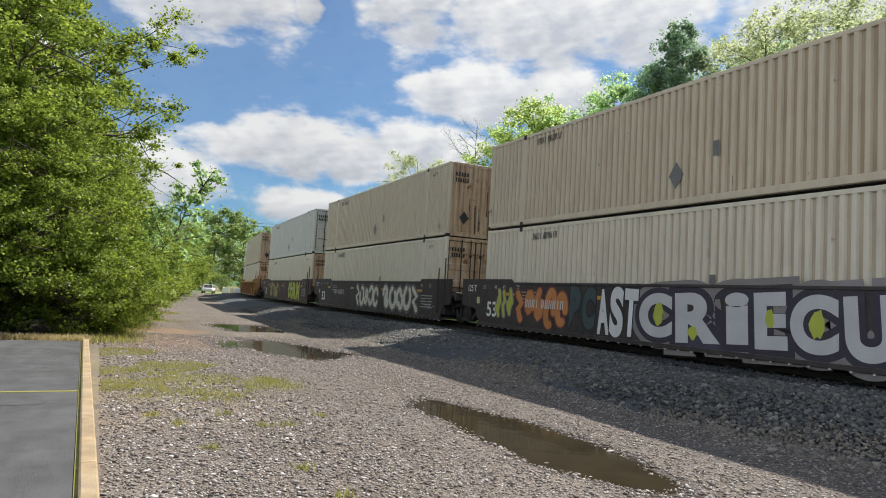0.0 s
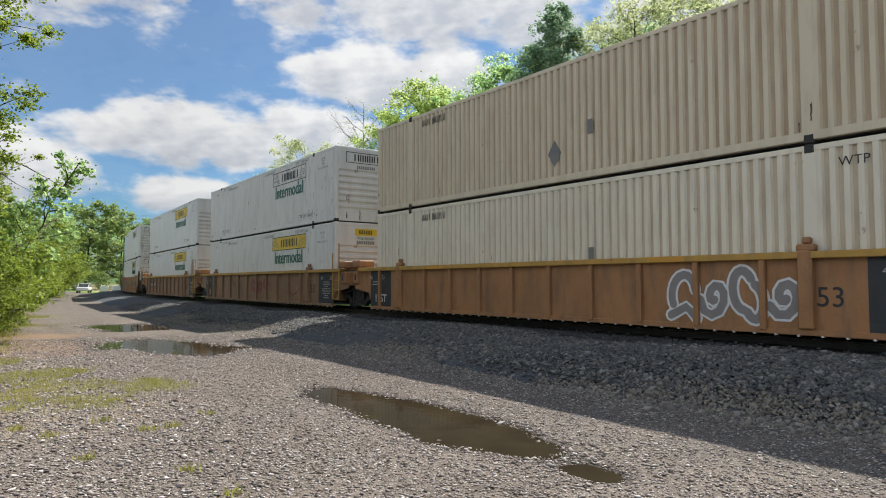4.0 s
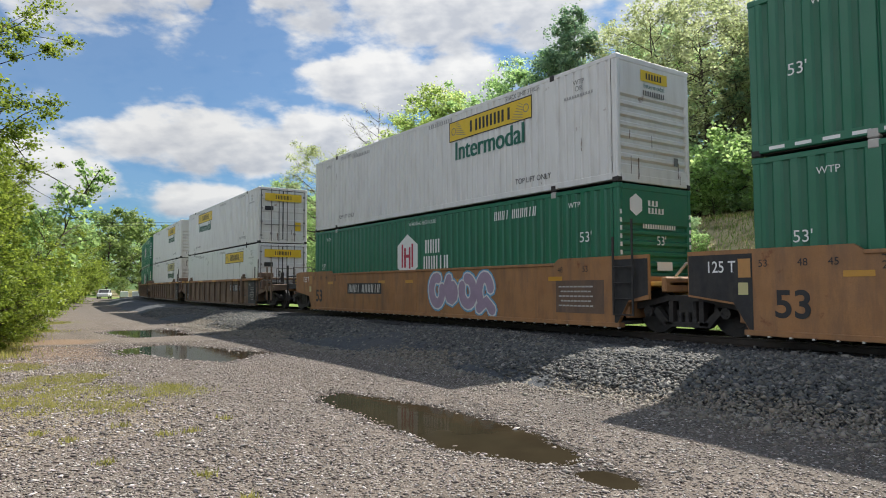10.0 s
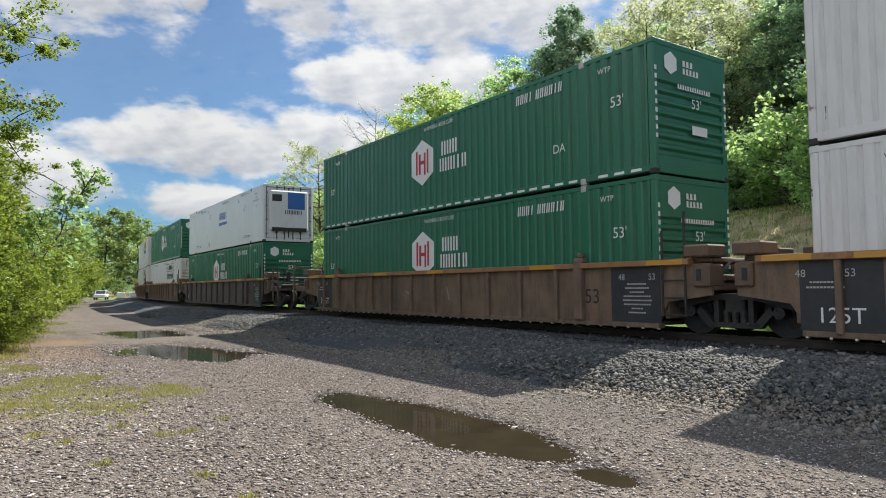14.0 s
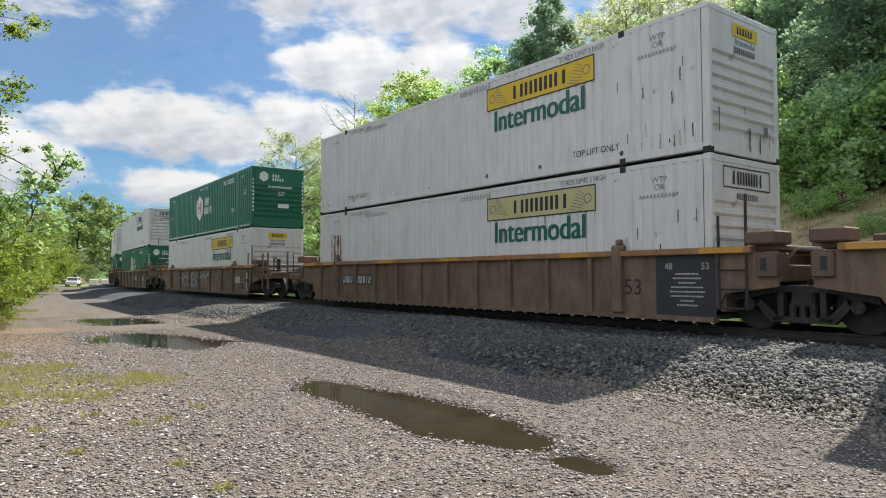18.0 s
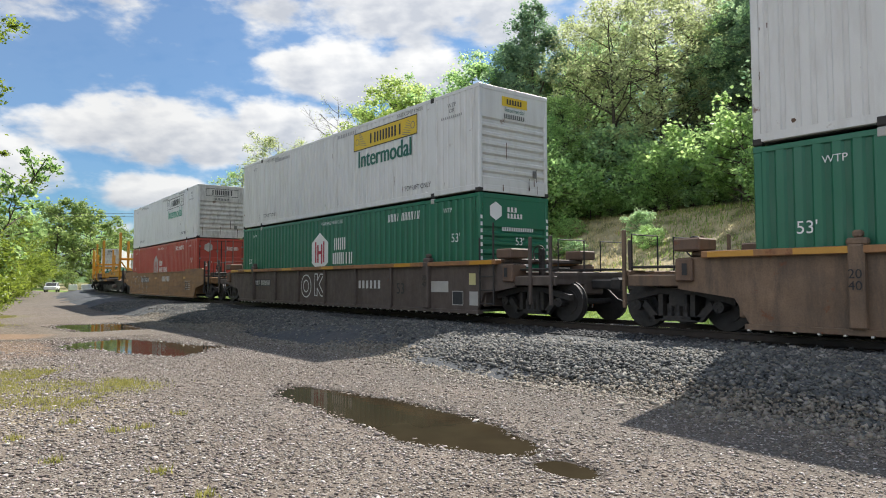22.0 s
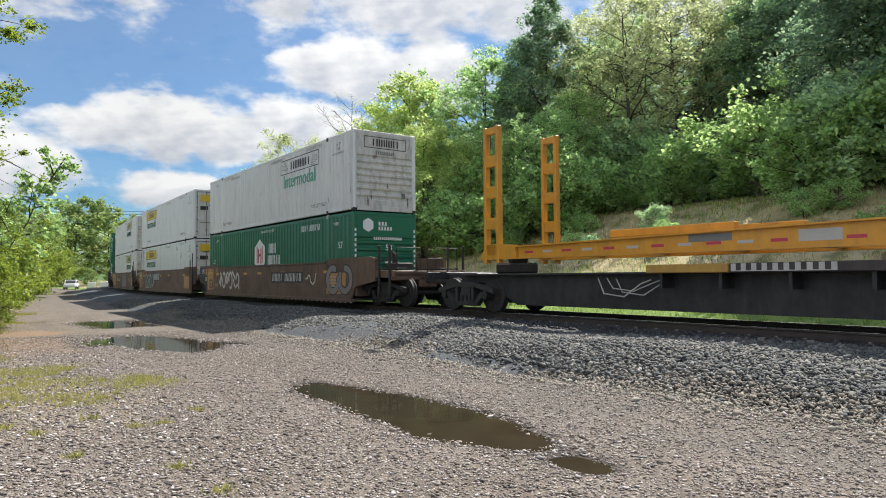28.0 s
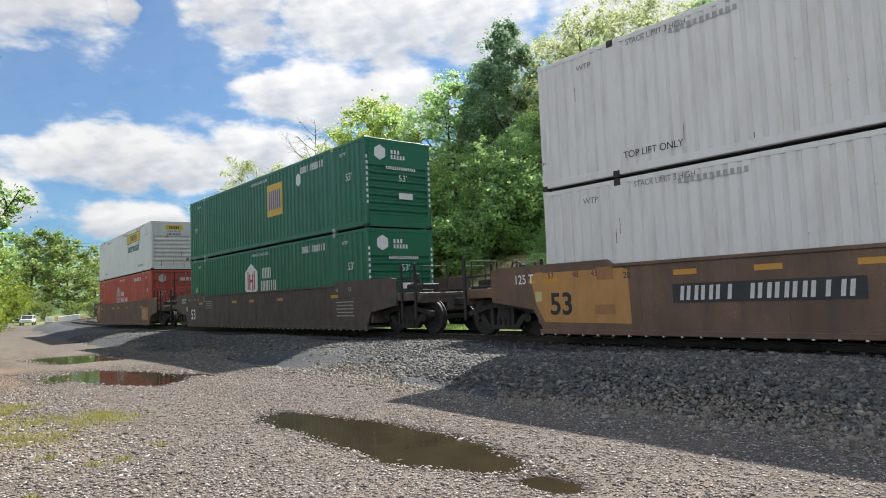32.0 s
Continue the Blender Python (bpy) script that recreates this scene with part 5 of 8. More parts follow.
def text_mesh(words, size, material, key, thick=0.0):
    """Flat lettering, centred on its middle, facing -y."""
    k = ("text", words, size, key, thick)
    if k not in SHARED:
        cu = bpy.data.curves.new("lettering", "FONT")
        cu.body, cu.size, cu.align_x, cu.align_y = words, size, "CENTER", "CENTER"
        cu.space_line = 0.9
        cu.offset = size * thick
        ob = bpy.data.objects.new("lettering", cu)
        me = bpy.data.meshes.new_from_object(ob)
        bpy.data.objects.remove(ob)
        me.transform(Matrix.Rotation(radians(90), 4, "X"))
        me.materials.clear()
        me.materials.append(material)
        SHARED[k] = me
    return SHARED[k]


def letter(parent, words, x, z, size, material, y=MARK_Y, name="lettering", bold=1.0, end=False, thick=0.0, heavy=0.0):
    ob = new(name, text_mesh(words, size, material, material.name, thick))
    ob.parent = parent
    if heavy:
        for k in (-1, 1):
            more = new(name + "_edge", ob.data)
            more.parent = ob
            more.matrix_basis = pose(k * heavy, -0.002 * (k + 2), 0)
    if end:
        ob.matrix_basis = pose(x, y, z, 0, 0, 90) @ Matrix.Diagonal((bold, 1, 1, 1))
    else:
        ob.matrix_basis = pose(x, y, z) @ Matrix.Diagonal((bold, 1, 1, 1))
    return ob


def bars(parent, x, z, w, h, n, material, y=MARK_Y, name="marking", end=False, gap=0.42):
    """A row of n plain upright bars in place of writing; tall ones are parts of their own, small ones hang on one thin line."""
    p = w / n
    if h >= 0.2 and n <= 10:
        # each sign a pair of strokes, one in four a single stroke; a wider gap after the fourth
        cw, lean = round(p * (0.78 if n < 7 else 0.66), 4), round(0.06 * h, 3) if n > 8 else 0.0
        sw = round(cw * 0.36, 4)
        for i in range(n):
            q = (-w / 2 + (i + 0.5) * p) * (0.94 if n > 6 else 1) + (0.06 * w * (0.5 if i > 3 else -0.5) if n > 6 else 0)
            one = (i * 7 + n) % 5 == 1

            def pair(one=one):
                mb = MB()
                for k in (0,) if one else (-1, 1):
                    c0 = k * (cw - sw) / 2
                    mb.add([(c0 - sw / 2 - lean, 0, -h / 2), (c0 + sw / 2 - lean, 0, -h / 2), (c0 + sw / 2 + lean, 0, h / 2), (c0 - sw / 2 + lean, 0, h / 2)], [(0, 1, 2, 3)])
                return mb
            part_end(name, pair, material, parent, ("pair", cw, h, one, material.name), x if end else x + q, (y + q) if end else y, z, end)
        return
    def make():
        mb, xs = MB(), []
        for i in range(n):
            x0 = -w / 2 + i * p
            x1 = x0 + p * (1 - gap)
            xs += [(x0, h / 2), (x1, h / 2)] + ([(x1 + 0.001, -h * 0.4), (x0 + p - 0.001, -h * 0.4)] if i < n - 1 and gap else [])
        k = len(xs)
        return mb.add([(q, 0, -h / 2) for q, e in xs] + [(q, 0, e) for q, e in xs], [(i, i + 1, k + i + 1, k + i) for i in range(k - 1)])
    return part_end(name, make, material, parent, ("bars", round(w, 3), round(h, 3), n, gap, material.name), x, y, z, end)


def streaks(c, n, seed, paint, zmax=2.7, chip=False):
    """Rust runs and scrapes on the side: ragged upright slivers."""
    rg = random.Random(seed)
    for i in range(n):
        x = rg.uniform(5.6, 7.9) if chip and i % 2 else rg.choice((rg.uniform(-7.9, 7.9), rg.choice((-6.06, 6.06, 7.85, -7.9)) + rg.uniform(-0.15, 0.15)))
        h = rg.uniform(0.05, 0.32)
        z = rg.choice((rg.uniform(0.2, 0.5), rg.uniform(0.3, zmax - 0.5)))
        w = rg.uniform(0.008, 0.022) if chip else rg.uniform(0.006, 0.016)
        pts = []
        m_ = 5
        for k in range(m_ + 1):
            pts.append((x - w * rg.uniform(0.3, 1), z + h * k / m_))
        for k in range(m_, -1, -1):
            pts.append((x + w * rg.uniform(0.3, 1), z + h * k / m_))
        mb = MB()
        mb.add([(a, MARK_Y + 0.001, b) for a, b in pts], [(k, 2 * m_ + 1 - k, 2 * m_ - k, k + 1) for k in range(m_)])
        part("rust_streak", mb, paint, c)


def part_end(name, make, material, parent, key, x, y, z, end=False):
    ob = part(name, make, material, parent, key=key)
    ob.matrix_basis = pose(x, y, z, 0, 0, 90 if end else 0)
    return ob


def flat(parent, poly, x, z, material, y=MARK_Y, name="sign", label="", end=False):
    """A flat painted shape; poly of (across, up)."""
    mb = MB()
    mb.add([(a, 0, b) for a, b in poly], [tuple(range(len(poly)))])
    ob = part(name, mb, material, parent, label, key=("flat", tuple(poly), material.name))
    ob.matrix_basis = pose(x, y, z, 0, 0, 90 if end else 0)
    return ob


def rect(w, h):
    return ((-w / 2, -h / 2), (w / 2, -h / 2), (w / 2, h / 2), (-w / 2, h / 2))


def hexagon(w, h):
    return ((-w / 2, -h / 4), (0, -h / 2), (w / 2, -h / 4), (w / 2, h / 4), (0, h / 2), (-w / 2, h / 4))


def frame_lines(w, h, t):
    mb = MB()
    for a0, a1, b0, b1 in ((-w / 2, w / 2, h / 2 - t, h / 2), (-w / 2, w / 2, -h / 2, -h / 2 + t), (-w / 2, -w / 2 + t, -h / 2, h / 2), (w / 2 - t, w / 2, -h / 2, h / 2)):
        mb.add([(a0, 0, b0), (a1, 0, b0), (a1, 0, b1), (a0, 0, b1)], [(0, 1, 2, 3)])
    return mb


def rib_wall(x0, x1, z0, z1, pitch, depth, flat_share):
    """A corrugated sheet: outward face at 0, grooves sunk by depth. Returned in x (along), y (depth, inwards +), z."""
    n = max(1, round((x1 - x0) / pitch))
    p = (x1 - x0) / n
    prof = [(x0, 0.0)]
    sl = p * (1 - flat_share) * 0.22
    for i in range(n):
        b = x0 + i * p
        g0, g1 = b + p * flat_share / 2, b + p * (1 - flat_share / 2)
        prof += [(g0, 0.0), (g0 + sl, depth), (g1 - sl, depth), (g1, 0.0)]
    prof.append((x1, 0.0))
    mb = MB()
    m_ = len(prof)
    mb.add([(a, b, z0) for a, b in prof] + [(a, b, z1) for a, b in prof], [(i, i + 1, m_ + i + 1, m_ + i) for i in range(m_ - 1)])
    return mb


STYLES = {
    # paint, rib pitch, groove depth, share of the outer flat
    "tan": (M_TAN, 0.215, 0.045, 0.4), "cream": (M_TAN2, 0.215, 0.045, 0.42), "grey": (M_GREY, 0.29, 0.045, 0.5), "white": (M_WHITE, 0.25, 0.022, 0.6), "chip": (M_CHIP, 0.25, 0.022, 0.6),
    "smooth": (M_SMOOTH, 0.6, 0.004, 0.985), "reefer": (M_SMOOTH, 1.2, 0.003, 0.99), "green": (M_GREEN, 0.30, 0.034, 0.42), "red": (M_RED, 0.30, 0.03, 0.45),
}


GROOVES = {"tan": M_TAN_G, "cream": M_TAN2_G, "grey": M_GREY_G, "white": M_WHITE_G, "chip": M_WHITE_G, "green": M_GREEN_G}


def container(style, end, label, plate=None, word=None, plate_x=3.5, rusty_end=False, logo=None, stripe=True, marks=True, seed=0, cage=False, blotch=None):
    """A 53-foot container. Local x forward, y away from the yard, z up from its floor; its front end faces the camera."""
    paint, pitch, depth, share = STYLES[style]
    c = thing("shipping_container", label, "container", "containers on the train")
    K = lambda *a: (style, *a)
    xr = -CL / 2 + (0.95 if cage else 0.16)
    dark = style in ("green", "red")
    for sy in (-1, 1):
        def side(sy=sy):
            w = rib_wall(xr, CL / 2 - 0.16, 0.2, CH - 0.1, pitch if sy < 0 else 0.9, depth, share)
            w.v = [(a, sy * (HW - b), z) for a, b, z in w.v]
            return w
        sp = part("side_panel", side, paint, c, key=K("side", sy, cage))
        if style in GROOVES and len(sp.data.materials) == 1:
            # grooves are painted darker: dust and rust, plus the ribs' shade
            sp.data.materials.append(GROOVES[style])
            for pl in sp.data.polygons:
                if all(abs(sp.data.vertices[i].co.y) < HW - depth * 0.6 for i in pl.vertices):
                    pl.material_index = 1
        part("top_rail", lambda sy=sy: MB().box(-CL / 2 + 0.1, CL / 2 - 0.1, *sorted((sy * (HW + 0.004), sy * (HW - 0.08))), CH - 0.12, CH - 0.018, 0.012), paint, c, key=K("trail", sy))
        part("bottom_rail", lambda sy=sy: MB().box(-CL / 2 + 0.1, CL / 2 - 0.1, *sorted((sy * (HW + 0.004), sy * (HW - 0.1))), 0.055, 0.21, 0.012), paint, c, key=K("brail", sy))
        for px_ in (-6.06, 6.06):
            part("lifting_post", lambda sy=sy: MB().box(-0.11, 0.11, *sorted((sy * (HW + 0.002), sy * (HW - 0.1))), 0.19, CH - 0.1, 0.01), paint, c, key=K("lpost", sy), at=(px_, 0, 0))
            for z0 in (0.0, CH - 0.16):
                part("lifting_casting", lambda sy=sy: MB().box(-0.09, 0.09, *sorted((sy * (HW + 0.012), sy * (HW - 0.14))), 0, 0.16, 0.02).box(-0.03, 0.03, *sorted((sy * (HW + 0.014), sy * (HW - 0.02))), 0.04, 0.12), M_LETTER2 if dark else M_CAST, c, key=("lcast", sy, dark), at=(px_, 0, z0))
    part("roof", lambda: rib_roof(), paint, c, key=K("roof"))
    part("floor", lambda: MB().box(-CL / 2 + 0.1, CL / 2 - 0.1, -HW + 0.1, HW - 0.1, 0.04, 0.2), M_UNDER, c, key="cfloor")
    for sx in (-1, 1):
        for sy in (-1, 1):
            part("corner_post", lambda sx=sx, sy=sy: MB().box(*sorted((sx * (CL / 2 - 0.17), sx * CL / 2)), *sorted((sy * (HW - 0.14), sy * (HW + 0.003))), 0.08, CH - 0.1, 0.03), paint, c, key=K("cpost", sx, sy))
            for z0 in (0.0, CH - 0.13):
                part("corner_casting", lambda sx=sx, sy=sy: MB().box(*sorted((sx * (CL / 2 - 0.17), sx * (CL / 2 + 0.004))), *sorted((sy * (HW - 0.15), sy * (HW + 0.008))), 0, 0.13, 0.02), paint if z0 else M_CAST, c, key=K("cast", sx, sy, bool(z0)), at=(0, 0, z0))
    part("rear_end", lambda: MB().box(xr - 0.16, xr - 0.11, -HW + (0 if cage else 0.13), HW - 0.13, 0.1, CH - 0.08), paint, c, key=K("rear", cage))
    if cage:
        for z in (0.75, 1.45, 2.1):
            part("cage_bar", lambda: MB().box(-CL / 2 + 0.1, xr - 0.1, -HW + 0.02, -HW + 0.1, -0.05, 0.05, 0.01), paint, c, key="cagebar", at=(0, 0, z))
    # the front end
    ep = M_RUSTY if rusty_end else (paint if style != "white" else M_SOOTY if plate in ("faded", "outline") else M_CHIP)
    fx = CL / 2
    part("end_sill", lambda: MB().box(fx - 0.1, fx, -HW + 0.14, HW - 0.14, 0.03, 0.2, 0.01), ep, c, key=K("esill", ep.name))
    part("end_header", lambda: MB().box(fx - 0.1, fx, -HW + 0.14, HW - 0.14, CH - 0.14, CH - 0.01, 0.01), ep, c, key=K("ehead", ep.name))
    if end == "hribs":
        def hr():
            prof, z = [(0.18, 0.012), (0.4, 0.012)], 0.4
            while z < CH - 0.85:
                prof += [(z + 0.04, 0.07), (z + 0.12, 0.07), (z + 0.17, 0.012), (z + 0.24, 0.012)]
                z += 0.24
            prof.append((CH - 0.12, 0.012))
            k = len(prof)
            return MB().add([(fx - q, -HW + 0.13, z_) for z_, q in prof] + [(fx - q, HW - 0.13, z_) for z_, q in prof], [(i, i + 1, k + i + 1, k + i) for i in range(k - 1)])
        part("front_end", hr, ep, c, key=K("hribs", ep.name))
    elif end == "vribs":
        def vr():
            w = rib_wall(-HW + 0.13, HW - 0.13, 0.18, CH - 0.12, 0.2, 0.05, 0.5)
            w.v = [(fx - 0.01 - b, a, z) for a, b, z in w.v]
            return w
        part("front_end", vr, ep, c, key=K("vribs", ep.name))
    else:
        rodm = M_STEEL if style in ("white", "smooth", "red") else M_CAST
        for sy in (-1, 1):
            def leaf(sy=sy):
                # a pressed sheet with three sunk fields
                prof = [(0.2, 0.03)]
                for z in (0.55, 1.2, 1.85):
                    prof += [(z, 0.03), (z + 0.05, 0.055), (z + 0.4, 0.055), (z + 0.45, 0.03)]
                prof.append((CH - 0.14, 0.03))
                k = len(prof)
                y0, y1 = sorted((sy * 0.012, sy * (HW - 0.15)))
                return MB().add([(fx - q, y0, z_) for z_, q in prof] + [(fx - q, y1, z_) for z_, q in prof], [(i, i + 1, k + i + 1, k + i) for i in range(k - 1)])
            d = part("door_leaf", leaf, ep, c, key=K("door", sy, ep.name))
            part("door_seal", lambda sy=sy: MB().box(fx - 0.04, fx - 0.022, *sorted((sy * 0.002, sy * 0.028)), 0.18, CH - 0.14).box(fx - 0.04, fx - 0.02, *sorted((sy * (HW - 0.17), sy * (HW - 0.145))), 0.18, CH - 0.14).box(fx - 0.04, fx - 0.021, *sorted((sy * 0.028, sy * (HW - 0.17))), CH - 0.165, CH - 0.138).box(fx - 0.04, fx - 0.021, *sorted((sy * 0.028, sy * (HW - 0.17))), 0.185, 0.21), M_INK, d, "black rubber door seal", key=("seal", sy))
            for yy in (0.22, 0.62):
                part("lock_rod", lambda: MB().tube([(0, 0, 0.12), (0, 0, CH - 0.08)], 0.024, 6), rodm, d, key=("rod", rodm.name), at=(fx + 0.012, sy * yy, 0))
                part("rod_keeper", lambda: MB().box(-0.04, 0.03, -0.05, 0.05, -0.05, 0.05, 0.01), rodm, d, key=("keep", rodm.name), at=(fx - 0.005, sy * yy, 2.2 if yy < 0.4 else 0.5))
                part("rod_handle", lambda: MB().box(-0.01, 0.02, -0.02, 0.36, -0.02, 0.02), rodm, d, key=("rodh", rodm.name), at=(fx + 0.025, sy * yy - (0.34 if sy < 0 else 0), 0.95))
            for z in (0.4, 1.1, 1.8, 2.45):
                part("hinge", lambda: MB().box(fx - 0.03, fx + 0.012, -0.05, 0.05, -0.04, 0.04), M_STEEL, d, key="hinge", at=(0, sy * (HW - 0.16), z))
    # writing and signs on the side towards the yard
    if plate:
        pm = {"yellow": M_PLATE, "faded": M_PLATE2, "outline": None}[plate]
        pz, pw, ph = 2.30, 3.66, 0.60
        if pm:
            flat(c, rect(pw, ph), plate_x, pz, pm, name="name_plate", label="yellow painted name panel")
        part_end("plate_border", lambda: frame_lines(pw, ph, 0.03), M_INK, c, ("plfr", pw, ph), plate_x, MARK_Y - 0.003, pz)
        bars(c, plate_x + 0.08, pz, 2.0, 0.33, 6, M_INK, MARK_Y - 0.004, "plate_writing", gap=0.32)
        for sx in (-1, 1):
            part_end("scroll_mark", lambda sx=sx: scroll(sx), M_INKG, c, ("scroll", sx), plate_x + sx * 1.36, MARK_Y - 0.004, pz)
    if word:
        wm = {"green": M_WORD, "faded": M_WORD2}[word]
        letter(c, "Intermodal", plate_x + 0.0, 1.66, 0.78, wm, bold=0.9, name="word", heavy=0.028)
    if logo == "hex" or logo == "house":
        flat(c, hexagon(1.25, 1.45), -0.74, 1.60, M_LETTER, name="hexagon_logo", label="white hexagon sign")
        part_end("logo_mark", lambda: logo_bars(), M_LOGORED, c, "logobars", -0.74, MARK_Y - 0.004, 1.60)
        bars(c, 0.72, 1.86, 0.85, 0.42, 3, M_LETTER, name="logo_writing", gap=0.3)
        bars(c, 0.9, 1.36, 1.4, 0.40, 5, M_LETTER, name="logo_writing", gap=0.28)
    if logo == "greyhex":
        flat(c, hexagon(1.2, 1.4), -1.05, 1.55, M_LETTER2, name="hexagon_logo", label="pale hexagon sign")
        part_end("logo_mark", lambda: logo_bars(), M_RED, c, "logobarsr", -1.05, MARK_Y - 0.004, 1.55)
        bars(c, 0.2, 1.72, 0.85, 0.30, 3, M_LETTER, name="logo_writing")
        bars(c, 0.75, 1.32, 2.0, 0.30, 8, M_LETTER, name="logo_writing")
    if logo == "square":
        flat(c, rect(1.35, 1.25), 1.6, 1.75, M_LOGOORG, name="square_logo", label="amber square sign")
        bars(c, 1.6, 1.75, 1.1, 0.75, 3, M_LOGOBLUE, MARK_Y - 0.004, "logo_writing", gap=0.25)
        flat(c, hexagon(0.36, 0.5), 3.6, 2.2, M_LETTER, name="placard", label="white diamond placard")
    if logo == "blue":
        bars(c, 0.6, 1.95, 1.7, 0.42, 6, M_LOGOBLUE, name="logo_writing")
        flat(c, rect(1.7, 0.16), 0.6, 1.5, M_LOGOBLUE, name="logo_stripe")
    if style in ("white", "chip", "smooth", "reefer") and marks:
        letter(c, "TOP LIFT ONLY", 5.32, 0.42, 0.2, M_INK, bold=0.95)
        letter(c, "STACK LIMIT 3 HIGH", 4.95, 2.7, 0.16, M_INKG, bold=0.9)
        letter(c, "WTP\nOR", 6.95, 2.42, 0.17, M_INKG)
        bars(c, 6.95, 2.18, 0.95, 0.07, 11, M_INKF)
        letter(c, "TOP LIFT ONLY", -5.2, 0.42, 0.2, M_INK, bold=0.95)
        letter(c, "STACK LIMIT 3 HIGH", -5.0, 2.7, 0.16, M_INKG, bold=0.9)
        letter(c, "WTP", -6.75, 2.52, 0.18, M_INKG)
        bars(c, 1.2, 2.68, 1.3, 0.12, 11, M_INKF)
        bars(c, -4.0, 2.62, 1.4, 0.11, 11, M_INKF)
    if style in ("tan", "cream", "grey") and marks:
        letter(c, "WTP", 6.75, 2.52, 0.22, M_INK)
        letter(c, "53'", 7.4, 0.42, 0.25, M_INK)
        bars(c, -4.8, 2.55, 1.2, 0.2, 10, M_INK)
        flat(c, ((-0.22, 0), (0, -0.32), (0.22, 0), (0, 0.32)), 0.2, 0.75, M_INKG, name="placard", label="dark diamond placard")
        flat(c, rect(0.16, 0.34), 1.3, 1.2, M_INKG, name="patch")
    if dark and marks:
        letter(c, "53'", 7.1, 1.72, 0.34, M_LETTER)
        letter(c, "53'", -7.2, 1.42, 0.3, M_LETTER)
        letter(c, "WTP", -6.75, 2.5, 0.18, M_LETTER)
        letter(c, "WTP", 6.75, 2.5, 0.18, M_LETTER)
        letter(c, "WARNING HIGH CUBE", 0.15, 2.62, 0.17, M_LETTER, bold=0.9)
        bars(c, 4.6, 2.5, 1.7, 0.24, 10, M_LETTER)
        if stripe:
            for i in range(34):
                if i % 17 != 13:
                    flat(c, rect(0.28, 0.06), -7.6 + i * 0.46, 0.125, M_LETTER, MARK_Y + 0.001, "reflector_strip")
        if stripe:
            letter(c, "DA", 5.3, 0.98, 0.3, M_LETTER)
    if style == "smooth":
        for i in range(13):
            part("panel_seam", lambda: MB().box(-0.008, 0.008, -HW - 0.004, -HW + 0.01, 0.21, CH - 0.12), M_INKF, c, key="pseam", at=(-7.2 + i * 1.2, 0, 0))
    n_st = {"chip": 20, "white": 9, "tan": 8, "cream": 10, "grey": 5, "red": 5}.get(style, 0)
    streaks(c, n_st, seed + len(label) * 3, M_RUSTMARK, chip=style == "chip")
    if style == "chip":
        rg = random.Random(seed)
        for i in range(7):
            r_ = rg.uniform(0.025, 0.065)
            flat(c, tuple((round(r_ * math.cos(j * 1.0472) * rg.uniform(0.8, 1.3), 3), round(r_ * math.sin(j * 1.0472), 3)) for j in range(6)), -7.6 + i * 2.3 + rg.uniform(-0.4, 0.4), 0.3 + rg.uniform(-0.04, 0.06), M_RUSTMARK, MARK_Y + 0.001, "dent")
    if blotch:
        rg = random.Random(9)
        for dx, z0, h, w in ((-0.25, 0.95, 1.15, 0.05), (-0.02, 1.1, 0.95, 0.09), (0.22, 1.0, 1.05, 0.11), (0.42, 1.3, 0.75, 0.06)):
            pts = [(-w * rg.uniform(0.3, 1), h * k / 8) for k in range(9)] + [(w * rg.uniform(0.3, 1), h * k / 8) for k in range(8, -1, -1)]
            part("rust_stain", MB().add([(blotch + dx + a, MARK_Y + 0.001, z0 + b) for a, b in pts], [(k, 17 - k, 16 - k, k + 1) for k in range(8)]), M_STAIN, c)
    rg = random.Random(seed + 5)
    for i in range({"hribs": 6, "vribs": 3}.get(end, 2) + (6 if rusty_end else 0) if not dark else 0):
        y0, z0, h = rg.uniform(-1.05, 1.05), rg.uniform(0.04, 0.3) if i % 3 else rg.uniform(0.3, 1.0), rg.uniform(0.15, 0.5) * (2.4 if rusty_end else 1)
        w, m_ = rg.uniform(0.008, 0.03) * (2 if rusty_end else 1), 5
        pts = [(-w * rg.uniform(0.2, 1), h * k / m_) for k in range(m_ + 1)] + [(w * rg.uniform(0.2, 1), h * k / m_) for k in range(m_, -1, -1)]
        mb = MB().add([(fx + 0.006, y0 + a, z0 + b) for a, b in pts], [(k, 2 * m_ + 1 - k, 2 * m_ - k, k + 1) for k in range(m_)])
        part("soot_run", mb, M_RUSTMARK if i % 2 else M_SOOT, c)
    # the same on the front end
    ey = fx + 0.004
    if end == "hribs" and not dark:
        if plate == "yellow":
            flat(c, rect(0.95, 0.26), ey, 2.52, M_PLATE, 0.0, "name_plate", "small yellow name panel", end=True)
            bars(c, ey + 0.004, 2.52, 0.6, 0.14, 6, M_INK, 0.0, "plate_writing", end=True)
            letter(c, "Intermodal", ey, 2.29, 0.17, M_WORD, 0.0, end=True)
        else:
            part_end("plate_border", lambda: frame_lines(1.75, 0.42, 0.025), M_INK, c, ("plfr2",), ey, 0.0, 2.48, True)
            bars(c, ey, 2.48, 1.2, 0.26, 6, M_INK, 0.0, "plate_writing", end=True)
        bars(c, ey, 2.12, 0.8, 0.12, 10, M_INKG, 0.0, end=True)
        flat(c, rect(0.16, 0.2), ey, 0.62, M_INKG, 0.75, "vent", end=True)
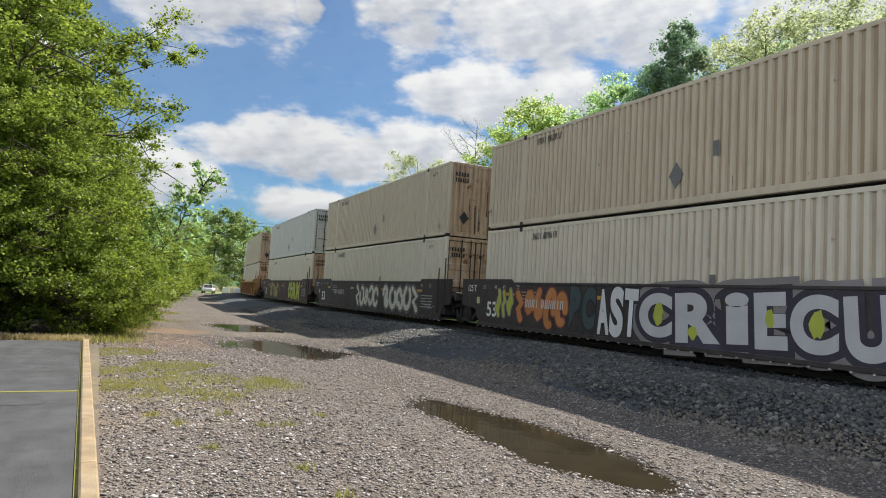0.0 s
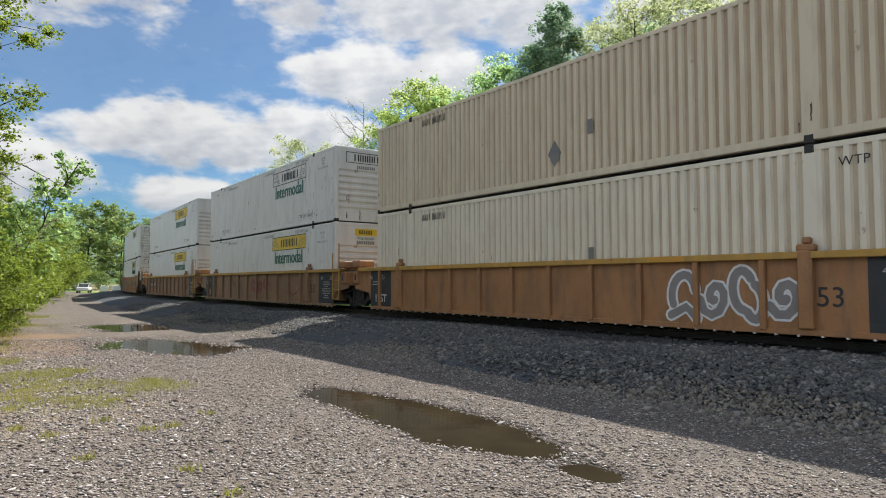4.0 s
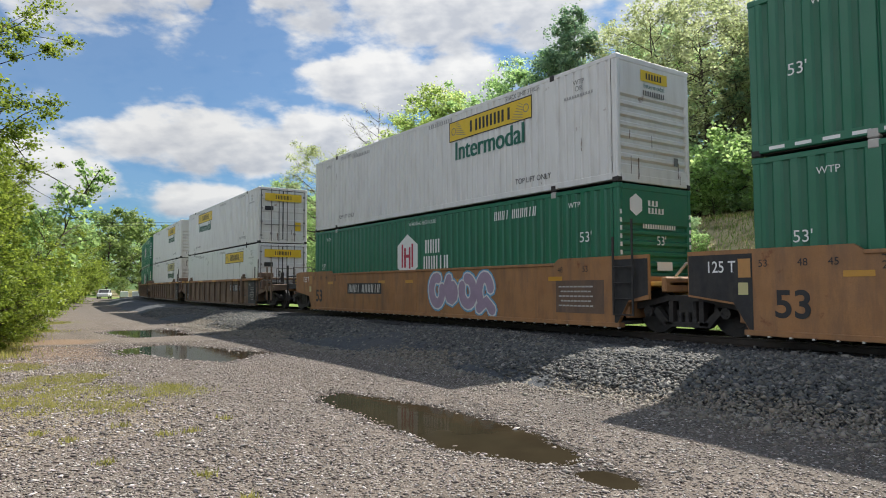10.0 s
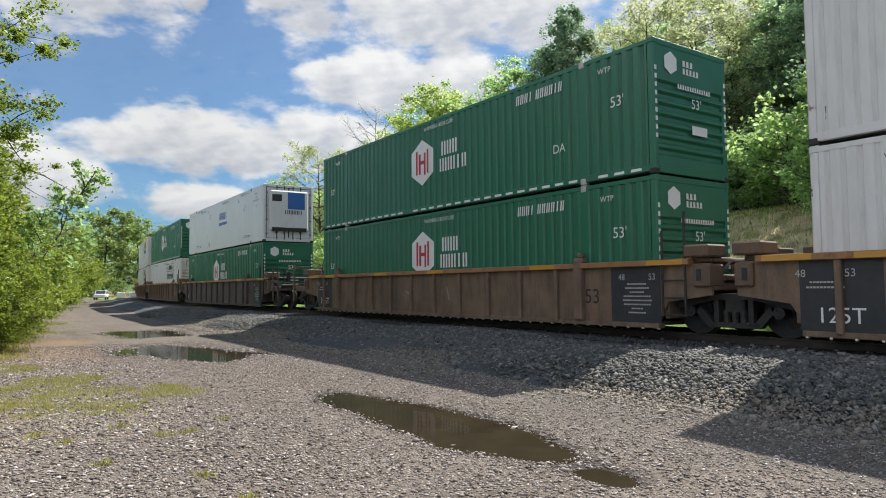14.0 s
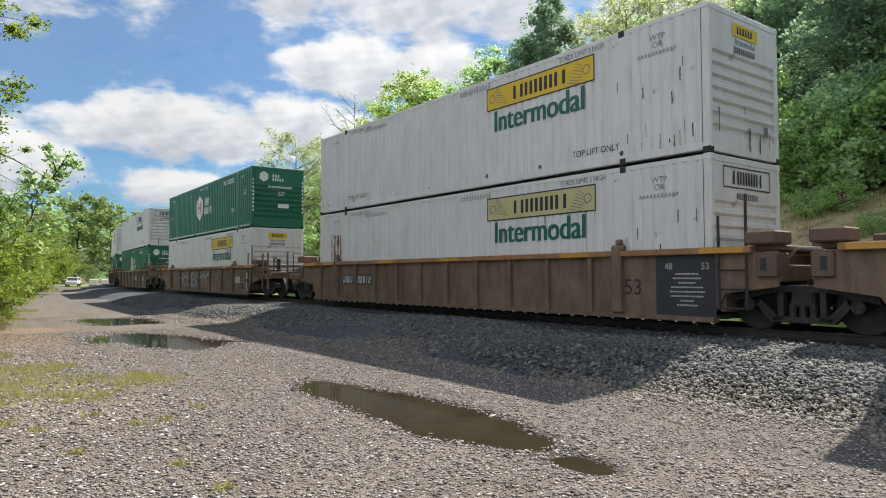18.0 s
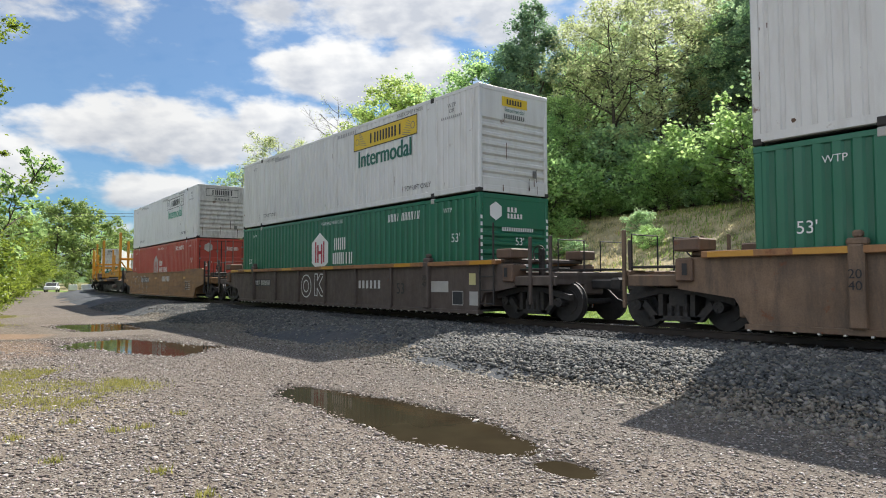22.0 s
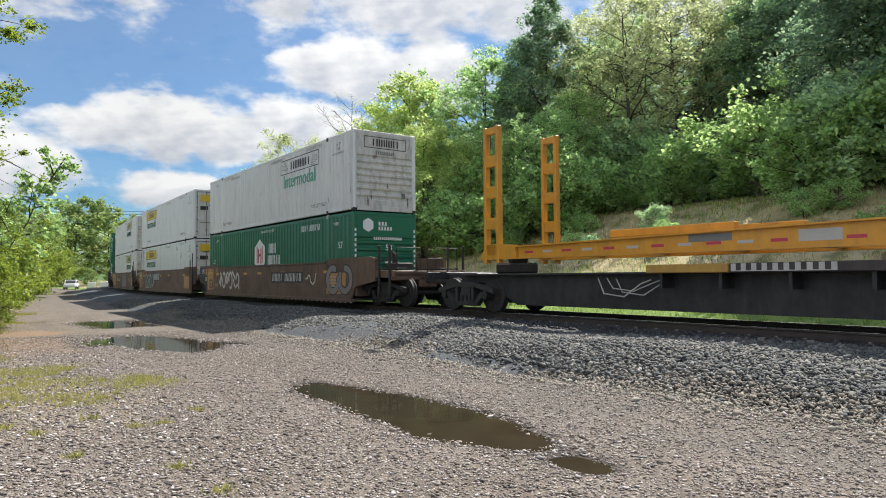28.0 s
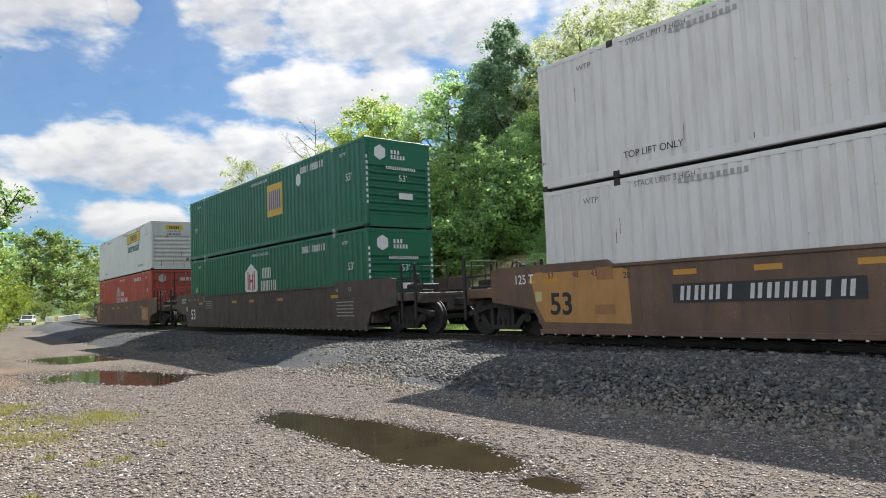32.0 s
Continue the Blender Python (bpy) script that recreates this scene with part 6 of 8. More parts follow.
    if end == "doors" and style in ("white", "smooth"):
        flat(c, rect(1.95, 0.4), ey + 0.03, 2.38, M_PLATE, 0.0, "name_plate", "yellow name panel across the doors", end=True)
        bars(c, ey + 0.034, 2.38, 0.95, 0.2, 6, M_INK, 0.0, "plate_writing", end=True)
        flat(c, rect(0.45, 0.22), ey, 1.8, M_INK, -0.75, "placard", end=True)
        flat(c, rect(0.3, 0.45), ey, 0.9, M_PLATE, 0.8, "placard", end=True)
    if end in ("doors", "vribs") and style in ("tan", "cream", "grey"):
        bars(c, ey + 0.01, 2.42, 0.6, 0.15, 5, M_INK, -0.75, end=True)
        bars(c, ey + 0.01, 2.2, 0.6, 0.15, 6, M_INK, -0.75, end=True)
        if end == "vribs":
            flat(c, ((-0.2, 0), (0, -0.26), (0.2, 0), (0, 0.26)), ey, 0.75, M_INK, -0.6, "placard", "dark diamond placard", end=True)
    if style == "green":
        flat(c, hexagon(0.42, 0.5), ey, 2.42, M_LETTER, -0.72, "hexagon_logo", "small white hexagon sign", end=True)
        bars(c, ey, 2.48, 0.4, 0.13, 3, M_LETTER, -0.1, "logo_writing", end=True)
        bars(c, ey, 2.31, 0.6, 0.13, 5, M_LETTER, 0.0, "logo_writing", end=True)
        letter(c, "53'", ey + 0.004, 1.62, 0.3, M_LETTER, 0.15, end=True)
        bars(c, ey + 0.004, 1.95, 1.2, 0.1, 14, M_LETTER, 0.1, end=True)
        flat(c, rect(0.55, 0.2), ey + 0.004, 1.05, M_LETTER, 0.25, "data_plate", "white data plate", end=True)
        for sy in (-1, 1):
            for i in range(9):
                flat(c, rect(0.07, 0.1), ey, 0.8 + i * 0.18, M_LETTER, sy * (HW - 0.07), "marking", end=True)
    if style == "red":
        flat(c, hexagon(0.42, 0.5), ey, 2.4, M_LETTER2, -0.7, "hexagon_logo", "small pale hexagon sign", end=True)
        bars(c, ey, 2.35, 0.7, 0.2, 6, M_LETTER, 0.6, end=True)
        letter(c, "53'", ey, 1.5, 0.34, M_LETTER, -0.7, end=True)
    if style == "reefer":
        part("cooling_unit", lambda: MB().box(fx - 0.05, fx + 0.12, -1.02, 1.02, 0.55, 2.6, 0.08), M_SMOOTH, c, "white refrigeration unit", key="cool")
        flat(c, rect(0.9, 0.85), fx + 0.125, 2.08, M_LOGOBLUE, 0.35, "unit_panel", "dark blue panel", end=True)
        flat(c, rect(0.5, 0.35), fx + 0.125, 2.2, M_DKPANEL, -0.65, "unit_grille", "dark grille", end=True)
        bars(c, fx + 0.126, 1.5, 1.0, 0.2, 6, M_INK, 0.2, end=True)
        flat(c, rect(1.8, 0.2), fx + 0.125, 0.62, M_CAST, 0.0, "unit_grille", end=True)
    return c


def rib_roof():
    w = rib_wall(-CL / 2 + 0.1, CL / 2 - 0.1, -HW + 0.05, HW - 0.05, 0.6, 0.02, 0.5)
    w.v = [(a, z, CH - 0.012 - b) for a, b, z in w.v]
    return w


def scroll(sx):
    """Fine lines and a curl at the plate's end."""
    mb = MB()
    v = []
    for i in range(7):
        z = -0.2 + i * 0.065
        x0, x1 = (-0.34 + 0.05 * i, 0.12) if sx > 0 else (0.34 - 0.05 * i, -0.12)
        v += [(x0, 0, z), (x0, 0, z + 0.016), (x1, 0, z - 0.09 * sx), (x1, 0, z + 0.016 - 0.09 * sx)]
    mb.add(v, [(4 * i, 4 * i + 2, 4 * i + 3, 4 * i + 1) for i in range(7)] + [(4 * i + 3, 4 * i + 6, 4 * i + 2) for i in range(6)])
    n = 12
    for j in range(n):
        a, b = 2 * math.pi * j / n, 2 * math.pi * (j + 1) / n
        mb.add([(0.24 * sx + r * math.cos(t), 0, 0.0 + r * math.sin(t)) for r, t in ((0.09, a), (0.115, a), (0.115, b), (0.09, b))], [(0, 1, 2, 3)])
    return mb


def logo_bars():
    mb = MB()
    for x0, x1, z0, z1 in ((-0.36, -0.26, -0.36, 0.4), (-0.2, -0.08, -0.36, 0.28), (0.1, 0.2, -0.4, 0.3), (0.26, 0.36, -0.36, 0.4), (-0.2, 0.2, -0.05, 0.06)):
        mb.add([(x0, 0, z0), (x1, 0, z0), (x1, 0, z1), (x0, 0, z1)], [(0, 1, 2, 3)])
    return mb


# -- running gear --
def truck(parent, x):
    """A two-axle freight bogie under a car, centred at x."""
    t = part("bogie", lambda: MB().box(-0.2, 0.2, -1.1, 1.1, 0.42, 0.72, 0.04), M_CAST, parent, key="bolster", at=(x, 0, 0))
    for sy in (-1, 1):
        def sf(sy=sy):
            y0, y1 = sorted((sy * 0.98, sy * 1.12))
            mb = MB()
            mb.plate([(-0.46, 0.16), (0.46, 0.16), (0.52, 0.26), (-0.52, 0.26)], y0, y1).plate([(-0.4, 0.68), (0.4, 0.68), (0.4, 0.8), (-0.4, 0.8)], y0, y1)
            mb.plate([(-1.2, 0.5), (-0.4, 0.68), (-0.4, 0.8), (-1.2, 0.63)], y0, y1).plate([(0.4, 0.68), (1.2, 0.5), (1.2, 0.63), (0.4, 0.8)], y0, y1)
            mb.plate([(-0.78, 0.44), (-0.52, 0.16), (-0.36, 0.2), (-0.7, 0.56)], y0, y1).plate([(0.52, 0.16), (0.78, 0.44), (0.7, 0.56), (0.36, 0.2)], y0, y1)
            mb.plate([(-0.4, 0.2), (-0.3, 0.2), (-0.3, 0.7), (-0.4, 0.7)], y0, y1).plate([(0.3, 0.2), (0.4, 0.2), (0.4, 0.7), (0.3, 0.7)], y0, y1)
            return mb
        part("side_frame", sf, M_CAST, t, "grimy cast side frame", key=("sframe", sy))
        for k in range(3):
            part("spring", lambda: MB().tube([(0, 0, 0.26), (0, 0, 0.34), (0, 0, 0.42), (0, 0, 0.5)], [0.07, 0.06, 0.07, 0.06], 8), M_CAST, t, key="spring", at=(-0.17 + 0.17 * k, sy * 1.05, 0))
    for sx in (-1, 1):
        def ws():
            mb = MB().tube([(0, -1.06, 0), (0, 1.06, 0)], 0.075, 10)
            for sy in (-1, 1):
                mb.disc(0, *sorted((sy * 0.69, sy * 0.72)), 0, 0.485, 24)
                mb.disc(0, *sorted((sy * 0.72, sy * 0.825)), 0, 0.457, 24)
                mb.disc(0, *sorted((sy * 0.825, sy * 0.845)), 0, 0.30, 16)
                mb.disc(0, *sorted((sy * 1.0, sy * 1.16)), 0, 0.11, 12)
                for j in range(3):
                    a = j * 2.094
                    mb.disc(0.06 * math.cos(a), *sorted((sy * 1.16, sy * 1.18)), 0.06 * math.sin(a), 0.018, 6)
            return mb
        w = part("wheelset", ws, M_CAST, t, key="wheelset", at=(sx * 0.89, 0, 0.457))
        WHEELS.append((w, sx * 0.89 + x, parent))
    return t


WHEELS = []


def side_columns(xs, bot, top, y0, y1):
    """A wall slab between two height curves."""
    mb, n = MB(), len(xs)
    v = []
    for x in xs:
        b, t = bot(x), top(x)
        v += [(x, y0, b), (x, y1, b), (x, y1, t), (x, y0, t)]
    f = []
    for i in range(n - 1):
        a, b = i * 4, i * 4 + 4
        f += [(a, b, b + 1, a + 1), (a + 1, b + 1, b + 2, a + 2), (a + 2, b + 2, b + 3, a + 3), (a + 3, b + 3, b, a)]
    f += [(0, 1, 2, 3), ((n - 1) * 4 + 3, (n - 1) * 4 + 2, (n - 1) * 4 + 1, (n - 1) * 4)]
    return mb.add(v, f)


def well_car(kind, colour, label, ends, panel=True):
    """A well car. kind 'posts' has outside stakes, 'slab' plain deep sides. ends: 'a' shares a bogie with its neighbour, 'c' has a coupler; front, rear.
    Local z from the rail head, x forward."""
    paint = M_CARS[colour]
    c = thing("well_car", label, "railway car", "cars of the train")
    key = (kind, colour, ends)
    lim = {"a": 9.36, "c": 10.75}
    wall = {"a": 9.36, "c": 9.75 if kind == "slab" else 9.5}
    xr, xf = -wall[ends[1]], wall[ends[0]] - (0.42 if kind == "slab" and ends[0] == "a" else 0)

    def bot(x):
        a = abs(x)
        if a < 8.1:
            return 0.14
        if a < 8.4:
            return 0.14 + (a - 8.1) / 0.3 * 0.5
        return min(0.85, 0.64 + (a - 8.4) * 0.14)

    def top(x):
        a = abs(x)
        if kind == "slab":
            return 1.50 if a < 6.15 else (1.50 + (a - 6.15) / 0.2 * 0.14 if a < 6.35 else (1.64 if a < 9.4 else 1.64 - (a - 9.4) * 0.16))
        return 1.38
    xs = sorted(set([xr, xf] + [x for q in (6.15, 6.35, 8.1, 8.2, 8.3, 8.4, 8.7, 9.0, 9.4) for x in (-q, q) if xr < x < xf] + [0]))
    for sy in (-1, 1):
        y0, y1 = sorted((sy * 1.36, sy * 1.44))
        part("side_wall", lambda y0=y0, y1=y1: side_columns(xs, bot, top, y0, y1), paint, c, key=("side", key, sy))
        part("bottom_chord", lambda sy=sy: MB().box(-8.2, 8.2, *sorted((sy * 1.3, sy * 1.49)), 0.10, 0.2, 0.01), paint, c, key=("bch", colour, sy))
        if kind == "posts":
            part("top_chord", lambda sy=sy: MB().box(-8.95, 8.95, *sorted((sy * 1.34, sy * 1.56)), 1.36, 1.48, 0.012), M_CARYEL if colour in ("orange", "fawn") else M_CARS["orange"], c, key=("tch", colour, sy))
            for x in [-7.6 + i * 4.7 for i in range(4)] if sy > 0 else [-7.6 + i * 1.291 for i in range(11)] if panel else (-4.18, -2.12, -0.03, 2.1, 4.2):
                part("stake", lambda sy=sy: MB().box(-0.055, 0.055, *sorted((sy * 1.43, sy * 1.53)), 0.16, 1.37, 0.015), paint, c, key=("stake", colour, sy), at=(x, 0, 0))
            for x in (-6.4, 6.05):
                part("lift_block", lambda sy=sy: MB().box(-0.12, 0.12, *sorted((sy * 1.36, sy * 1.58)), 0.2, 1.5, 0.03).box(-0.15, 0.15, *sorted((sy * 1.36, sy * 1.54)), 1.48, 1.6, 0.03).box(-0.07, 0.07, *sorted((sy * 1.36, sy * 1.5)), 1.6, 1.72, 0.03), paint, c, key=("lblk", colour, sy), at=(x, 0, 0))
        else:
            part("top_chord", lambda sy=sy: MB().box(-6.2, 6.2, *sorted((sy * 1.34, sy * 1.47)), 1.47, 1.54, 0.01), paint, c, key=("tch2", colour, sy))
        if sy < 0:
            # added bright boxes, standing in for sun glints below the sill
            def bolts():
                mb = MB()
                for i in range(44):
                    mb.box(-8.14 + i * 0.379, -8.1 + i * 0.379, -1.505, -1.44, 0.08, 0.11)
                return mb
            part("sill_bolts", bolts, M_GLINT, c, "bright specks along the sill in place of sun glints", key="sglints")["kind"] = "stuff"
    part("well_floor", lambda: MB().box(-8.2, 8.2, -1.3, 1.3, 0.16, 0.24), M_UNDER, c, key="wfloor")
    for sx, e in ((1, ends[0]), (-1, ends[1])):
        xe = lim[e]
        part("bulkhead", lambda sx=sx: MB().box(*sorted((sx * 8.25, sx * 8.36)), -1.36, 1.36, 0.3, 1.2, 0.02), paint, c, key=("bulk", colour, sx))
        part("end_deck", lambda sx=sx, xe=xe: MB().box(*sorted((sx * 8.3, sx * xe)), -1.3, 1.3, 0.98, 1.08, 0.02).box(*sorted((sx * 8.3, sx * xe)), -0.35, 0.35, 0.62, 0.98, 0.03), paint if colour not in ("orange", "fawn") else M_CARYEL, c, key=("deck", colour, sx, e))
        part("end_sill", lambda sx=sx, xe=xe: MB().box(*sorted((sx * (xe - 0.12), sx * xe)), -1.42, 1.42, 0.86, 1.16, 0.02), paint, c, key=("esl", colour, sx, e))
        if kind == "posts":
            # pedestals over the bogie, with a slot in each, and the plate between them
            for sy in (-1, 1):
                q = 9.36 if e == "a" else 9.5
                part("end_pedestal", lambda sx=sx, sy=sy, q=q: MB().box(*sorted((sx * (q - 0.34), sx * (q + 0.012))), *sorted((sy * 1.02, sy * 1.53)), 0.93, 1.36, 0.03).box(*sorted((sx * (q - 0.52), sx * (q + 0.02))), *sorted((sy * 0.95, sy * 1.56)), 1.5, 1.74, 0.03).box(*sorted((sx * (q - 0.26), sx * (q - 0.16))), *sorted((sy * 1.5, sy * 1.536)), 1.05, 1.27), M_CARS["orange" if colour in ("orange", "fawn") else "tawny"], c, key=("pedestal", colour in ("orange", "fawn"), sx, sy, e))
                part("lift_slot", lambda: MB().box(-0.05, 0.05, -0.004, 0.004, -0.11, 0.11), M_INK, c, key="lslot", at=(sx * (q - 0.2), sy * 1.541, 1.16))
            part("end_plate", lambda sx=sx, e=e: MB().box(*sorted((sx * 8.4, sx * 9.3)), -1.3, 1.3, 1.4, 1.5, 0.02), paint, c, key=("eplt", colour, sx))
        if e == "c":
            part("coupler", lambda sx=sx: MB().box(*sorted((sx * 10.7, sx * 11.5)), -0.1, 0.1, 0.76, 0.98, 0.03).box(*sorted((sx * 11.35, sx * 11.6)), -0.2, 0.14, 0.72, 1.02, 0.05), M_CAST, c, key=("coup", sx))
            part("air_hose", lambda sx=sx: MB().tube([(sx * 10.75, 0.4, 0.8), (sx * 11.1, 0.42, 0.5), (sx * 11.5, 0.3, 0.42), (sx * 11.58, 0.2, 0.5)], 0.025, 6), M_BLACK, c, key=("hose", sx))
            part("brake_stand", lambda sx=sx: MB().box(*sorted((sx * 9.5, sx * 9.6)), -0.6, -0.45, 1.05, 1.75, 0.01).tube([(sx * 9.6 + 0.2 * math.cos(j * 0.3927), -0.68, 1.62 + 0.2 * math.sin(j * 0.3927)) for j in range(17)], 0.018, 5).box(sx * 9.6 - 0.19, sx * 9.6 + 0.19, -0.69, -0.67, 1.605, 1.635).box(sx * 9.6 - 0.015, sx * 9.6 + 0.015, -0.69, -0.67, 1.43, 1.81), M_CAST, c, key=("bst", sx))
            part("walkway", lambda sx=sx: MB().box(*sorted((sx * 9.2, sx * 10.7)), 0.5, 1.25, 1.2, 1.25, 0.01).box(*sorted((sx * 9.2, sx * 10.7)), -1.25, -0.8, 1.2, 1.25, 0.01), M_CAST, c, key=("walkw", sx))
        def ladder(sx=sx):
            # on the corners that lie to the right of one who faces the car's end
            x, y = sx * (8.6 if kind == "posts" else 8.35), -sx * 1.53
            mb = MB()
            for dx, tall in ((-0.26, 2.05), (0.26, 2.4)):
                mb.tube([(x + sx * dx, y, 0.36), (x + sx * dx, y, tall)], 0.026, 6)
            for z in (0.38, 0.72, 1.06, 1.4):
                mb.tube([(x - 0.26, y, z), (x + 0.26, y, z)], 0.018, 6)
            return mb
        if kind == "posts" or e == "a":
            part("ladder", ladder, M_CARYEL if colour in ("orange", "fawn") and kind == "posts" else M_CAST, c, key=("lad", colour, kind, sx))
        if e == "c":
            if kind == "slab":
                part("platform_rail", lambda sx=sx: MB().tube([(sx * 9.7, -1.4, 1.5), (sx * 10.7, -1.4, 1.48)], 0.03, 6).box(*sorted((sx * 9.8, sx * 10.6)), -1.1, -0.5, 1.2, 1.42, 0.03), M_CAST, c, key=("prail", sx))
            pe = (9.48, 10.78, 0.84, 1.06) if kind == "posts" else (9.73, 10.85, 0.94, 1.17)
            for sy in (-1, 1):
                part("platform_edge", lambda sx=sx, sy=sy, pe=pe: MB().box(*sorted((sx * pe[0], sx * pe[1])), *sorted((sy * 1.32, sy * 1.42)), pe[2], pe[3], 0.015), paint if colour != "orange" or kind == "posts" else M_BLACK, c, key=("pedge", kind, colour, sx, sy))
                for q in (10.06, 10.7) if sy == -sx else (10.7,):
                    part("stanchion", lambda: MB().box(-0.035, 0.035, -0.035, 0.035, 0.4, 1.98, 0.01), paint if kind == "posts" else M_CAST, c, key=("stan", colour if kind == "posts" else "cast"), at=(sx * q, sy * 1.46, 0))
            for q in (-1.2, 0.3):
                part("handrail", lambda sx=sx: MB().tube([(sx * 10.7, 0, 1.1), (sx * 10.7, 0, 1.9), (sx * 10.7, 0.9, 1.9), (sx * 10.7, 0.9, 1.1)], 0.02, 6), M_CAST, c, key=("hrail", sx), at=(0, q, 0))
    if ends[0] == "a":
        truck(c, 9.586)
        part("joint_bar", lambda: MB().box(9.2, 10.0, -0.3, 0.3, 0.62, 0.95, 0.05), M_CAST, c, key="jbar")
        part("pipe_hose", lambda: MB().tube([(9.0, -0.7, 1.12), (9.4, -0.8, 1.45), (9.8, -0.8, 1.42), (10.2, -0.7, 1.1)], 0.03, 6).tube([(9.0, 0.3, 1.12), (9.5, 0.2, 1.3), (10.1, 0.3, 1.1)], 0.03, 6), M_LETTER2, c, "pale air hose over the joint", key="jhose")
    else:
        truck(c, 9.75)
    if ends[1] == "c":
        truck(c, -9.75)
    # markings towards the yard
    sy = -1.447
    if kind == "posts":
        if panel:
            for x0 in (7.86, -7.6) if panel is True else (7.86,):
                flat(c, rect(1.28, 1.16), x0 - (0.27 if x0 > 0 else 0), 0.78, M_DKPANEL, -1.446, "stencil_panel", "dark stencil panel")
                letter(c, "48", x0 - 0.62, 1.14, 0.18, M_LETTER2, -1.45)
                letter(c, "53", x0 + 0.16, 1.14, 0.18, M_LETTER2, -1.45)
                for k in range(8 if x0 > 0 else 2):
                    bars(c, x0 - 0.22, 1.0 - 0.085 * k, (0.5, 0.62, 0.38, 0.7, 0.76, 0.7, 0.3, 0.45)[k], 0.03, (9, 11, 7, 12, 13, 12, 5, 8)[k], M_LETTER2, -1.45, gap=0.25)
            if panel is True:
                letter(c, "125T", -7.6, 0.45, 0.36, M_LETTER, -1.45)
        else:
            flat(c, rect(0.46, 0.38), 7.35, 0.5, M_DKPANEL, -1.446, "data_panel", "small dark data panel")
            part_end("panel_border", lambda: frame_lines(0.46, 0.38, 0.02), M_LETTER2, c, ("dpfr",), 7.35, -1.449, 0.5)
            flat(c, rect(0.34, 0.36), 8.0, 0.5, M_LETTER2, -1.446, "paper_label", "faded paper label")
            flat(c, rect(0.26, 0.3), 7.95, 1.0, M_PLATE2, -1.446, "paper_label", "yellowed paper label")
            flat(c, rect(0.8, 0.3), 6.55, 0.8, M_LETTER2, -1.446, "stencil_patch", "faded stencil patch")
            for x0 in (6.05, -6.4):
                letter(c, "20\n40", x0, 0.95, 0.2, M_INK, -1.605)
        letter(c, "53", 6.4 if panel else 4.66, 0.72, 0.46, M_INK, -1.45)
        for x in (-4.4, 3.4) if colour in ("orange", "fawn") else (-8.4, -6.9, -3.0, 0.3, 4.9, 8.4):
            flat(c, rect(0.85, 0.1), x, 1.42, M_REFL, -1.565, "reflector")
    else:
        if colour == "tawny":
            flat(c, ((-0.46, -0.42), (1.8, -0.45), (1.76, 0.67), (-0.87, 0.67), (-0.7, -0.03)) if ends[1] == "c" else ((-0.37, -0.44), (0.65, -0.38), (0.61, 0.69), (-0.35, 0.69)), -7.6, 0.78, M_PATCH, -1.4445, "repaint_patch", "fresh orange paint patch")
        if colour != "umber":
            letter(c, "53", *((-7.57, 0.73) if colour == "tawny" and ends[1] == "c" else (-7.33, 0.64)), 0.66, M_INK if colour in ("orange", "tawny") else M_LETTER, sy - 0.001, thick=0.02)
        if colour in ("orange", "tawny"):
            for sx in [k for k, e in ((1, ends[0]), (-1, ends[1])) if e == "a"]:
                q = 8.93 if sx > 0 else 9.34
                flat(c, tuple((sx * a, b) for a, b in ((8.04, 0.17), (8.12, 0.2), (8.42, 0.68), (q, 0.81), (q, 1.56), (8.04, 1.56))[::sx]), 0, 0, M_BLACK, sy + 0.001, "end_paint", "black paint on the car's end")
        if colour == "umber":
            flat(c, rect(0.55, 0.12), -9.25, 1.05, M_REFL, sy, "reflector")
            letter(c, "53", 6.71, 0.70, 0.58, M_INK, -1.4515, thick=0.02)
        else:
            letter(c, "125 T", -8.66, 1.32, 0.3, M_LETTER, sy - 0.002, bold=0.85, thick=0.01)
        flat(c, rect(1.5, 0.75), 7.0, 0.75, M_PATCH if colour == "tawny" else M_CARS["tawny"] if colour == "orange" else paint, -1.445, "repaint_patch")
        for k in range(5):
            bars(c, 6.9, 0.98 - 0.11 * k, 1.1 - 0.13 * (k % 2), 0.035, 9, M_LETTER2, -1.45, gap=0.2)
        late = colour == "tawny" and ends[1] == "c"
        for x in (-4.6, -3.08, -1.5, 2.2, 6.23) if late else (-6.28, -2.2, -0.4, 2.2, 6.23):
            flat(c, rect(0.47, 0.1), x, 1.29 if late else 1.17, M_REFL, sy, "reflector")
        if colour == "tawny":
            flat(c, rect(0.9, 0.09), -8.06 if late else -7.47, 1.28 if late else 1.25, M_REFL, sy - 0.001, "reflector")
            flat(c, rect(0.42, 0.26), -6.39, 1.36, M_CARS["orange"], sy, "paper_label", "faded paper label")
            flat(c, rect(0.5, 0.2), -6.42, 0.62, M_CARS["orange"], sy, "repaint_patch")
        if colour in ("tawny", "orange"):
            flat(c, rect(0.24, 0.34), -8.19, 1.3, M_PATCH, sy - 0.0015, "repaint_patch")
        for x, w in ((-7.84, "53"), (-7.15, "48"), (-6.65, "45"), (-5.86, "40\n20"), (6.4, "48"), (7.2, "53")):
            if colour != "umber":
                letter(c, w, x, 1.37, 0.18, M_INK if colour in ("orange", "tawny") else M_LETTER2, sy - 0.001)
        if colour != "umber":
            flat(c, rect(0.19, 0.22), -8.22, 0.93, M_PLATE2, sy - 0.001, "paper_label", "yellowed paper label")
        for k in range(0 if colour in ("tawny", "orange", "umber") else 4):
            bars(c, -5.2, 1.25 - 0.1 * k, 0.9 - 0.1 * (k % 2), 0.03, 8, M_LETTER2, sy - 0.003, gap=0.2)
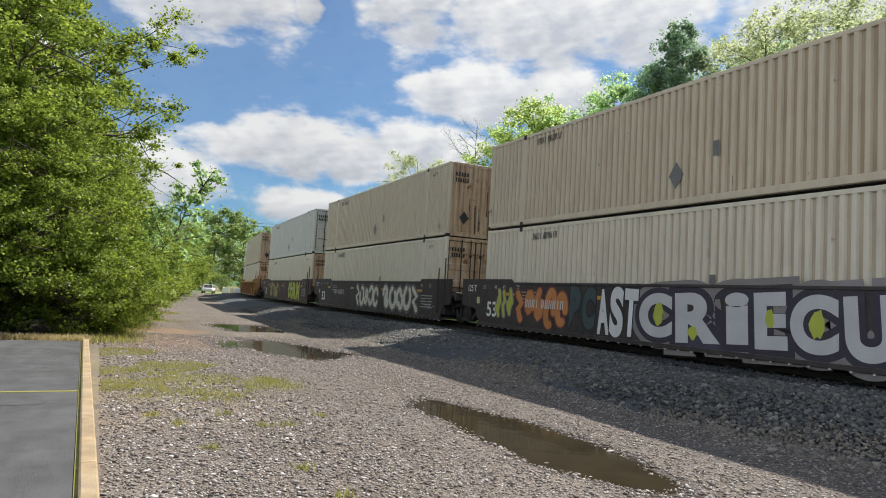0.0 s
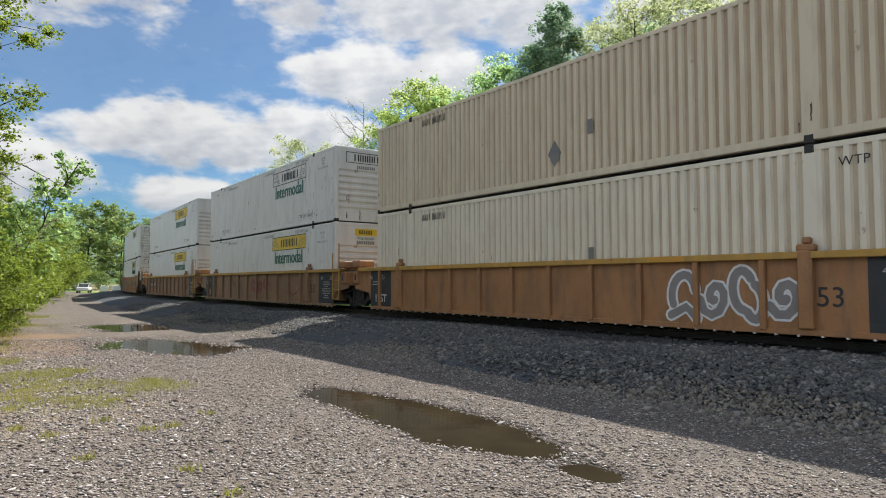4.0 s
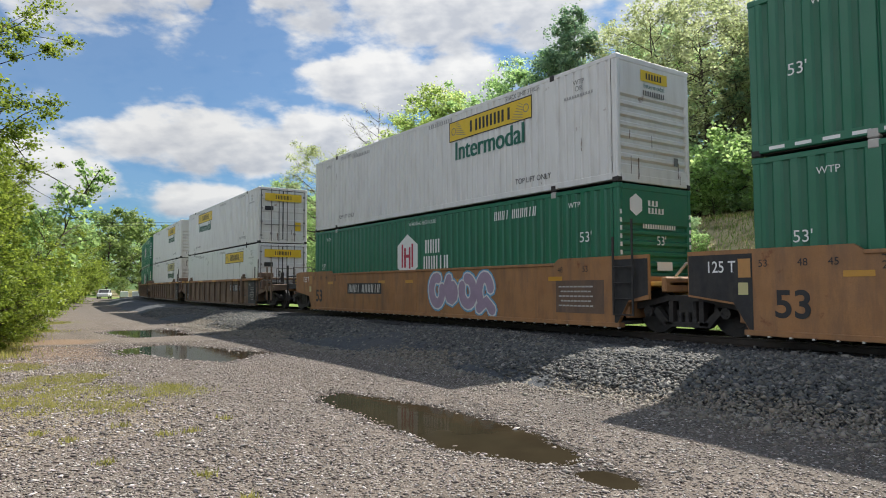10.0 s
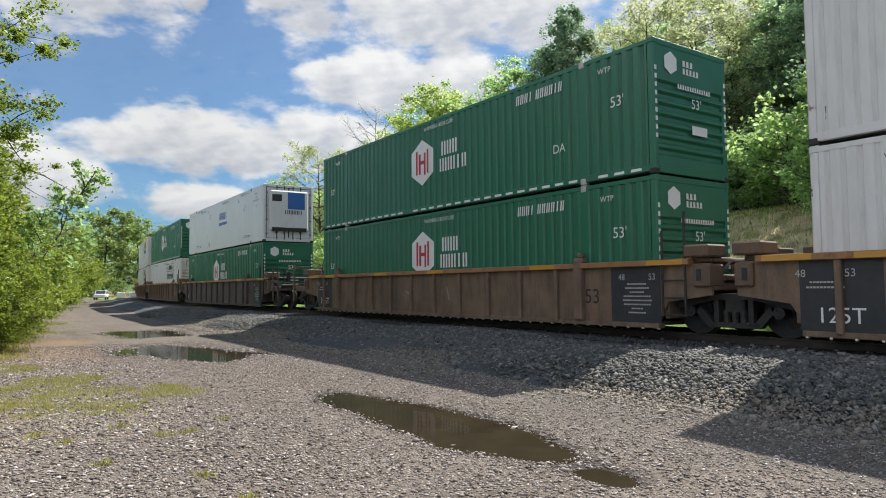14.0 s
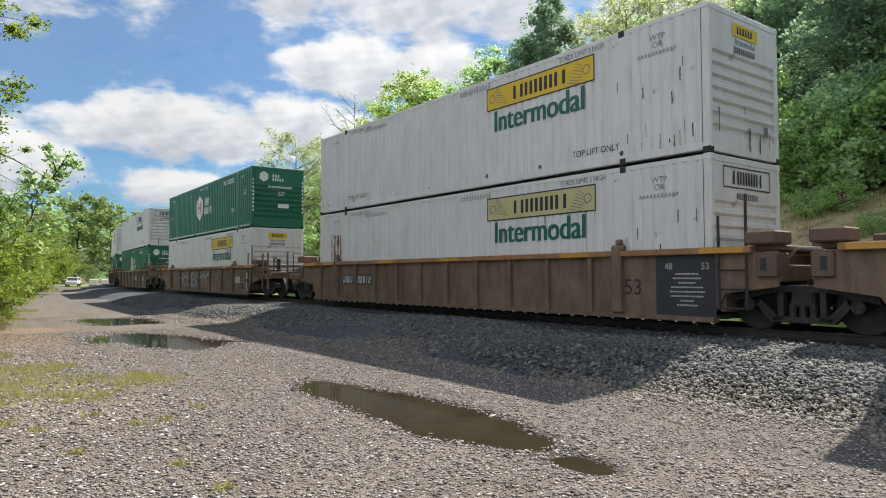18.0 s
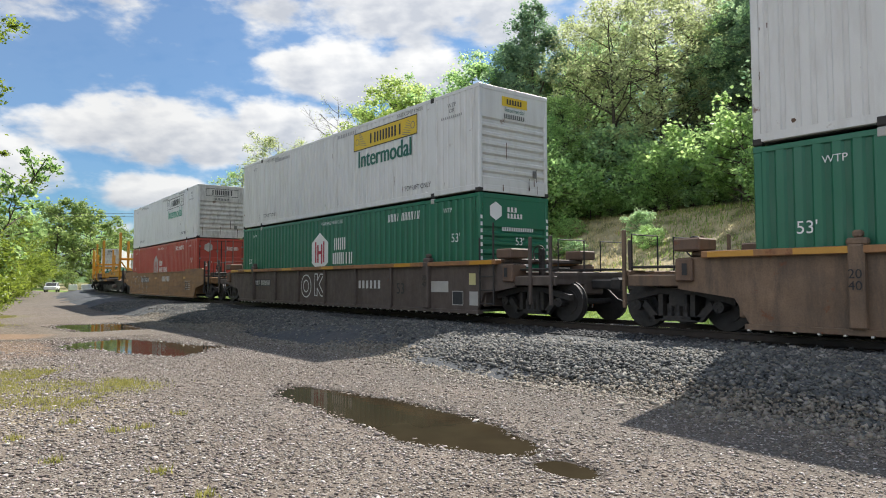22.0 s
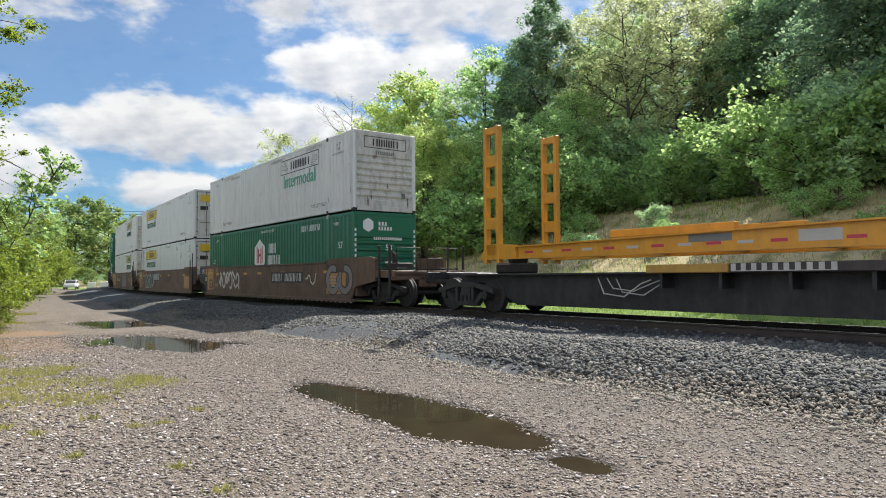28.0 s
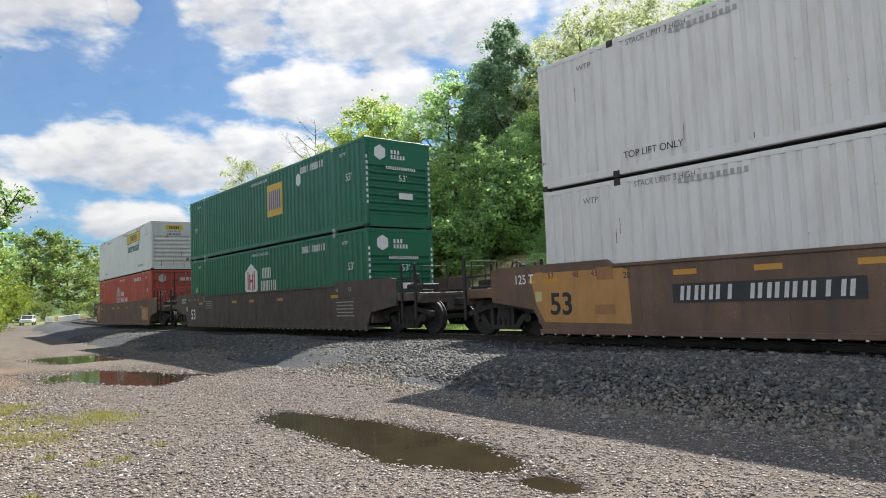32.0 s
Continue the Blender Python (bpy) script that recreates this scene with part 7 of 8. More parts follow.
        for x in (-5.6, -2.8, 0.0, 2.8, 5.6):
            part("weld_seam", lambda: MB().box(-0.02, 0.02, -1.448, -1.44, 0.2, 1.47), paint, c, key=("seam", colour), at=(x, 0, 0))
    return c


def plaque(c, x, z, w, h, n, sy=-1.45, dark=True, bold=M_LETTER3):
    """The car's reporting mark as bars on a dark band."""
    if dark:
        flat(c, rect(w * 1.08, h * 1.35), x, z, M_DKPANEL, sy, "number_band", "dark band with the car's mark")
    bars(c, x, z, w, h, n, bold, sy - 0.004, "number_marking")


def stroke(mb, pts, w, y):
    """A painted line of width w through pts (x, z)."""
    P = [Vector((a, b)) for a, b in pts]
    L_, R_ = [], []
    for i, p in enumerate(P):
        d = (P[min(i + 1, len(P) - 1)] - P[max(i - 1, 0)]).normalized()
        n = Vector((-d.y, d.x)) * w / 2
        L_.append(p + n)
        R_.append(p - n)
    v = [(q.x, y, q.y) for q in L_] + [(q.x, y, q.y) for q in R_]
    k = len(P)
    mb.add(v, [(i, i + 1, k + i + 1, k + i) for i in range(k - 1)])
    for p in (P[0], P[-1]):
        mb.add([(p.x + w / 2 * math.cos(t), y - 0.0004, p.y + w / 2 * math.sin(t)) for t in (j * 0.7854 for j in range(8))], [tuple(range(8))])


def arc(cx, cz, rx, rz, a0, a1, n=10):
    return [(cx + rx * math.cos(radians(a0 + (a1 - a0) * i / n)), cz + rz * math.sin(radians(a0 + (a1 - a0) * i / n))) for i in range(n + 1)]


def glyph(rg, cx, cz, w, h):
    """Strokes of one fat sprayed form: hooks, loops and bolts at odd angles, no letter of any alphabet."""
    a, b, k, t = w / 2, h / 2, rg.randrange(5), rg.uniform(-40, 40) + rg.choice((0, 90, 180, 270))
    if k == 0:
        return [arc(cx, cz, a, b, t, t + 300, 16)]
    if k == 1:
        return [arc(cx - a * 0.3, cz + b * 0.2, a * 0.7, b * 0.8, t, t + 230, 12), arc(cx + a * 0.35, cz - b * 0.25, a * 0.6, b * 0.7, t + 180, t + 400, 12)]
    if k == 2:
        return [[(cx + a * rg.uniform(-1, -0.5), cz + b), (cx + a * rg.uniform(0.2, 0.8), cz + b * 0.25), (cx - a * rg.uniform(0.2, 0.7), cz - b * 0.2), (cx + a * rg.uniform(0.3, 1), cz - b)]]
    if k == 3:
        return [[(cx + a * (1 - j / 14) * math.cos(radians(t + j * 38)), cz + b * (1 - j / 14) * math.sin(radians(t + j * 38))) for j in range(13)]]
    return [arc(cx, cz + b * 0.1, a * 0.9, b * 0.9, t, t + 200, 10), [(cx - a, cz - b * 0.9), (cx + a * 0.2, cz - b * 0.5), (cx + a, cz - b)]]


PAINTS = {
    "silver": mat("silver_spray_paint", (0.5, 0.5, 0.5), 0.45, vary=0.1), "bone": mat("bone_spray_paint", (0.6, 0.58, 0.5), 0.6, vary=0.1), "lime": mat("lime_spray_paint", (0.42, 0.46, 0.06), 0.6, vary=0.1),
    "orange": mat("orange_spray_paint", (0.5, 0.2, 0.06), 0.6, vary=0.15), "violet": mat("violet_spray_paint", (0.32, 0.24, 0.32), 0.6, vary=0.12), "mint": mat("mint_spray_paint", (0.3, 0.42, 0.34), 0.6, vary=0.1),
    "sky": mat("sky_blue_spray_paint", (0.12, 0.33, 0.5), 0.6, vary=0.12), "black": M_INK, "white": mat("white_spray_paint", (0.62, 0.62, 0.6), 0.6, vary=0.1), "teal": mat("teal_spray_paint", (0.05, 0.22, 0.22), 0.6, vary=0.15),
    "rust": mat("brick_red_spray_paint", (0.2, 0.05, 0.045), 0.6, vary=0.2), "amber": mat("amber_spray_paint", (0.42, 0.27, 0.05), 0.6, vary=0.15), "grey": mat("grey_spray_paint", (0.22, 0.2, 0.19), 0.6, vary=0.1), "plum": mat("plum_spray_paint", (0.035, 0.028, 0.045), 0.6, vary=0.15), "pine": mat("pine_spray_paint", (0.045, 0.07, 0.07), 0.6, vary=0.15), "bark": mat("brown_spray_paint", (0.075, 0.056, 0.047), 0.7, vary=0.15),
}


def graffiti(c, x0, x1, z0, z1, n, fill, line, seed, thick=0.24, halo=None):
    """Sprayed signs in a row: fat strokes with an outline, as plain shapes."""
    rg = random.Random(seed)
    y = -1.447
    p = (x1 - x0) / n
    for i in range(n):
        a, b, h = MB(), MB(), MB()
        cx = x0 + (i + 0.5) * p
        hh = (z1 - z0) * rg.uniform(0.82, 1.0)
        cz = z0 + (z1 - z0) / 2 + rg.uniform(-0.05, 0.05)
        w = p * 1.12
        th = min(thick, w * 0.4, hh * 0.32)
        dy = 0.0006 * (i % 3)
        for st in glyph(rg, cx, cz, w - th, hh - th - 0.06):
            sk = rg.uniform(-0.08, 0.14)
            st = [(q + (r_ - cz) * sk, r_) for q, r_ in st]
            if halo:
                stroke(h, st, th + 0.18, y - dy)
            stroke(b, st, th + 0.09, y - 0.003 - dy)
            stroke(a, st, th, y - 0.006 - dy)
            dy += 0.0008
        if halo:
            part("graffiti_halo", h, PAINTS[halo], c)
        part("graffiti", a, PAINTS[fill], c, "sprayed bubble form in %s" % fill)
        part("graffiti_outline", b, PAINTS[line], c)


def sprayed(c, words, spans, z0, z1, fill, line, fat=0.045, edge=0.075, halo=None, seed=0):
    """A sprayed word: one fat outlined letter for each span (x0, x1), a little crooked."""
    rg = random.Random(seed)
    for i, (w, (x0, x1)) in enumerate(zip(words, spans)):
        core = text_mesh(w, 1.0, PAINTS[fill], "sprayed" + fill, fat)
        xs, zs = [v.co.x for v in core.vertices], [v.co.z for v in core.vertices]
        sx, sz = (x1 - x0) / (max(xs) - min(xs)), (z1 - z0) * rg.uniform(0.92, 1.02) / (max(zs) - min(zs))
        mid = pose((x0 + x1) / 2, 0, (z0 + z1) / 2 + rg.uniform(-0.03, 0.03), 0, rg.uniform(-4, 4), 0)
        fit = Matrix.Diagonal((sx, 1, sz, 1)) @ Matrix.Translation((-(max(xs) + min(xs)) / 2, 0, -(max(zs) + min(zs)) / 2))
        layers = [("graffiti", fill, fat, 0.0062), ("graffiti_outline", line, fat + edge, 0.0036)] + ([("graffiti_halo", halo, fat + edge * 2.0, 0.0014)] if halo else [])
        for nm, col, th, up in layers:
            ob = new(nm, text_mesh(w, 1.0, PAINTS[col], "sprayed" + col, th))
            ob.parent = c
            ob.matrix_basis = Matrix.Translation((0, -1.447 - up - 0.0005 * (i % 2), 0)) @ mid @ fit
            if nm == "graffiti":
                ob["label"] = "sprayed %s letter with %s outline" % (fill, line)


def patch(c, x, z, rx, rz, paint, seed, y=-1.4485, name="sprayed_patch"):
    """An uneven sprayed blot."""
    rg = random.Random(seed)
    pts = [(x + rx * rg.uniform(0.75, 1.1) * math.cos(j * 0.3927), y, z + rz * rg.uniform(0.75, 1.1) * math.sin(j * 0.3927)) for j in range(16)]
    part(name, MB().add(pts, [tuple(range(16))]), PAINTS[paint], c)


def tag(c, x, z, w, h, paint, seed, th=0.05):
    """A quick scrawled sprayed tag."""
    rg = random.Random(seed)
    mb = MB()
    pts = []
    n = int(w / 0.12)
    for i in range(n):
        pts.append((x - w / 2 + w * i / n + rg.uniform(-0.08, 0.08), z + rg.uniform(-h / 2, h / 2)))
    sm = []
    for i in range(len(pts) - 1):
        for k in range(3):
            t = k / 3
            sm.append((pts[i][0] * (1 - t) + pts[i + 1][0] * t, pts[i][1] * (1 - t) + pts[i + 1][1] * t))
    stroke(mb, sm, th, -1.449)
    part("graffiti_tag", mb, PAINTS[paint], c)


# every car: place in the train, then its kind, colour and words, its upper and its lower container
MOVERS = []          # (thing, place along the train, height above the rail)


def unit(o, ends, kind, colour, label, upper, lower, paint=None, panel=True):
    c = well_car(kind, colour, label, ends, panel)
    if paint:
        paint(c)
    MOVERS.append((c, o, 0.0))
    MOVERS.append((container(**lower, seed=int(o * 7)), o, 0.39))
    MOVERS.append((container(**upper, seed=int(o * 7) + 3), o, 0.39 + CH + 0.01))


def tan(end="vribs", style="tan", rusty=False, label=None):
    return dict(style=style, end=end, rusty_end=rusty, label=label or "weathered %s corrugated container with dark diamond placard" % {"tan": "tan", "cream": "cream", "grey": "pale grey"}[style])


def white(plate="yellow", word="green", end="hribs", style="white", rusty=False, px=3.5, label=None):
    how = {"yellow": "with yellow name panel", "faded": "with faded yellow name panel", "outline": "with outlined name panel", None: "without name panel"}[plate]
    return dict(style=style, end=end, plate=plate, word=word, plate_x=px, rusty_end=rusty, label=label or ("%s white ribbed container %s" % ({"white": "dusty", "chip": "chipped and rusting", "smooth": "smooth-sided"}[style], how)))


def green(stripe=True, logo="hex"):
    return dict(style="green", end="hribs", logo=logo, stripe=stripe, label="green corrugated container with white hexagon sign" + (" and reflector strips" if stripe else ""))


def red():
    return dict(style="red", end="doors", logo="greyhex", stripe=False, label="faded red corrugated container with pale hexagon sign")


def build_train():
    posts = "%s well car with upright side stakes"
    slab = "%s well car with plain deep sides"
    # leading unit, out of view, added for the shadow it casts
    unit(-7.78, "ca", "slab", "slate", slab % "sooty maroon", tan(), tan(style="cream"))

    def p_a(c):
        sprayed(c, "CRiECU", ((-0.66, 0.36), (0.45, 1.64), (1.78, 2.34), (2.46, 3.16), (3.22, 4.14), (4.24, 5.1)), 0.3, 1.4, "silver", "plum", 0.05, 0.1, "grey", 31)
        sprayed(c, "AST", ((-2.16, -1.72), (-1.68, -1.2), (-1.18, -0.72)), 0.22, 1.46, "white", "black", 0.05, 0.05, None, 32)
        sprayed(c, "BC", ((-3.3, -2.8), (-2.76, -2.24)), 0.3, 1.46, "pine", "black", 0.07, 0.06, None, 33)
        graffiti(c, 5.3, 8.1, 0.2, 1.48, 2, "silver", "plum", 31, 0.34, "grey")
        graffiti(c, -6.0, -3.4, 0.22, 1.47, 5, "orange", "rust", 32, 0.3)
        graffiti(c, -7.1, -6.1, 0.4, 1.4, 3, "lime", "grey", 62, 0.12)
        for x, z, rx, rz, k in ((-0.05, 0.85, 0.16, 0.3, 1), (0.95, 0.5, 0.14, 0.16, 2), (2.8, 0.9, 0.1, 0.2, 3), (3.75, 0.85, 0.16, 0.28, 4)):
            patch(c, x, z, rx, rz, "lime", k, -1.455)
        plaque(c, -4.5, 0.92, 1.9, 0.24, 10, -1.456, dark=False)
    unit(11.4, "aa", "slab", "slate", slab % "graffiti-covered sooty maroon", tan(style="tan"), tan(style="cream"), p_a)

    def p_b(c):
        graffiti(c, -1.6, 1.6, 0.25, 1.42, 5, "bone", "black", 33, 0.2, "grey")
        graffiti(c, 2.2, 6.2, 0.22, 1.45, 5, "bone", "black", 34, 0.24, "grey")
        plaque(c, -4.4, 0.95, 1.7, 0.24, 10, dark=False, bold=M_LETTER2)
        tag(c, 7.3, 0.6, 0.9, 0.35, "violet", 3, 0.03)
    unit(30.61, "aa", "slab", "slate", slab % "sooty maroon graffiti-sprayed", tan(rusty=True), tan(end="doors", style="cream", rusty=True), p_b)

    def p_c(c):
        graffiti(c, -5.6, -2.2, 0.2, 1.45, 6, "amber", "teal", 35, 0.2)
        sprayed(c, "OURM", ((1.95, 2.75), (2.8, 3.65), (3.7, 4.55), (4.6, 5.65)), 0.22, 1.44, "lime", "black", 0.07, 0.05, None, 36)
        plaque(c, 3.0, 0.95, 2.2, 0.22, 10, -1.457, dark=False)
        tag(c, 0.3, 1.05, 1.1, 0.6, "white", 5, 0.025)
        tag(c, -1.6, 0.8, 1.3, 0.9, "teal", 6, 0.06)
    unit(49.78, "ac", "slab", "maroon", slab % "maroon", tan(end="doors", style="grey"), tan(style="cream", rusty=True), p_c)

    def p_d(c):
        graffiti(c, 3.4, 6.0, 0.2, 1.3, 4, "grey", "white", 37, 0.16)
    unit(72.77, "ca", "posts", "orange", posts % "weathered orange", tan(rusty=True), tan(end="doors", style="cream", rusty=True), p_d)

    def p_f(c):
        tag(c, -3.2, 0.95, 0.5, 0.4, "black", 8, 0.05)
        graffiti(c, -0.6, 1.6, 0.45, 1.2, 3, "rust", "rust", 51, 0.1)
        tag(c, 4.4, 0.6, 1.6, 0.3, "rust", 52, 0.06)
    unit(92.04, "aa", "posts", "fawn", posts % "sun-faded orange", white("outline", "green", style="chip"), white("yellow"), p_f)
    unit(111.25, "ac", "posts", "fawn", posts % "sun-faded orange", white("yellow"), dict(white("yellow"), blotch=6.95), lambda c: plaque(c, -5.2, 0.85, 1.9, 0.25, 10), "front")

    def p_h(c):
        plaque(c, 2.6, 0.98, 2.8, 0.3, 10)
        graffiti(c, -5.4, -2.4, 0.3, 1.3, 4, "grey", "teal", 38, 0.16)
    unit(134.03, "ca", "slab", "orange", slab % "weathered orange", white("faded", None), white("faded", "green"), p_h)

    def p_i(c):
        patch(c, 4.0, 0.8, 1.95, 0.62, "teal", 7)
        sprayed(c, "SHUK", ((2.3, 3.15), (3.2, 4.05), (4.1, 4.95), (5.0, 5.85)), 0.3, 1.38, "mint", "black", 0.055, 0.07, "sky", 39)
        tag(c, 0.4, 0.85, 1.0, 0.5, "orange", 9, 0.1)
    unit(153.19, "aa", "slab", "orange", slab % "weathered orange", green(), green(False), p_i)

    def p_j(c):
        plaque(c, -3.5, 0.95, 2.4, 0.28, 10)
        graffiti(c, 0.8, 3.9, 0.22, 1.47, 4, "violet", "white", 40, 0.3, "sky")
    unit(172.43, "ac", "slab", "orange", slab % "weathered orange", white("yellow"), green(False), p_j)

    def p_k(c):
        plaque(c, 4.6, 1.0, 2.2, 0.3, 10)
    unit(195.88, "ca", "posts", "brown", posts % "rusty brown", white("yellow", "green", "doors", px=-3.3), white("yellow", None, "doors", "smooth", px=3.7), p_k)
    unit(215.08, "aa", "posts", "brown", posts % "rusty brown", white("yellow"), white("faded"))

    def p_m(c):
        tag(c, -1.2, 0.8, 0.7, 0.7, "grey", 11, 0.05)
        tag(c, 0.9, 0.8, 0.3, 1.0, "grey", 12, 0.06)
    unit(234.32, "ac", "posts", "brown", posts % "rusty brown", green(), green(False), p_m)
    unit(257.64, "ca", "posts", "dusk", posts % "dusty dark brown",
         dict(style="reefer", end="doors", logo="blue", label="white refrigerated container with blue writing and cooling unit"), green(False))
    unit(276.91, "aa", "posts", "brown", posts % "rusty brown", green(), white("outline", "green"))
    unit(296.21, "ac", "posts", "brown", posts % "rusty brown", white("yellow", style="chip"), dict(white("faded", style="chip"), blotch=-6.85), lambda c: plaque(c, -5.0, 0.85, 1.9, 0.25, 10), "front")

    def p_q(c):
        band = MB()
        stroke(band, [(-4.75 + 0.11 * i, 0.84 + 0.07 * math.sin(i * 0.55) + 0.003 * i) for i in range(56)] + [(1.55, 1.12), (1.75, 1.06), (1.9, 0.98)], 0.11, -1.4475)
        part("graffiti_band", band, PAINTS["mint"], c, "sprayed mint green wavy band")
        sprayed(c, "ROEKY", ((-3.86, -3.06), (-2.92, -2.4), (-1.88, -1.12), (-1.02, -0.24), (0.16, 0.86)), 0.34, 1.24, "grey", "plum", 0.05, 0.035, None, 41)
        sprayed(c, "oo", ((-4.38, -4.1), (0.98, 1.26)), 0.66, 1.06, "grey", "plum", 0.04, 0.035, None, 43)
        rg = random.Random(4)
        for i in range(15):
            r_ = rg.uniform(0.02, 0.075)
            patch(c, rg.uniform(-4.4, 1.7), rg.choice((rg.uniform(0.35, 0.6), rg.uniform(0.95, 1.25))), r_, r_, rg.choice(("mint", "grey", "bone")), i, -1.4472 - 0.00002 * i)
    unit(319.64, "cc", "posts", "brown", posts % "rusty brown graffiti-sprayed", green(), white("yellow"), p_q, False)

    def p_r(c):
        plaque(c, 2.75, 0.82, 1.5, 0.3, 3, dark=False)
        tag(c, -0.9, 0.7, 0.45, 0.5, "white", 14, 0.03)
    unit(343.04, "cc", "posts", "brown", posts % "rusty brown", white("outline", "green", style="chip"), green(False), p_r, False)

    def p_s(c):
        plaque(c, -5.6, 0.9, 1.6, 0.2, 10)
        sprayed(c, "OK", ((-1.9, -1.15), (-0.82, -0.12)), 0.42, 1.2, "bark", "white", 0.03, 0.04, None, 42)
        plaque(c, 2.9, 0.85, 1.4, 0.25, 3, dark=False)
    unit(366.44, "cc", "posts", "dusk", posts % "dusty dark brown", white("yellow"), green(False), p_s, False)

    def p_t(c):
        for k in range(4):
            mb = MB()
            stroke(mb, arc(-7.0 + 1.15 * k, 0.15, 0.75, 1.2, 165 - 20 * k, 25 - 20 * k, 12), 0.02, -1.4492 - 0.0004 * k)
            part("graffiti_tag", mb, PAINTS["white"], c)
        plaque(c, -3.4, 1.08, 2.2, 0.24, 10)
        plaque(c, 2.1, 1.12, 1.9, 0.3, 3, dark=False)
    unit(389.34, "cc", "slab", "umber", slab % "dusty umber", white("outline", "faded"), red(), p_t)

    def p_v(c):
        plaque(c, 2.6, 0.98, 3.0, 0.32, 10)
        graffiti(c, -6.0, -3.0, 0.4, 1.35, 6, "bone", "grey", 43, 0.1)
        graffiti(c, 6.3, 8.2, 0.25, 1.5, 2, "grey", "black", 44, 0.22)
        tag(c, 5.0, 0.95, 1.0, 0.7, "bone", 16, 0.05)
    unit(470.76, "ca", "slab", "tawny", slab % "tawny brown", white("outline", "faded"), green(False), p_v)

    def p_w(c):
        plaque(c, -1.6, 1.1, 1.7, 0.42, 3)
        graffiti(c, -5.75, -2.7, 0.22, 1.4, 4, "pine", "white", 45, 0.36)
        tag(c, 1.9, 0.85, 2.4, 0.6, "black", 17, 0.06)
    unit(489.99, "aa", "slab", "tawny", slab % "tawny brown", white("yellow", "green", "doors", px=-4.4), dict(white("yellow", "green", "doors", "smooth", px=-4.4), cage=True), p_w)

    def p_x(c):
        plaque(c, -3.25, 0.9, 3.0, 0.26, 10)
        graffiti(c, 0.0, 2.9, 0.2, 1.45, 3, "grey", "sky", 46, 0.26)
        tag(c, 5.3, 0.9, 1.0, 0.6, "white", 18, 0.04)
    unit(509.19, "ac", "slab", "tawny", slab % "tawny brown", white("faded"), white("faded"), p_x)
    unit(532.64, "cc", "slab", "dusk", slab % "dusty dark brown", dict(style="green", end="hribs", logo="square", stripe=False, label="green corrugated container with amber square sign"), green(False))
    unit(555.89, "ca", "slab", "tawny", slab % "tawny brown", white("yellow"), red())


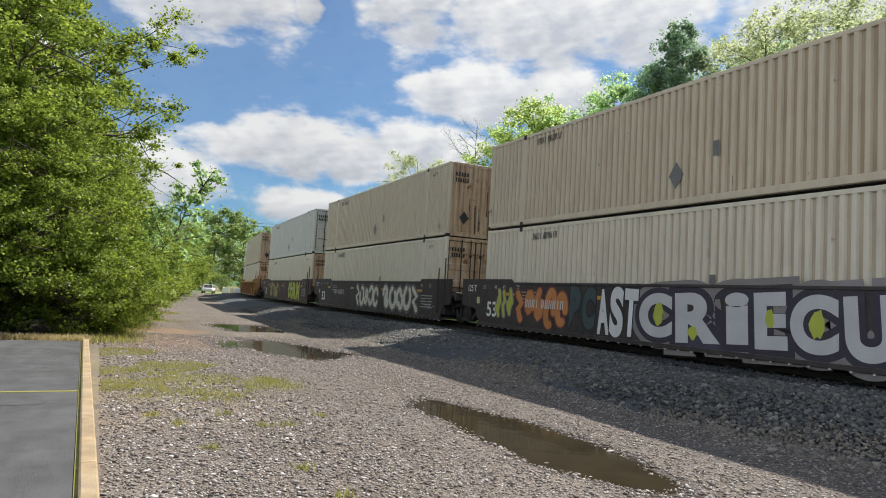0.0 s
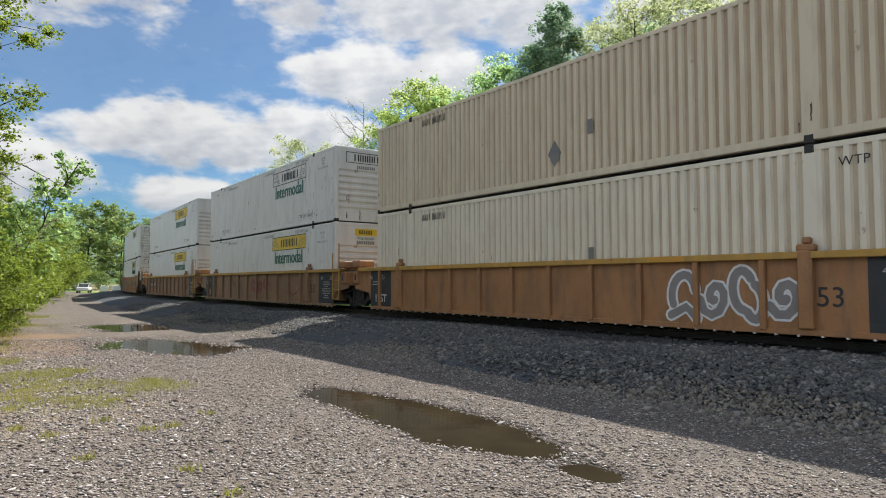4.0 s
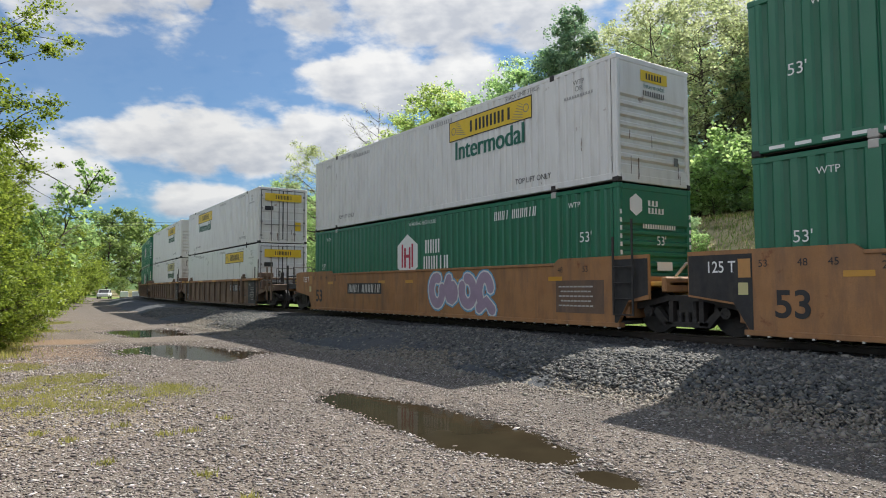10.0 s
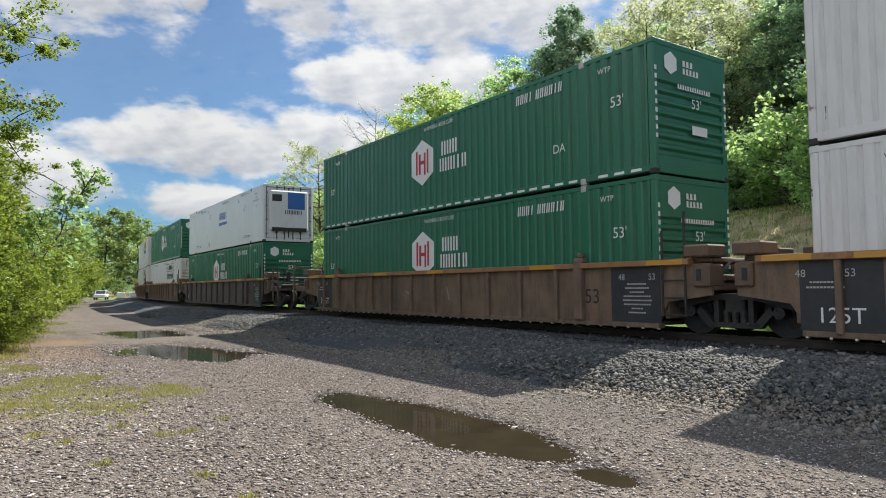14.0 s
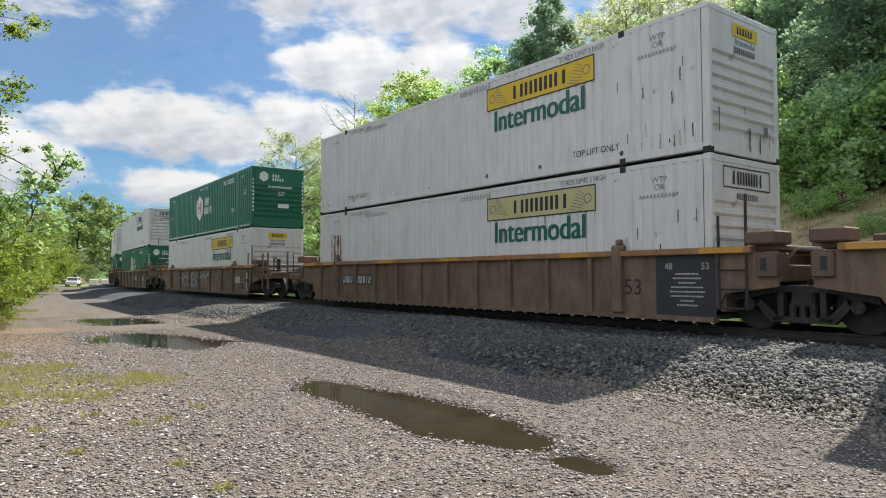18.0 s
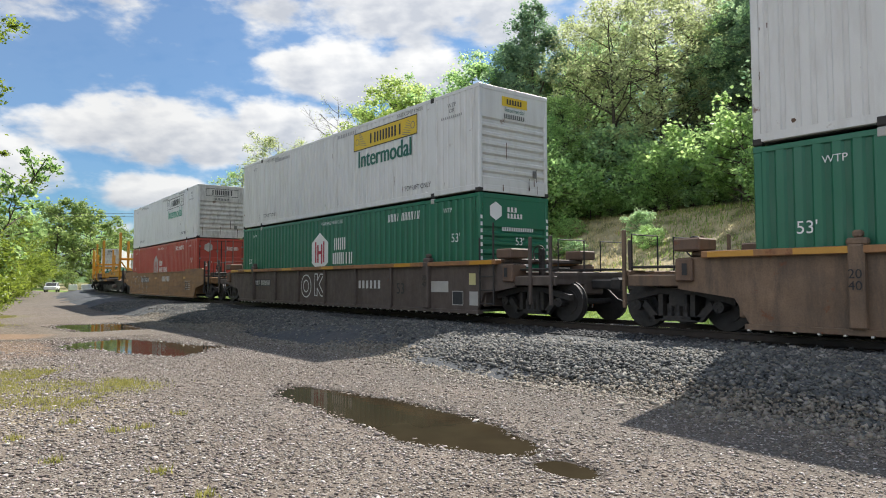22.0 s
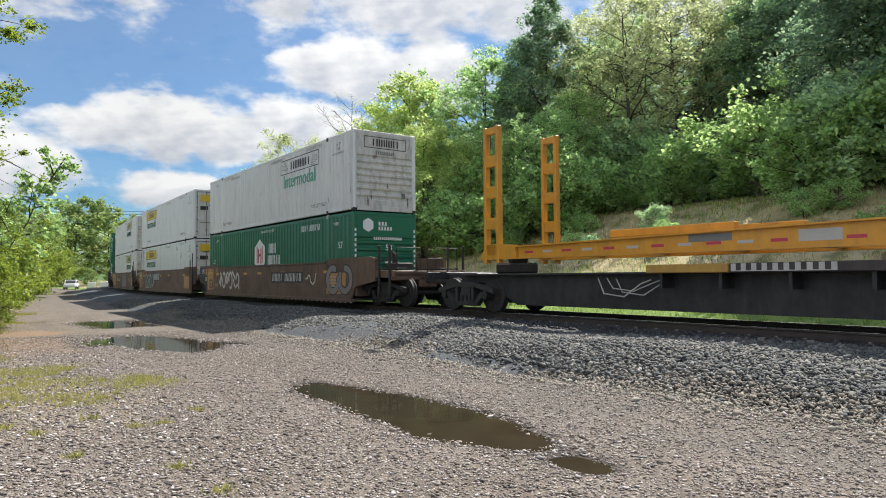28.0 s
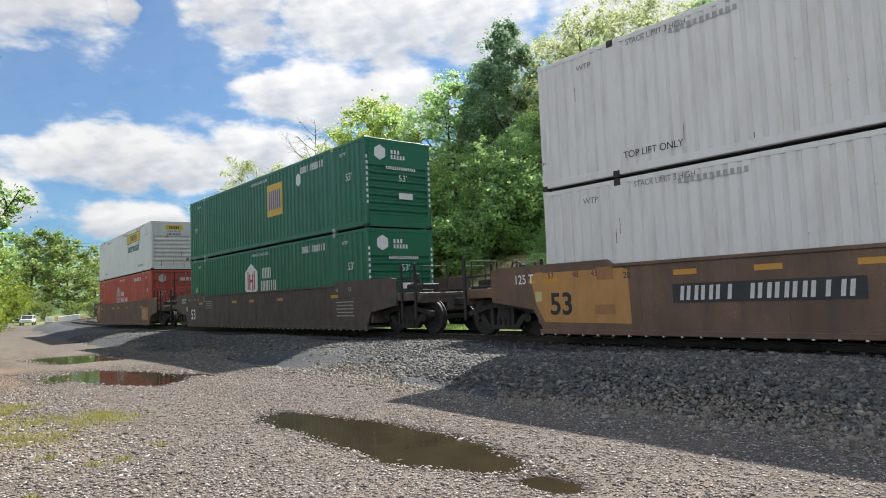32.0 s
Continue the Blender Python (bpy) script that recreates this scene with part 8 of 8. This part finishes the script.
# -- the spine cars with trailer chassis --
def spine_car(ends, label, strip=0.0):
    """A black beam car; strip: the middle of its painted deck edge."""
    c = thing("spine_car", label, "railway car", "cars of the train")
    part("spine", lambda: side_columns([-9.0, -7.9, -6.7, 6.7, 7.9, 9.0], lambda x: 0.22 if abs(x) < 6.9 else 0.78, lambda x: 1.0, -0.8, 0.8), M_BLACK, c, "black centre beam", key="spine")
    part("top_flange", lambda: MB().box(-8.8, 8.8, -0.98, 0.98, 0.98, 1.03, 0.01), M_BLACK, c, key="sflange")
    for x0, x1, paint in ((-4.8, -3.0, M_CARYEL), (-3.0, 0.9, M_CARS["slate"]), (0.9, 3.2, M_CARYEL), (3.2, 4.8, M_CARS["brown"])):
        part("deck_edge", lambda x0=x0, x1=x1: MB().box(x0 + 0.01, x1 - 0.01, -1.3, -0.9, 1.0, 1.17, 0.015), paint, c, key=("dedge", x0), at=(strip, 0, 0))
    for k in range(8):
        part("deck_bracket", lambda: MB().plate([(-0.03, 0.7), (0.03, 0.7), (0.03, 1.0), (-0.03, 1.0)], -1.2, -0.8), M_BLACK, c, key="dbrk", at=(strip - 4.5 + k * 1.28, 0, 0))
    letter(c, "2-28 / 1-57", strip + 0.3, 1.09, 0.15, M_LETTER2, -1.306, bold=1.15)
    bars(c, strip - 2.0, 1.09, 1.9, 0.14, 10, M_LETTER2, -1.306, "number_marking", gap=0.5)
    part("hitch", lambda: MB().box(-7.9, -7.2, -0.5, 0.5, 1.03, 1.32, 0.05).box(-7.6, -7.4, -0.3, 0.3, 1.32, 1.5, 0.03), M_CAST, c, key="hitch")
    part("air_tank", lambda: MB().tube([(-0.56, 0, 0), (-0.48, 0, 0), (0.48, 0, 0), (0.56, 0, 0)], [0.09, 0.17, 0.17, 0.09], 14), mat("dusty_tank_paint", (0.2, 0.15, 0.12), 0.7, vary=0.2, scale=4), c, "dusty brown air tank", key="airtank", at=(3.05, -0.99, 0.57))
    for k, (a, b, r) in enumerate(((0.0, 0.34, 0.016), (0.25, 0.22, 0.013), (0.5, 0.3, 0.013))):
        part("brake_pipe", lambda a=a, b=b, r=r: MB().tube([(-4.0 + a, -0.84, 0.9), (-3.75 + a, -0.95, 0.9 - b), (-3.2 + a, -0.96, 0.84 - b), (-2.8 + a, -0.9, 0.78), (-2.6 + a, -0.84, 0.86)], r, 6), M_LETTER2, c, "pale looped brake pipe", key=("bpipe", k))
    truck(c, 9.1)
    if ends[1] == "c":
        truck(c, -8.5)
    for sx, e in ((1, ends[0]), (-1, ends[1])):
        if e == "c":
            part("end_platform", lambda sx=sx: MB().box(*sorted((sx * 8.7, sx * 10.2)), -0.5, 0.5, 0.72, 1.06, 0.03).box(*sorted((sx * 10.0, sx * 10.1)), -1.3, 1.3, 0.9, 1.1, 0.02), M_BLACK, c, key=("eplat", sx))
            part("coupler", lambda sx=sx: MB().box(*sorted((sx * 10.1, sx * 10.8)), -0.1, 0.1, 0.76, 0.98, 0.03).box(*sorted((sx * 10.6, sx * 10.9)), -0.2, 0.14, 0.72, 1.02, 0.05), M_CAST, c, key=("coup2", sx))
            part("handrail", lambda sx=sx: MB().tube([(sx * 10.05, -1.25, 1.1), (sx * 10.05, -1.25, 1.9)], 0.03, 6).tube([(sx * 10.05, -0.5, 1.1), (sx * 10.05, -0.5, 1.9)], 0.03, 6).tube([(sx * 10.05, -1.25, 1.5), (sx * 10.05, -0.5, 1.5)], 0.02, 6), M_CAST, c, key=("hr2", sx))
    return c


def chassis(front, rear):
    """A yellow container chassis lashed on a spine car, with a tall frame at either end. front, rear: places of the frames."""
    c = thing("trailer_chassis", "yellow steel trailer chassis with tall end frames", "trailer chassis", "chassis on the train")
    z0, mid = 1.4, (front + rear) / 2
    for sy in (-1, 1):
        # a beam with flanges, deeper towards the front
        part("main_beam", lambda sy=sy: side_columns([rear - 0.2, rear + 1.8, front - 1.2, front + 2.1], lambda x: z0 + 0.03, lambda x: z0 + (0.3 if x < rear + 2 else 0.42), *sorted((sy * 1.02, sy * 1.06))), M_CHASSIS, c)
        part("top_flange", lambda sy=sy: side_columns([rear - 0.2, rear + 1.8, front - 1.2, front + 2.1], lambda x: z0 + (0.3 if x < rear + 2 else 0.42), lambda x: z0 + (0.33 if x < rear + 2 else 0.45), *sorted((sy * 0.94, sy * 1.14))), M_CHASSIS, c)
        part("bottom_flange", lambda sy=sy: MB().box(rear - 0.2, front + 2.1, *sorted((sy * 0.94, sy * 1.14)), z0, z0 + 0.03), M_CHASSIS, c)
        part("knee_plate", lambda sy=sy: MB().plate([(-1.15, z0 + 0.3), (-0.95, z0 - 0.02), (-0.55, z0 - 0.02), (-0.25, z0 + 0.3), (-0.45, z0 + 0.62), (-0.8, z0 + 0.62)], *sorted((sy * 1.06, sy * 1.16))), M_CHASSIS, c, key=("knee", sy), at=(front, 0, 0))
        part("long_brace", lambda sy=sy: MB().tube([(-0.95, sy * 1.1, z0 + 0.5), (-0.12, sy * 1.1, z0 + 1.15)], 0.055, 6), M_CHASSIS, c, key=("lbr", sy), at=(front, 0, 0))
        part("stowed_beam", lambda: MB().box(-1.5, 1.5, -0.09, 0.09, 0, 0.17, 0.01), M_CHASSIS, c, "short yellow beam stowed on the frame", key="stow", at=(mid - 0.9 + (0.9 if sy > 0 else 0), sy * 0.45, z0 + 0.42))
    n = int((front - rear) / 0.62)
    for i in range(n):
        x = rear + 0.7 + i * 0.62
        if x < front + 1.9:
            flat(c, rect(0.3, 0.06), x, z0 + 0.16, M_LOGORED if i % 2 else M_LETTER2, -1.063, "reflector_strip")
    for x, w in ((rear + 0.15, 0.4), (mid + 2.4, 0.7)):
        flat(c, rect(w, 0.2), x, z0 + 0.22, M_LETTER2, -1.0625, "data_plate", "worn white data plate")
    flat(c, rect(0.9, 0.15), mid + 0.4, z0 + 0.27, M_INKG, -1.0625, "logo_patch", "dark worn sign")
    for i in range(7):
        part("cross_member", lambda: MB().box(-0.07, 0.07, -1.02, 1.02, z0 + 0.04, z0 + 0.24, 0.01), M_CHASSIS, c, key="cmem", at=(rear + (front - rear) * i / 6, 0, 0))
    for x, big in ((front, True), (rear, False)):
        for sy in (-1, 1):
            def post(sy=sy, big=big):
                mb = MB()
                y0, y1 = sorted((sy * 1.0, sy * 1.17))
                top_z = 5.0 if big else 4.92
                if big:
                    # one stout post below, a slotted frame with a bracket above
                    mb.box(-0.17, 0.14, y0, y1, z0 - 0.25, 5.0, 0.02)
                    for z in (2.86, 3.75, 4.78):
                        mb.box(0.13, 0.42, y0 + 0.03, y1 - 0.03, z, z + (0.42 if z < 3 else 0.2), 0.015)
                    mb.box(0.36, 0.43, y0 + 0.02, y1 - 0.02, 2.86, 4.98, 0.01)
                    mb.plate([(0.14, 2.45), (0.2, 2.45), (0.42, 2.86), (0.14, 2.9)], y0 + 0.04, y1 - 0.04)
                else:
                    for dx in (-0.28, 0.2):
                        mb.box(dx, dx + 0.1, y0, y1, z0 - 0.1, top_z, 0.012)
                    for z in (1.5, 2.2, 3.02, 3.85, 4.72):
                        mb.box(-0.27, 0.29, y0 + 0.02, y1 - 0.02, z, z + (0.3 if z < 4.5 else 0.18), 0.012)
                return mb
            part("upright", post, M_CHASSIS, c, key=("upr", sy, big), at=(x, 0, 0))
            if big:
                part("strap", lambda sy=sy: MB().box(-0.19, 0.16, *sorted((sy * 0.985, sy * 1.185)), 2.68, 2.76, 0.01), M_LETTER2, c, "pale clamp band", key=("strap", sy), at=(x, 0, 0))
                part("brace", lambda sy=sy: MB().tube([(0.1, sy * 1.02, z0 + 1.2), (0.1, sy * 0.5, z0 + 0.45)], 0.055, 6), M_CHASSIS, c, key=("brace", sy), at=(x, 0, 0))
            else:
                part("gusset", lambda sy=sy: MB().plate([(-0.5, z0), (0.95, z0), (0.9, z0 + 0.36), (-0.2, z0 + 0.4)], *sorted((sy * 1.06, sy * 1.15))), M_CHASSIS, c, key=("gus", sy), at=(x, 0, 0))
        if big:
            part("cross_beam", lambda: MB().box(-0.12, 0.12, -1.0, 1.0, 2.72, 2.9, 0.02), M_CHASSIS, c, key="xbeam", at=(x, 0, 0))
            part("lock_box", lambda: MB().box(-0.16, 0.16, -0.16, 0.16, z0 + 0.42, z0 + 0.6, 0.03).box(-0.08, 0.08, -0.08, 0.08, z0 + 0.6, z0 + 0.68, 0.02), M_CHASSIS, c, key="lockbox", at=(x + 1.0, -0.5, 0))
            flat(c, rect(0.55, 0.13), x + 1.25, z0 + 0.3, M_WORD, -1.0632, "green_label")
            for sy in (-1, 1):
                part("bolster_side", lambda sy=sy: MB().plate([(0, -0.2), (0.45, -0.2), (0.55, 0.12), (0.0, 0.42)], *sorted((sy * 0.98, sy * 1.1))).plate([(0.0, 0.12), (1.45, 0.12), (1.45, 0.42), (0.0, 0.42)], *sorted((sy * 0.98, sy * 1.1))).plate([(1.0, -0.18), (1.45, -0.18), (1.45, 0.14), (0.9, 0.14)], *sorted((sy * 0.98, sy * 1.1))), M_CARS["brown"], c, "rusty brown bolster plate", key=("bols", sy), at=(x + 2.12, 0, z0))
            part("bolster_head", lambda: MB().box(1.36, 1.44, -0.98, 0.98, 0.12, 0.42, 0.02).box(0.02, 1.36, -0.98, 0.98, 0.34, 0.38), M_CARS["brown"], c, key="bolhead", at=(x + 2.12, 0, z0))
    for dx in (0.6, 1.5):
        for sy in (-1, 1):
            part("tyre", lambda sy=sy: MB().disc(0, *sorted((sy * 0.55, sy * 0.92)), 0, 0.2, 16), M_BLACK, c, key=("stubtyre", sy), at=(front + dx, 0, z0 - 0.06))
    return c


def build_spines():
    for o, ends, fr, rr, strip in ((411.9, "ca", 7.2, -4.7, -3.0), (430.1, "aa", 5.0, -6.9, 0.0), (448.3, "ac", 4.3, -7.3, 2.4)):
        MOVERS.append((spine_car(ends, "black articulated spine car with brown and yellow deck edge", strip), o, 0.0))
        MOVERS.append((chassis(fr, rr), o, 0.0))


build_train()
build_spines()


# ---- small things round the yard ----
def parked_car(x, y, turn, paint, label):
    c = thing("parked_car", label, "car", "vehicles at the end of the yard")
    body = MB().box(-2.1, 2.1, -0.88, 0.88, 0.35, 0.95, 0.12)
    part("body", body, paint, c)
    part("cabin", MB().plate([(-1.7, 0.94), (1.0, 0.94), (0.45, 1.5), (-1.3, 1.5)], -0.78, 0.78), paint, c)
    part("windscreen", MB().plate([(1.03, 0.97), (1.05, 0.97), (0.52, 1.45), (0.5, 1.45)], -0.7, 0.7), M_DKPANEL, c)
    part("side_window", MB().plate([(-1.4, 1.0), (0.75, 1.0), (0.38, 1.42), (-1.2, 1.42)], -0.79, 0.79), M_DKPANEL, c)
    for sx in (-1.3, 1.35):
        for sy in (-1, 1):
            part("wheel", MB().disc(sx, *sorted((sy * 0.7, sy * 0.9)), 0.33, 0.33, 16), M_BLACK, c)
    c.matrix_basis = pose(x, y, float(ground_z(x, y)), 0, 0, turn)


def build_small():
    paints = [mat("white_car_paint", (0.75, 0.75, 0.75), 0.3, vary=0.02)]
    M_LOAD_WOOD = mat("pallet_wood", (0.3, 0.22, 0.14), 0.85, vary=0.2, scale=5)
    az, r = radians(18.9), 122
    parked_car(-r * math.sin(az), r * math.cos(az), -78, paints[0], "white car parked at the yard's end")
    for az, w in ((17.55, 1.4), (16.75, 1.2), (16.3, 1.3), (15.85, 1.3)):
        a, r = radians(az), 130
        x, y = -r * math.sin(a), r * math.cos(a)
        st = thing("wrapped_pallet", "white wrapped pallet load standing at the yard's end", "pallet", "pallet loads at the end of the yard")
        part("pallet", MB().box(-w / 2, w / 2, -0.6, 0.6, 0, 0.14, 0.01), M_LOAD_WOOD, st)
        part("load", MB().box(-w / 2 + 0.06, w / 2 - 0.06, -0.55, 0.55, 0.14, 1.12, 0.06), paints[0], st)
        st.matrix_basis = pose(x, y, float(ground_z(x, y)), 0, 0, az + 4)
    M_LOG = mat("cut_log_bark", (0.2, 0.15, 0.1), 0.9, vary=0.25, scale=4, bump=0.5)
    rg = random.Random(3)
    for i in range(6):
        x, y, h = on_track(8.5 + rg.uniform(-2.5, 2.5), 8.2 + rg.uniform(-0.8, 0.8))
        lg = tagged(part("log", MB().tube([(-1.3, 0, 0), (-0.4, 0.05, 0.02), (0.5, 0, 0), (1.4, 0.08, 0)], [0.16, 0.15, 0.14, 0.12], 9), M_LOG), "grey felled log lying on the grass", "log", "felled logs beyond the track")
        lg.matrix_basis = pose(x, y, float(ground_z(x, y)) + 0.12, 0, 0, math.degrees(h) + rg.uniform(-40, 40))
    M_BARREL = mat("orange_plastic", (0.7, 0.13, 0.02), 0.5, vary=0.05)
    x, y, h = on_track(15.5, 6.2)
    b = tagged(part("marker_cone", MB().tube([(0, 0, 0), (0, 0, 0.04), (0, 0, 0.05), (0, 0, 0.7)], [0.22, 0.22, 0.16, 0.04], 12), M_BARREL), "orange traffic cone on the grass verge", "cone")
    b.matrix_basis = pose(x, y, float(ground_z(x, y)))
    M_WIRE = mat("overhead_wire", (0.03, 0.03, 0.03), 0.6, vary=0.1)
    for k in range(2):
        pts = [Vector((-70 + 14 * i, 150 - 3 * i, 15 - 0.6 * k + 0.02 * (i - 5) ** 2)) for i in range(11)]
        tagged(part("overhead_wire", MB().tube(pts, 0.03, 4), M_WIRE), "thin overhead wire across the yard's end", "wire", "overhead wires")
    M_LINE = mat("weathered_aluminium_wire", (0.3, 0.31, 0.32), 0.4, metal=0.5, vary=0.1)
    for k in range(2):
        pts = [Vector((22.6 + 0.33 * i + 0.5 * k, 40.9 - 1.83 * i, 11.2 + 0.75 * k + 0.012 * (i - 6) ** 2)) for i in range(15)]
        tagged(part("overhead_wire", MB().tube(pts, 0.014, 4), M_LINE), "thin pale overhead wire before the dark wood", "wire", "overhead wires")


build_small()


# ---- what moves ----
def travelled(t):
    """Metres the train has gone by t seconds; it gathers a little speed."""
    q = t / 16
    return 15.45 * t - 3.006 * q + 4.5 * q ** 2 + 1.0564 * q ** 3 - 0.4797 * q ** 4


def car_pose(s, up):
    """The pose of a car whose middle is s metres up the line: it stands on the chord between its bogies."""
    x0, y0, _ = on_track(s + 9.6)
    x1, y1, _ = on_track(s - 9.6)
    return pose((x0 + x1) / 2, (y0 + y1) / 2, RAIL_Z + up, 0, 0, math.degrees(math.atan2(y1 - y0, x1 - x0)))


def motions():
    for ob, o, up in MOVERS:
        walk(ob, [(t, car_pose(o - travelled(t), up)) for t in range(33)])
    # wheels roll while their car goes by
    place = {ob: o for ob, o, up in MOVERS}
    for w, x, car in WHEELS:
        loc = w.matrix_basis.translation.copy()
        rows = []
        o = place[car] - x
        t0 = max(0.0, min(32.0, (o - 42) / 15.7))
        t1 = max(0.0, min(32.0, (o + 6) / 15.7))
        if t1 - t0 < 0.2:
            rows = [(0, pose(*loc)), (32, pose(*loc))]
        else:
            n = max(2, int((t1 - t0) * 30 / 1.0))
            ts = sorted({0.0, 32.0, *(round((t0 + (t1 - t0) * i / n) * 30) / 30 for i in range(n + 1))})
            for t in ts:
                tt = min(max(t, t0), t1)
                ang = (travelled(tt) - travelled(t0)) / 0.457
                rows.append((t, pose(*loc, 0, math.degrees(ang), 0)))
        walk(w, rows)


motions()
